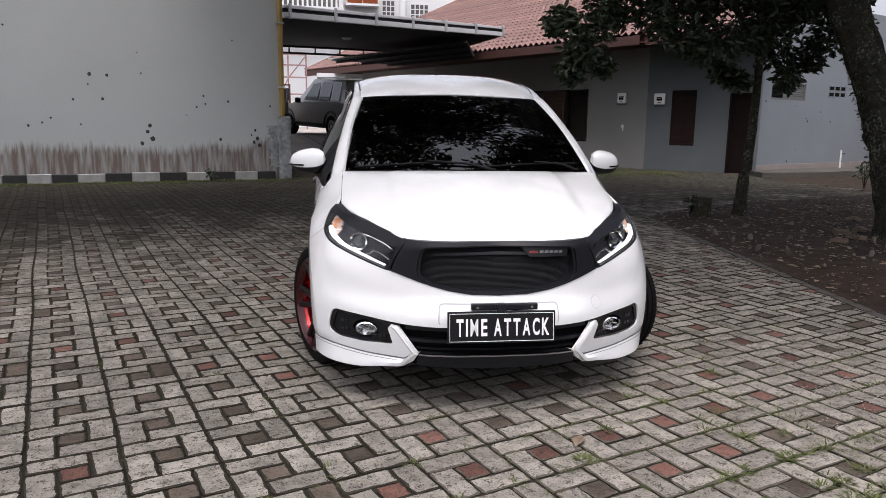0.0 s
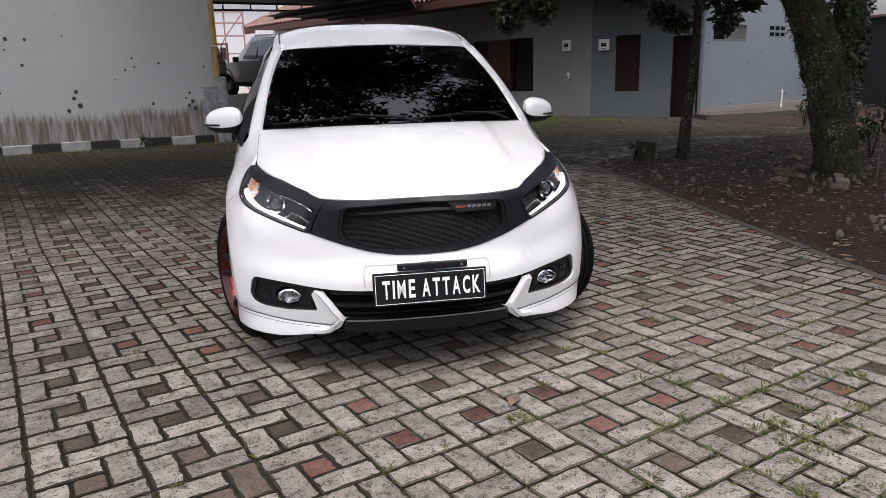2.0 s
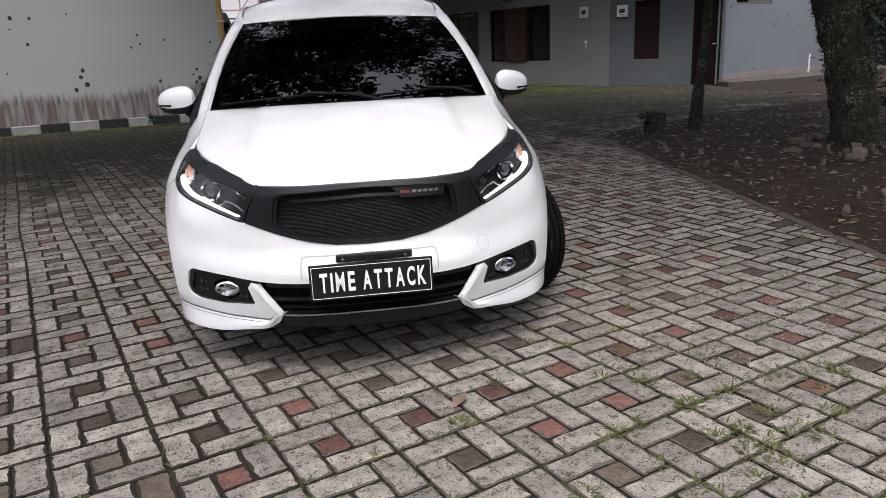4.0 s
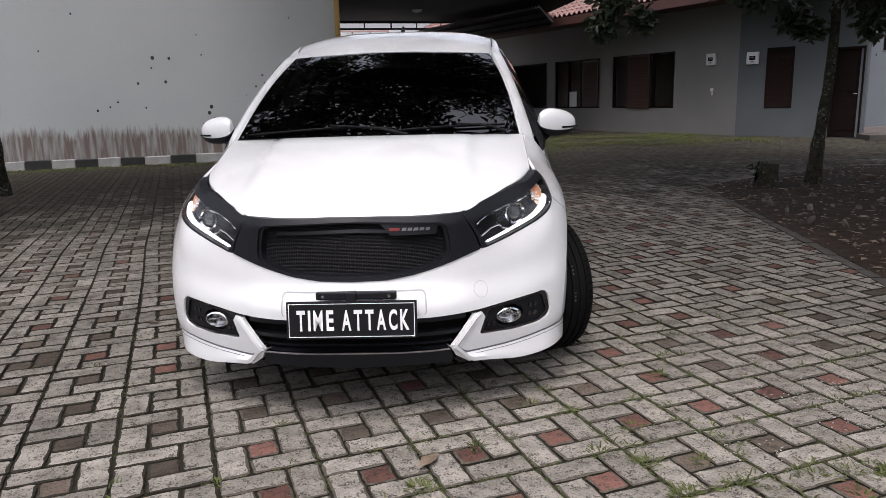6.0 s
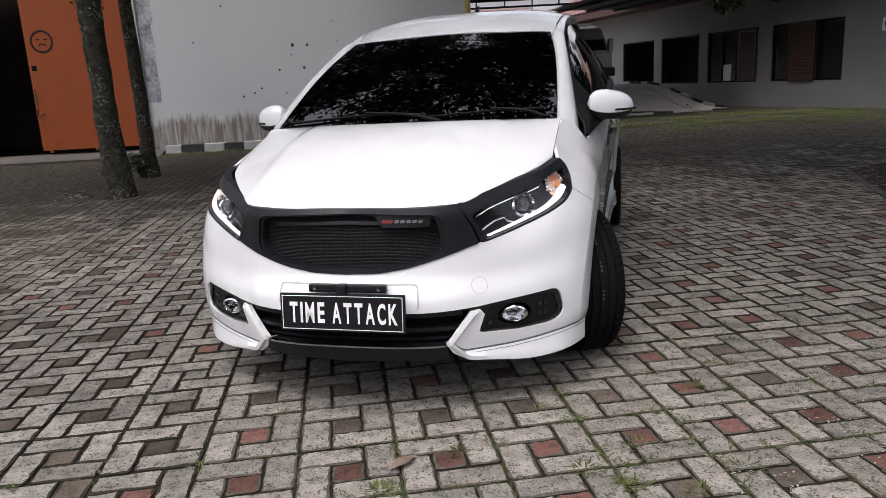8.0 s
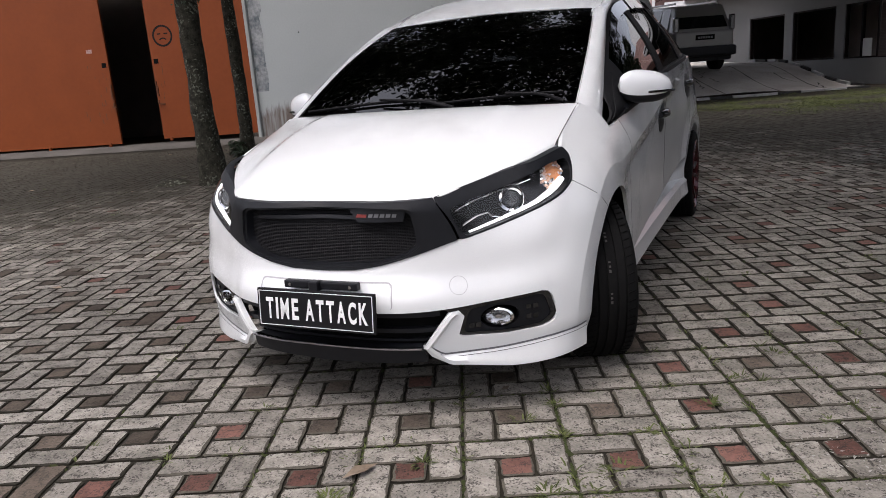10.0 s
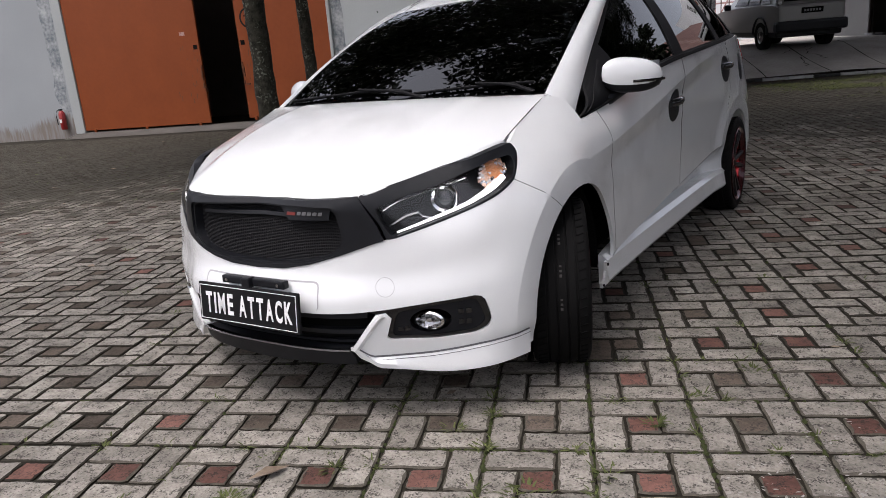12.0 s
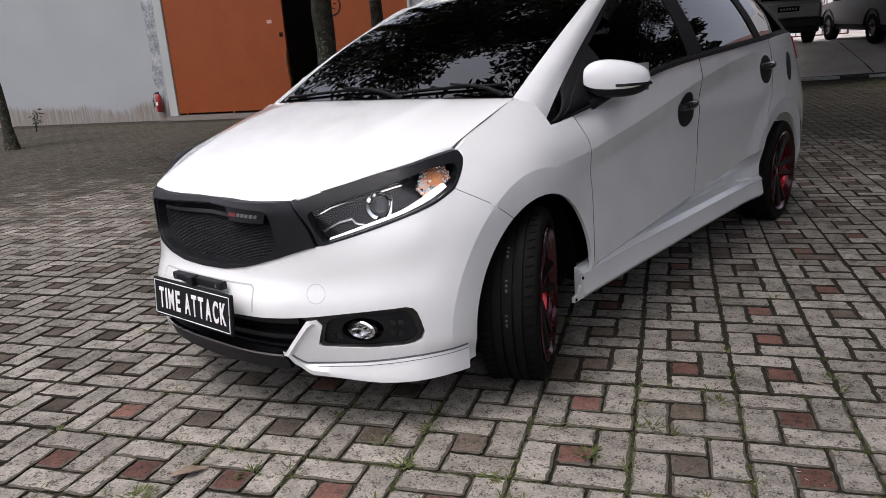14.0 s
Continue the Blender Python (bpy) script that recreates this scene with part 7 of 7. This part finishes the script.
tree("yard_tree", "straight yard tree with a lichen-spotted mossy trunk", (-1.52, 8.8), [(0, 0, -.05), (-.02, 0, .5), (-.03, .02, 1.3), (-.05, .04, 2.2), (-.06, .05, 3.2), (-.1, .1, 5.0)], [.20, .138, .127, .130, .125, .10],
     [([(-.2, .1, 3.6), (.8, -.4, 4.8), (2.2, -1.2, 5.6)], [.07, .05, .02]), ([(-.2, .1, 4.2), (-1.0, .3, 5.2), (-2.0, .4, 5.9)], [.06, .04, .02])],
     cloud(c1, 36, -4.0, 3.4, -2.4, 2.6, 4.6, 7.0, .6, 1.0), 15000, .18, 43, 1500, ivy_from=2.15)
tree("yard_tree", "dark slim yard tree standing before the wall", (-1.89, 11.0), [(0, 0, -.05), (.0, 0, .5), (-.01, .02, 1.4), (-.04, .03, 2.6), (-.12, .05, 4.2), (-.1, .1, 5.5)], [.14, .10, .095, .09, .085, .06],
     [([(-.3, 0, 4.2), (.6, -.3, 5.2), (1.5, -.6, 5.9)], [.05, .04, .02])], cloud(c1, 24, -5.0, 3.4, -1.8, 1.6, 4.8, 6.8, .6, 1.0), 9000, .16, 44)
tree("young_tree", "young tree with hanging leaves near the side wall", (-9.02, 9.9), [(0, 0, -.05), (-.04, 0, .5), (-.09, 0, 1.2), (-.14, .05, 2.2), (-.18, .1, 3.6)], [.13, .09, .08, .07, .05],
     [([(-.25, 0, 2.2), (.1, -.1, 2.6), (.4, -.1, 2.5)], [.03, .02, .01])], cloud(c1, 10, -1.1, -.15, -.5, .5, 2.3, 3.6, .2, .42), 1500, .14, 45)
# the big tree behind the yard's entrance whose boughs reach over the car
tree("shade_tree", "large shade tree whose leafy boughs reach over the yard", (-3.6, -3.4), [(0, 0, -.05), (.05, .05, 1.5), (.2, .2, 3.2), (.5, .6, 5.0), (.9, 1.1, 7.0)], [.42, .33, .30, .26, .16],
     [([(.3, .3, 3.8), (1.8, 2.2, 5.4), (3.6, 4.8, 6.4), (5.2, 7.2, 7.0)], [.18, .13, .08, .03]), ([(.5, .6, 5.0), (2.6, 1.8, 6.6), (5.2, 3.2, 7.4), (7.4, 4.4, 7.8)], [.16, .11, .07, .03]), ([(.4, .5, 4.6), (.8, 3.2, 6.2), (1.2, 6.2, 7.2), (1.4, 8.4, 7.6)], [.15, .11, .06, .03]), ([(.7, .9, 6.2), (3.2, 4.6, 8.2), (4.8, 7.6, 9.0)], [.12, .08, .03]), ([(3.6, 4.8, 6.4), (6.2, 9.0, 7.2), (8.8, 13.6, 7.6)], [.08, .06, .02])],
     cloud(c1, 105, 1.0, 11.0, 3.2, 14.0, 5.7, 8.6, .4, .9) + cloud(random.Random(66), 72, 4.0, 13.5, 9.5, 17.5, 6.0, 8.6, .45, .95), 68000, .18, 46)
# out-of-view crown, added to hold low light off the car's side
tree("blocker_tree", "unseen leafy tree added to darken the car's side", (10.2, -.6), [(0, 0, -.05), (.03, .05, .8), (.0, .1, 1.8), (-.1, .15, 2.8), (-.2, .2, 3.6)], [.20, .15, .12, .09, .05],
     [([(0, .1, 1.4), (-.9, .6, 2.3), (-1.7, 1.4, 3.0)], [.08, .05, .02]), ([(-.1, .1, 1.8), (.6, -1.6, 2.6), (.9, -3.4, 3.2)], [.07, .05, .02])],
     cloud(random.Random(61), 50, -2.0, 2.6, -5.0, 2.9, 1.1, 3.9, .6, 1.0), 17000, .19, 47)

# low plants
def shrub(x, y, h, n, seed, label):
    r = random.Random(seed)
    t = thing("shrub", label, "plant", Matrix.Translation((x, y, 0)))
    bm = bmesh.new()
    tips = []
    for k in range(4):
        a = r.uniform(0, 6.28)
        p = (math.cos(a) * h * .25, math.sin(a) * h * .25, h * r.uniform(.7, 1))
        tube(bm, [(0, 0, -.02), (p[0] * .4, p[1] * .4, p[2] * .5), p], [.012, .009, .004], 5)
        tips.append((*p, h * .22)), tips.append((p[0] * .6, p[1] * .6, p[2] * .65, h * .2))
    part("stem", bm, M_BARK, t)
    vs, fs = leaves(r, tips, n, 1.0, .10)
    tagged(pydata("foliage", vs, fs, M_IVY, t), "small green leaves", kind="stuff")


shrub(-12.6, 13.3, .48, 45, 51, "small dry shrub at the foot of the side wall")
shrub(7.35, 7.4, .36, 42, 52, "small leafy sapling at the edge of the bed")
shrub(-1.98, 10.86, .34, 120, 53, "low weed at the foot of a tree")
shrub(1.9, 15.15, .22, 30, 54, "small weed growing against the kerb")
shrub(10.0, 5.75, .7, 170, 56, "leafy shrub growing behind the thick tree")
sapling = thing("bare_sapling", "thin bare sapling stem in the soil bed", "plant", Matrix.Translation((8.3, 4.62, 0)))
part("stem", tube(bmesh.new(), [(0, 0, -.03), (.03, .02, .3), (.0, .03, .62)], [.012, .009, .005], 6), M_OLDBRICK, sapling, smooth=True)
part("twig", tube(bmesh.new(), [(.02, .02, .42), (-.06, .06, .5), (-.16, .1, .53)], [.007, .005, .003], 5), M_OLDBRICK, sapling, smooth=True)
for x, y, turn, lean, size in ((7.59, 4.55, 35, 4, (.36, .13, .04)), (8.95, 6.15, 70, 24, (.22, .11, .055)), (8.72, 7.05, 15, 8, (.20, .11, .06)), (7.2, 5.0, 120, 10, (.17, .10, .05)), (8.22, 5.48, 20, 16, (.24, .12, .05)), (7.62, 5.12, 80, 6, (.20, .11, .05)), (7.75, 5.4, -25, 12, (.18, .10, .05))):
    tagged(boxed("brick", (-size[0] / 2, -size[1] / 2, 0, size[0] / 2, size[1] / 2, size[2]), M_OLDBRICK, None, .008, pose(x, y, bed_top(x, y, 0).z - .012, lean, lean * .5, turn)), "old broken brick lying on the soil", "brick", group="bricks on the soil")
shrub(14.2, 9.8, .5, 60, 55, "low shrub before the terrace")
stump = thing("tree_stump", "cut grey tree stump beside the slender tree", "stump", Matrix.Translation((7.35, 7.15, 0)))
part("stump", tube(bmesh.new(), [(0, 0, -.03), (0, 0, .10), (.01, 0, .29)], [.13, .105, .10], 14), M_BARK, stump, smooth=True)
part("root_mound", lathe([(.0, .26), (.05, .20), (.09, .10), (.10, 0)], 16, "z"), M_BARK, None, smooth=True).matrix_world = pose(-2.15, 8.95, -.02)
tagged(bpy.data.objects["root_mound"], "small mound of earth beside the tree", "mound", kind="structure")

# ---- pavement: blocks of four pavers turned round a half paver ----
PITCH, TURN_P, OFF = .31495, radians(4.875), (-.0422, -.0231)
# half pavers near the car whose colour is known, by block
RED_BLOCKS = {(3, 11), (4, 6), (4, 10), (5, 6), (5, 7), (6, 6), (7, 5), (7, 6), (8, 5), (8, 6), (9, 6), (10, 6), (10, 7), (10, 8), (11, 5), (11, 6), (11, 9), (12, 7), (12, 8), (12, 9)}
DARK_BLOCKS = {(3, 7), (3, 8), (3, 9), (4, 7), (4, 8), (5, 8), (6, 5), (6, 7), (6, 8), (7, 7), (8, 4), (8, 7), (9, 5), (9, 7), (10, 5), (10, 9), (11, 7), (11, 8)}
CT, ST = math.cos(TURN_P), math.sin(TURN_P)
pav = part("pavement", sheet([(-16, -15.5), (3.0, -15.5), (3.1, -2.6), (4.1, .3), (5.0, 2.7), (5.9, 4.9), (6.9, 7.45), (9.5, 8.3), (13.5, 8.6), (14.2, 12), (15.1, 13.9), (13.8, 16.2), (12.2, 21), (3.6, 17.8), (3.6, 15.4), (-16, 15.4)], lambda x, y, i: Vector((x, y, -.008)), 1.5, 0), M_JOINT, None)
tagged(pav, "grey and red concrete pavers laid in pinwheels, with mossy joints", "pavement", kind="structure")
U, GAP = PITCH / 3, .0042
# cells of a block: (x0, y0, x1, y1) in thirds
CELLS = [(0, 2, 2, 3), (2, 1, 3, 3), (1, 0, 3, 1), (0, 0, 1, 2), (1, 1, 2, 2)]


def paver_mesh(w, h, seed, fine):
    """A worn paver with broken edges and a small chamfer; its sides are coloured as dark as the joints."""
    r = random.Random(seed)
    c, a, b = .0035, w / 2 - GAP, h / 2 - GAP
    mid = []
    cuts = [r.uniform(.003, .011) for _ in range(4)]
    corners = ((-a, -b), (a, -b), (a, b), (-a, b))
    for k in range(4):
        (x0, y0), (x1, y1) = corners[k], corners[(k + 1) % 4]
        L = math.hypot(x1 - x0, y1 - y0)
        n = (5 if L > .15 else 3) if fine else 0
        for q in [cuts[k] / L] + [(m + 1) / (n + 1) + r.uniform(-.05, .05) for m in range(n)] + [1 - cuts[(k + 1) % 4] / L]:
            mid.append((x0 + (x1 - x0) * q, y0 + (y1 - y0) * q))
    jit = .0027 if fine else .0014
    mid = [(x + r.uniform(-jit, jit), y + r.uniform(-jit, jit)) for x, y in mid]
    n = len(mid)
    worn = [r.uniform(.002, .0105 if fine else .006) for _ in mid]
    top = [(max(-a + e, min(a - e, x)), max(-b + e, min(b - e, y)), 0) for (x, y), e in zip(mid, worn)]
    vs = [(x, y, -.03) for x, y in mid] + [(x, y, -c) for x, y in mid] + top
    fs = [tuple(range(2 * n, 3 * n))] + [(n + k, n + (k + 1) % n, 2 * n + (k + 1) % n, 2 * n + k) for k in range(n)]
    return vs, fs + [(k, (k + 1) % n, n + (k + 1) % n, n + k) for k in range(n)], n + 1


NEAR = (1.25, 1.0, 4.05, 2.95)
rp = random.Random(77)
variants = {}
far = {"g": ([], [], []), "r": ([], [], []), "d": ([], [], [])}
near_list = []
EDGE = [(-16, -8), (3.2, -8), (3.1, -2.6), (4.1, .3), (5.0, 2.7), (5.9, 4.9), (6.9, 7.45), (9.5, 8.3), (13.5, 8.6), (14.2, 12), (14.9, 13.9), (13.7, 16.0), (12.6, 20.0), (11.8, 18.6), (3.9, 17.5), (3.7, 15.2), (-3, 15.2), (-3.1, 14.36), (-16, 14.36)]
count = 0
for i in range(-60, 62):
    for j in range(-34, 72):
        bx, by = (i * PITCH + OFF[0]), (j * PITCH + OFF[1])
        wx, wy = CT * bx - ST * by, ST * bx + CT * by
        if not inside((wx, wy), EDGE):
            continue
        near = NEAR[0] < wx < NEAR[2] and NEAR[1] < wy < NEAR[3]
        for k, (x0, y0, x1, y1) in enumerate(CELLS):
            cx, cy = bx + ((x0 + x1) / 2 - 1.5) * U, by + ((y0 + y1) / 2 - 1.5) * U
            px, py = CT * cx - ST * cy, ST * cx + CT * cy
            dz, tilt = rp.gauss(0, .0010), rp.gauss(0, .18)
            if not near:
                settle = smoothstep(0, 2.5, max(NEAR[0] - px, px - NEAR[2], NEAR[1] - py, py - NEAR[3]))
                sag = Vector((px * .55, py * .55, 3.1))
                px, py = px + settle * .03 * noise.noise(sag), py + settle * .03 * noise.noise(sag + Vector((7, 0, 0)))
                dz += settle * .007 * noise.noise(sag * 1.6)
            lean = rp.gauss(0, .18)
            if k == 4:
                h = rp.random()
                sort = "r" if h < (.38 if wx > .8 else .13) else "d" if h < .80 else "g"
                sort = "r" if (i, j) in RED_BLOCKS else "d" if (i, j) in DARK_BLOCKS else sort
            else:
                h = rp.random()
                sort = "d" if h < .03 and not near else "g"
            w, hh = (x1 - x0) * U, (y1 - y0) * U
            m = Matrix.Translation((px, py, dz)) @ pose(0, 0, 0, tilt, lean, 4.875 + rp.gauss(0, .5))
            if near:
                near_list.append((w > hh * 1.5, hh > w * 1.5, sort, m, w, hh))
            else:
                vs, fs, tops = paver_mesh(w, hh, rp.random(), -1 < wx < 5.5 and .3 < wy < 4.5)
                V, F, S = far[sort]
                S += [0] + [2] * (tops - 1) + [1] * (len(fs) - tops)
                b = len(V)
                V += [tuple(m @ Vector(v)) for v in vs]
                F += [tuple(q + b for q in f) for f in fs]
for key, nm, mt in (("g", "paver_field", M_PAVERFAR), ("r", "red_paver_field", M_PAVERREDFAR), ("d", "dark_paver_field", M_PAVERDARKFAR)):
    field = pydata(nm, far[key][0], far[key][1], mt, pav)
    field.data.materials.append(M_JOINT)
    field.data.materials.append(M_EDGEFAR)
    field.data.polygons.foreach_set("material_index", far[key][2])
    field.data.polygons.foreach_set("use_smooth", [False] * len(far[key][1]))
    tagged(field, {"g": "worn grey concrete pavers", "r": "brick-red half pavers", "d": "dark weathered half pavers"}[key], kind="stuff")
shared = {}
MATS = {"g": M_PAVER, "r": M_PAVERRED, "d": M_PAVERDARK}
for n, (wide, tall, sort, m, w, hh) in enumerate(near_list):
    key = (wide, tall, sort, n % 9)
    if key not in shared:
        me = bpy.data.meshes.new("paver")
        vs, fs, tops = paver_mesh(w, hh, n, True)
        me.from_pydata(vs, [], fs)
        me.materials.append(MATS[sort])
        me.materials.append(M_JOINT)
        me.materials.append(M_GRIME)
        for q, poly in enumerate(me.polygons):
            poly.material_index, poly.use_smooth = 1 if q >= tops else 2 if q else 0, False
        shared[key] = me
    ob = new("paver", shared[key])
    ob.parent = pav
    ob.matrix_world = m

# a flush edging course between pavers and soil
edge_mesh = bpy.data.meshes.new("edging_stone")
vs, fs, tops = paver_mesh(.21, .085, 5, True)
edge_mesh.from_pydata(vs, [], fs)
edge_mesh.materials.append(M_DARKCONCRETE)
edge_mesh.materials.append(M_JOINT)
for q, poly in enumerate(edge_mesh.polygons):
    poly.material_index, poly.use_smooth = 1 if q >= tops else 0, False
line = [(6.72, 7.55), (5.68, 4.97), (4.78, 2.77), (3.88, .37)]
for (x0, y0), (x1, y1) in zip(line, line[1:]):
    L = math.hypot(x1 - x0, y1 - y0)
    n = int(L / .21)
    for k in range(n):
        q = (k + .5) / n
        ob = new("edging_stone", edge_mesh)
        ob.parent = pav
        ob.matrix_world = pose(x0 + (x1 - x0) * q, y0 + (y1 - y0) * q, .006 + rp.gauss(0, .0015), rp.gauss(0, .6), rp.gauss(0, .6), math.degrees(math.atan2(y1 - y0, x1 - x0)) + rp.gauss(0, .8))

# grass and moss in the joints
def blades(rr, spots, lmin, lmax, wide=1.0):
    """Tufts (x, y, radius, number) of thin bent blades that spread outwards."""
    vs, fs = [], []
    for x, y, r, n in spots:
        for k in range(n):
            px, py = x + rr.gauss(0, r), y + rr.gauss(0, r)
            a, L = math.atan2(py - y, px - x) + rr.gauss(0, .7), rr.uniform(lmin, lmax)
            up, w = rr.uniform(.25, 1.0), rr.uniform(.0014, .0026) * wide
            dx, dy, sx, sy = math.cos(a) * L, math.sin(a) * L, -math.sin(a) * w, math.cos(a) * w
            i = len(vs)
            for q, z, t in ((0, 0, .7), (.35, .30 * up, 1), (.72, .45 * up, .8)):
                vs += [(px + dx * q - sx * t, py + dy * q - sy * t, z * L - .004), (px + dx * q + sx * t, py + dy * q + sy * t, z * L - .004)]
            vs.append((px + dx, py + dy, (.32 * up) * L))
            fs += [(i, i + 1, i + 3, i + 2), (i + 2, i + 3, i + 5, i + 4), (i + 4, i + 5, i + 6)]
    return vs, fs


rg = random.Random(88)
spots = []
def joint(x, y):
    """The nearest place on a long joint."""
    lx, ly = CT * x + ST * y - OFF[0], -ST * x + CT * y - OFF[1]
    if rg.random() < .5:
        lx = (round(lx / PITCH - .5) + .5) * PITCH
    else:
        ly = (round(ly / PITCH - .5) + .5) * PITCH
    lx, ly = lx + OFF[0], ly + OFF[1]
    return CT * lx - ST * ly, ST * lx + CT * ly
TUFTS = [(2.58, 2.02), (2.82, 1.85), (2.5, 1.62), (2.71, 1.53), (2.49, 1.82), (2.86, 1.55), (3.05, 1.58), (2.83, 1.33), (2.53, 1.4), (2.67, 1.44), (2.99, 1.46), (2.39, 1.91), (2.2, 1.59), (3.02, 1.98), (2.72, 1.62), (2.89, 1.66), (3.13, 1.51), (2.97, 1.76), (2.95, 2.45), (2.85, 2.15), (1.83, 2.12), (2.32, 2.23), (2.45, 2.25), (2.67, 2.17), (2.44, 2.46), (2.65, 2.15), (1.79, 1.91), (2.15, 2.23), (2.33, 2.35), (1.58, 2.01), (1.78, 1.9), (1.57, 2.25), (2.03, 2.09), (2.67, 2.15), (2.81, 2.15), (3.27, 2.66), (3.1, 2.65), (3.59, 2.63), (3.29, 2.86)]
SPRIGS = [(2.605, 2.053), (2.861, 1.863), (2.527, 1.629), (2.756, 1.549), (2.526, 1.828), (2.394, 1.923), (3.069, 1.575), (3.173, 1.552), (2.871, 1.353), (2.467, 1.306), (2.463, 1.213), (2.37, 1.203), (2.379, 1.062), (2.235, 1.09), (2.435, 1.002), (2.721, 1.239), (2.444, 1.414), (2.549, 1.42), (2.252, 1.608), (2.184, 1.395), (2.136, 1.196), (2.698, 1.447), (2.626, 1.334), (2.683, 1.772), (1.912, 1.377), (2.949, 1.595)]
for x, y in SPRIGS:
    spots.append((x, y, rg.uniform(.012, .024), rg.randint(26, 52)))
    jx, jy = joint(x, y)
    spots.append((jx, jy, .018, rg.randint(10, 20)))
for x, y in TUFTS[::2]:
    spots.append((x, y, rg.uniform(.008, .020), rg.randint(16, 40)))
    for q in range(2):
        jx, jy = joint(x + rg.gauss(0, .08), y + rg.gauss(0, .08))
        spots.append((jx, jy, .012, rg.randint(6, 16)))
for k in range(150):
    x, y = rg.gauss(3.3, .6), rg.gauss(1.75, .6)
    if k > 70:
        x, y = rg.uniform(.6, 5.2), rg.uniform(.7, 4.2)
    x, y = joint(x, y)
    spots.append((x, y, rg.uniform(.005, .014), rg.randint(5, 18)))
for k in range(420):
    x, y = joint(rg.uniform(-8, 7), rg.uniform(-1, 14))
    spots.append((x, y, rg.uniform(.01, .03), rg.randint(4, 12)))
vs, fs = blades(rg, spots, .012, .042, 1.25)
tagged(pydata("joint_grass", vs, fs, M_GRASS), "small grass tufts sprouting from the paving joints", "grass", kind="stuff")
# cushions of moss and bits of dry stalk in the joints
vs, fs = [], []
for k in range(2400):
    if k < 1850:
        x, y = rg.gauss(2.9, .9), rg.gauss(1.9, .7)
    else:
        x, y = rg.uniform(-9, 8), rg.uniform(.5, 14.6)
    x, y = joint(x, y)
    i, n, r = len(vs), 7, rg.uniform(.004, .012) * (.8 if k < 1850 else 1.6)
    vs.append((x, y, rg.uniform(.0, .004)))
    vs += [(x + r * rg.uniform(.6, 2.2) * math.cos(a), y + r * rg.uniform(.6, 2.2) * math.sin(a), -.006) for a in [2 * math.pi * q / n for q in range(n)]]
    fs += [(i, i + 1 + q, i + 1 + (q + 1) % n) for q in range(n)]
tagged(pydata("joint_moss", vs, fs, M_MOSS), "dull green moss cushions in the paving joints", "moss", kind="stuff")
# pale cement splashes dried on the pavers
vs, fs = [], []
for x, y in [(2.87, 1.76), (2.88, 1.72), (3.6, 2.1), (3.53, 1.98), (3.39, 1.88), (3.28, 1.93), (3.46, 2.05), (3.23, 2.17), (3.39, 1.82), (3.27, 2.07), (4.12, 2.64), (3.86, 2.6), (3.8, 2.17), (3.5, 2.03), (3.44, 1.87), (3.4, 1.79), (3.38, 2.13), (3.46, 2.43), (3.63, 2.05)]:
    for q in range(34):
        cx, cy, L, a = x + rg.gauss(0, .075), y + rg.gauss(0, .075), rg.uniform(.002, .011), rg.uniform(0, 6.28)
        i, n = len(vs), 9
        for m in range(n):
            b = 2 * math.pi * m / n
            ex, ey = L * math.cos(b) * rg.uniform(.5, 1), L * .38 * math.sin(b) * rg.uniform(.4, 1.1)
            vs.append((cx + ex * math.cos(a) - ey * math.sin(a), cy + ex * math.sin(a) + ey * math.cos(a), .0035))
        fs.append(tuple(range(i, i + n)))
tagged(pydata("cement_splash", vs, fs, M_SPLASH), "thin pale cement splashes dried on the pavers", "splash", kind="stuff")
spots = []
for k in range(1500):
    x, y = rg.uniform(5.2, 13.2), rg.gauss(17.2, 1.3)
    if rg.random() > smoothstep(6.0, 7.8, x + 1.2 * noise.noise((x * .6, y * .6, 2))) + .04 or x > 13.6 - .23 * (y - 16.3) or noise.noise((x * .7, y * .7, 9)) < -.12:
        continue
    spots.append((x, y, rg.uniform(.06, .22), rg.randint(5, 12)))
for k in range(3400):
    x, y = rg.uniform(5.6, 13.4), 13.2 + 4.6 * rg.random() ** .7
    if rg.random() > smoothstep(5.4, 7.6, x + 1.4 * noise.noise((x * .6, y * .6, 7))) + .06 or x > 13.6 - .23 * (y - 16.3) or noise.noise((x * .8, y * .8, 4)) < -.02 or rg.random() > smoothstep(12.6, 15.4, y + .5 * noise.noise((x, y, 0))):
        continue
    spots.append((x, y, rg.uniform(.05, .16), rg.randint(7, 15)))
for k in range(420):
    spots.append((rg.uniform(-3, 4.4), 15.2 - abs(rg.gauss(0, .3)), .06, rg.randint(8, 18)))
vs, fs = blades(rg, spots, .04, .10, 2.2)
tagged(pydata("grass_strip", vs, fs, M_GRASS), "patchy low grass growing over the paving by the house", "grass", kind="stuff")
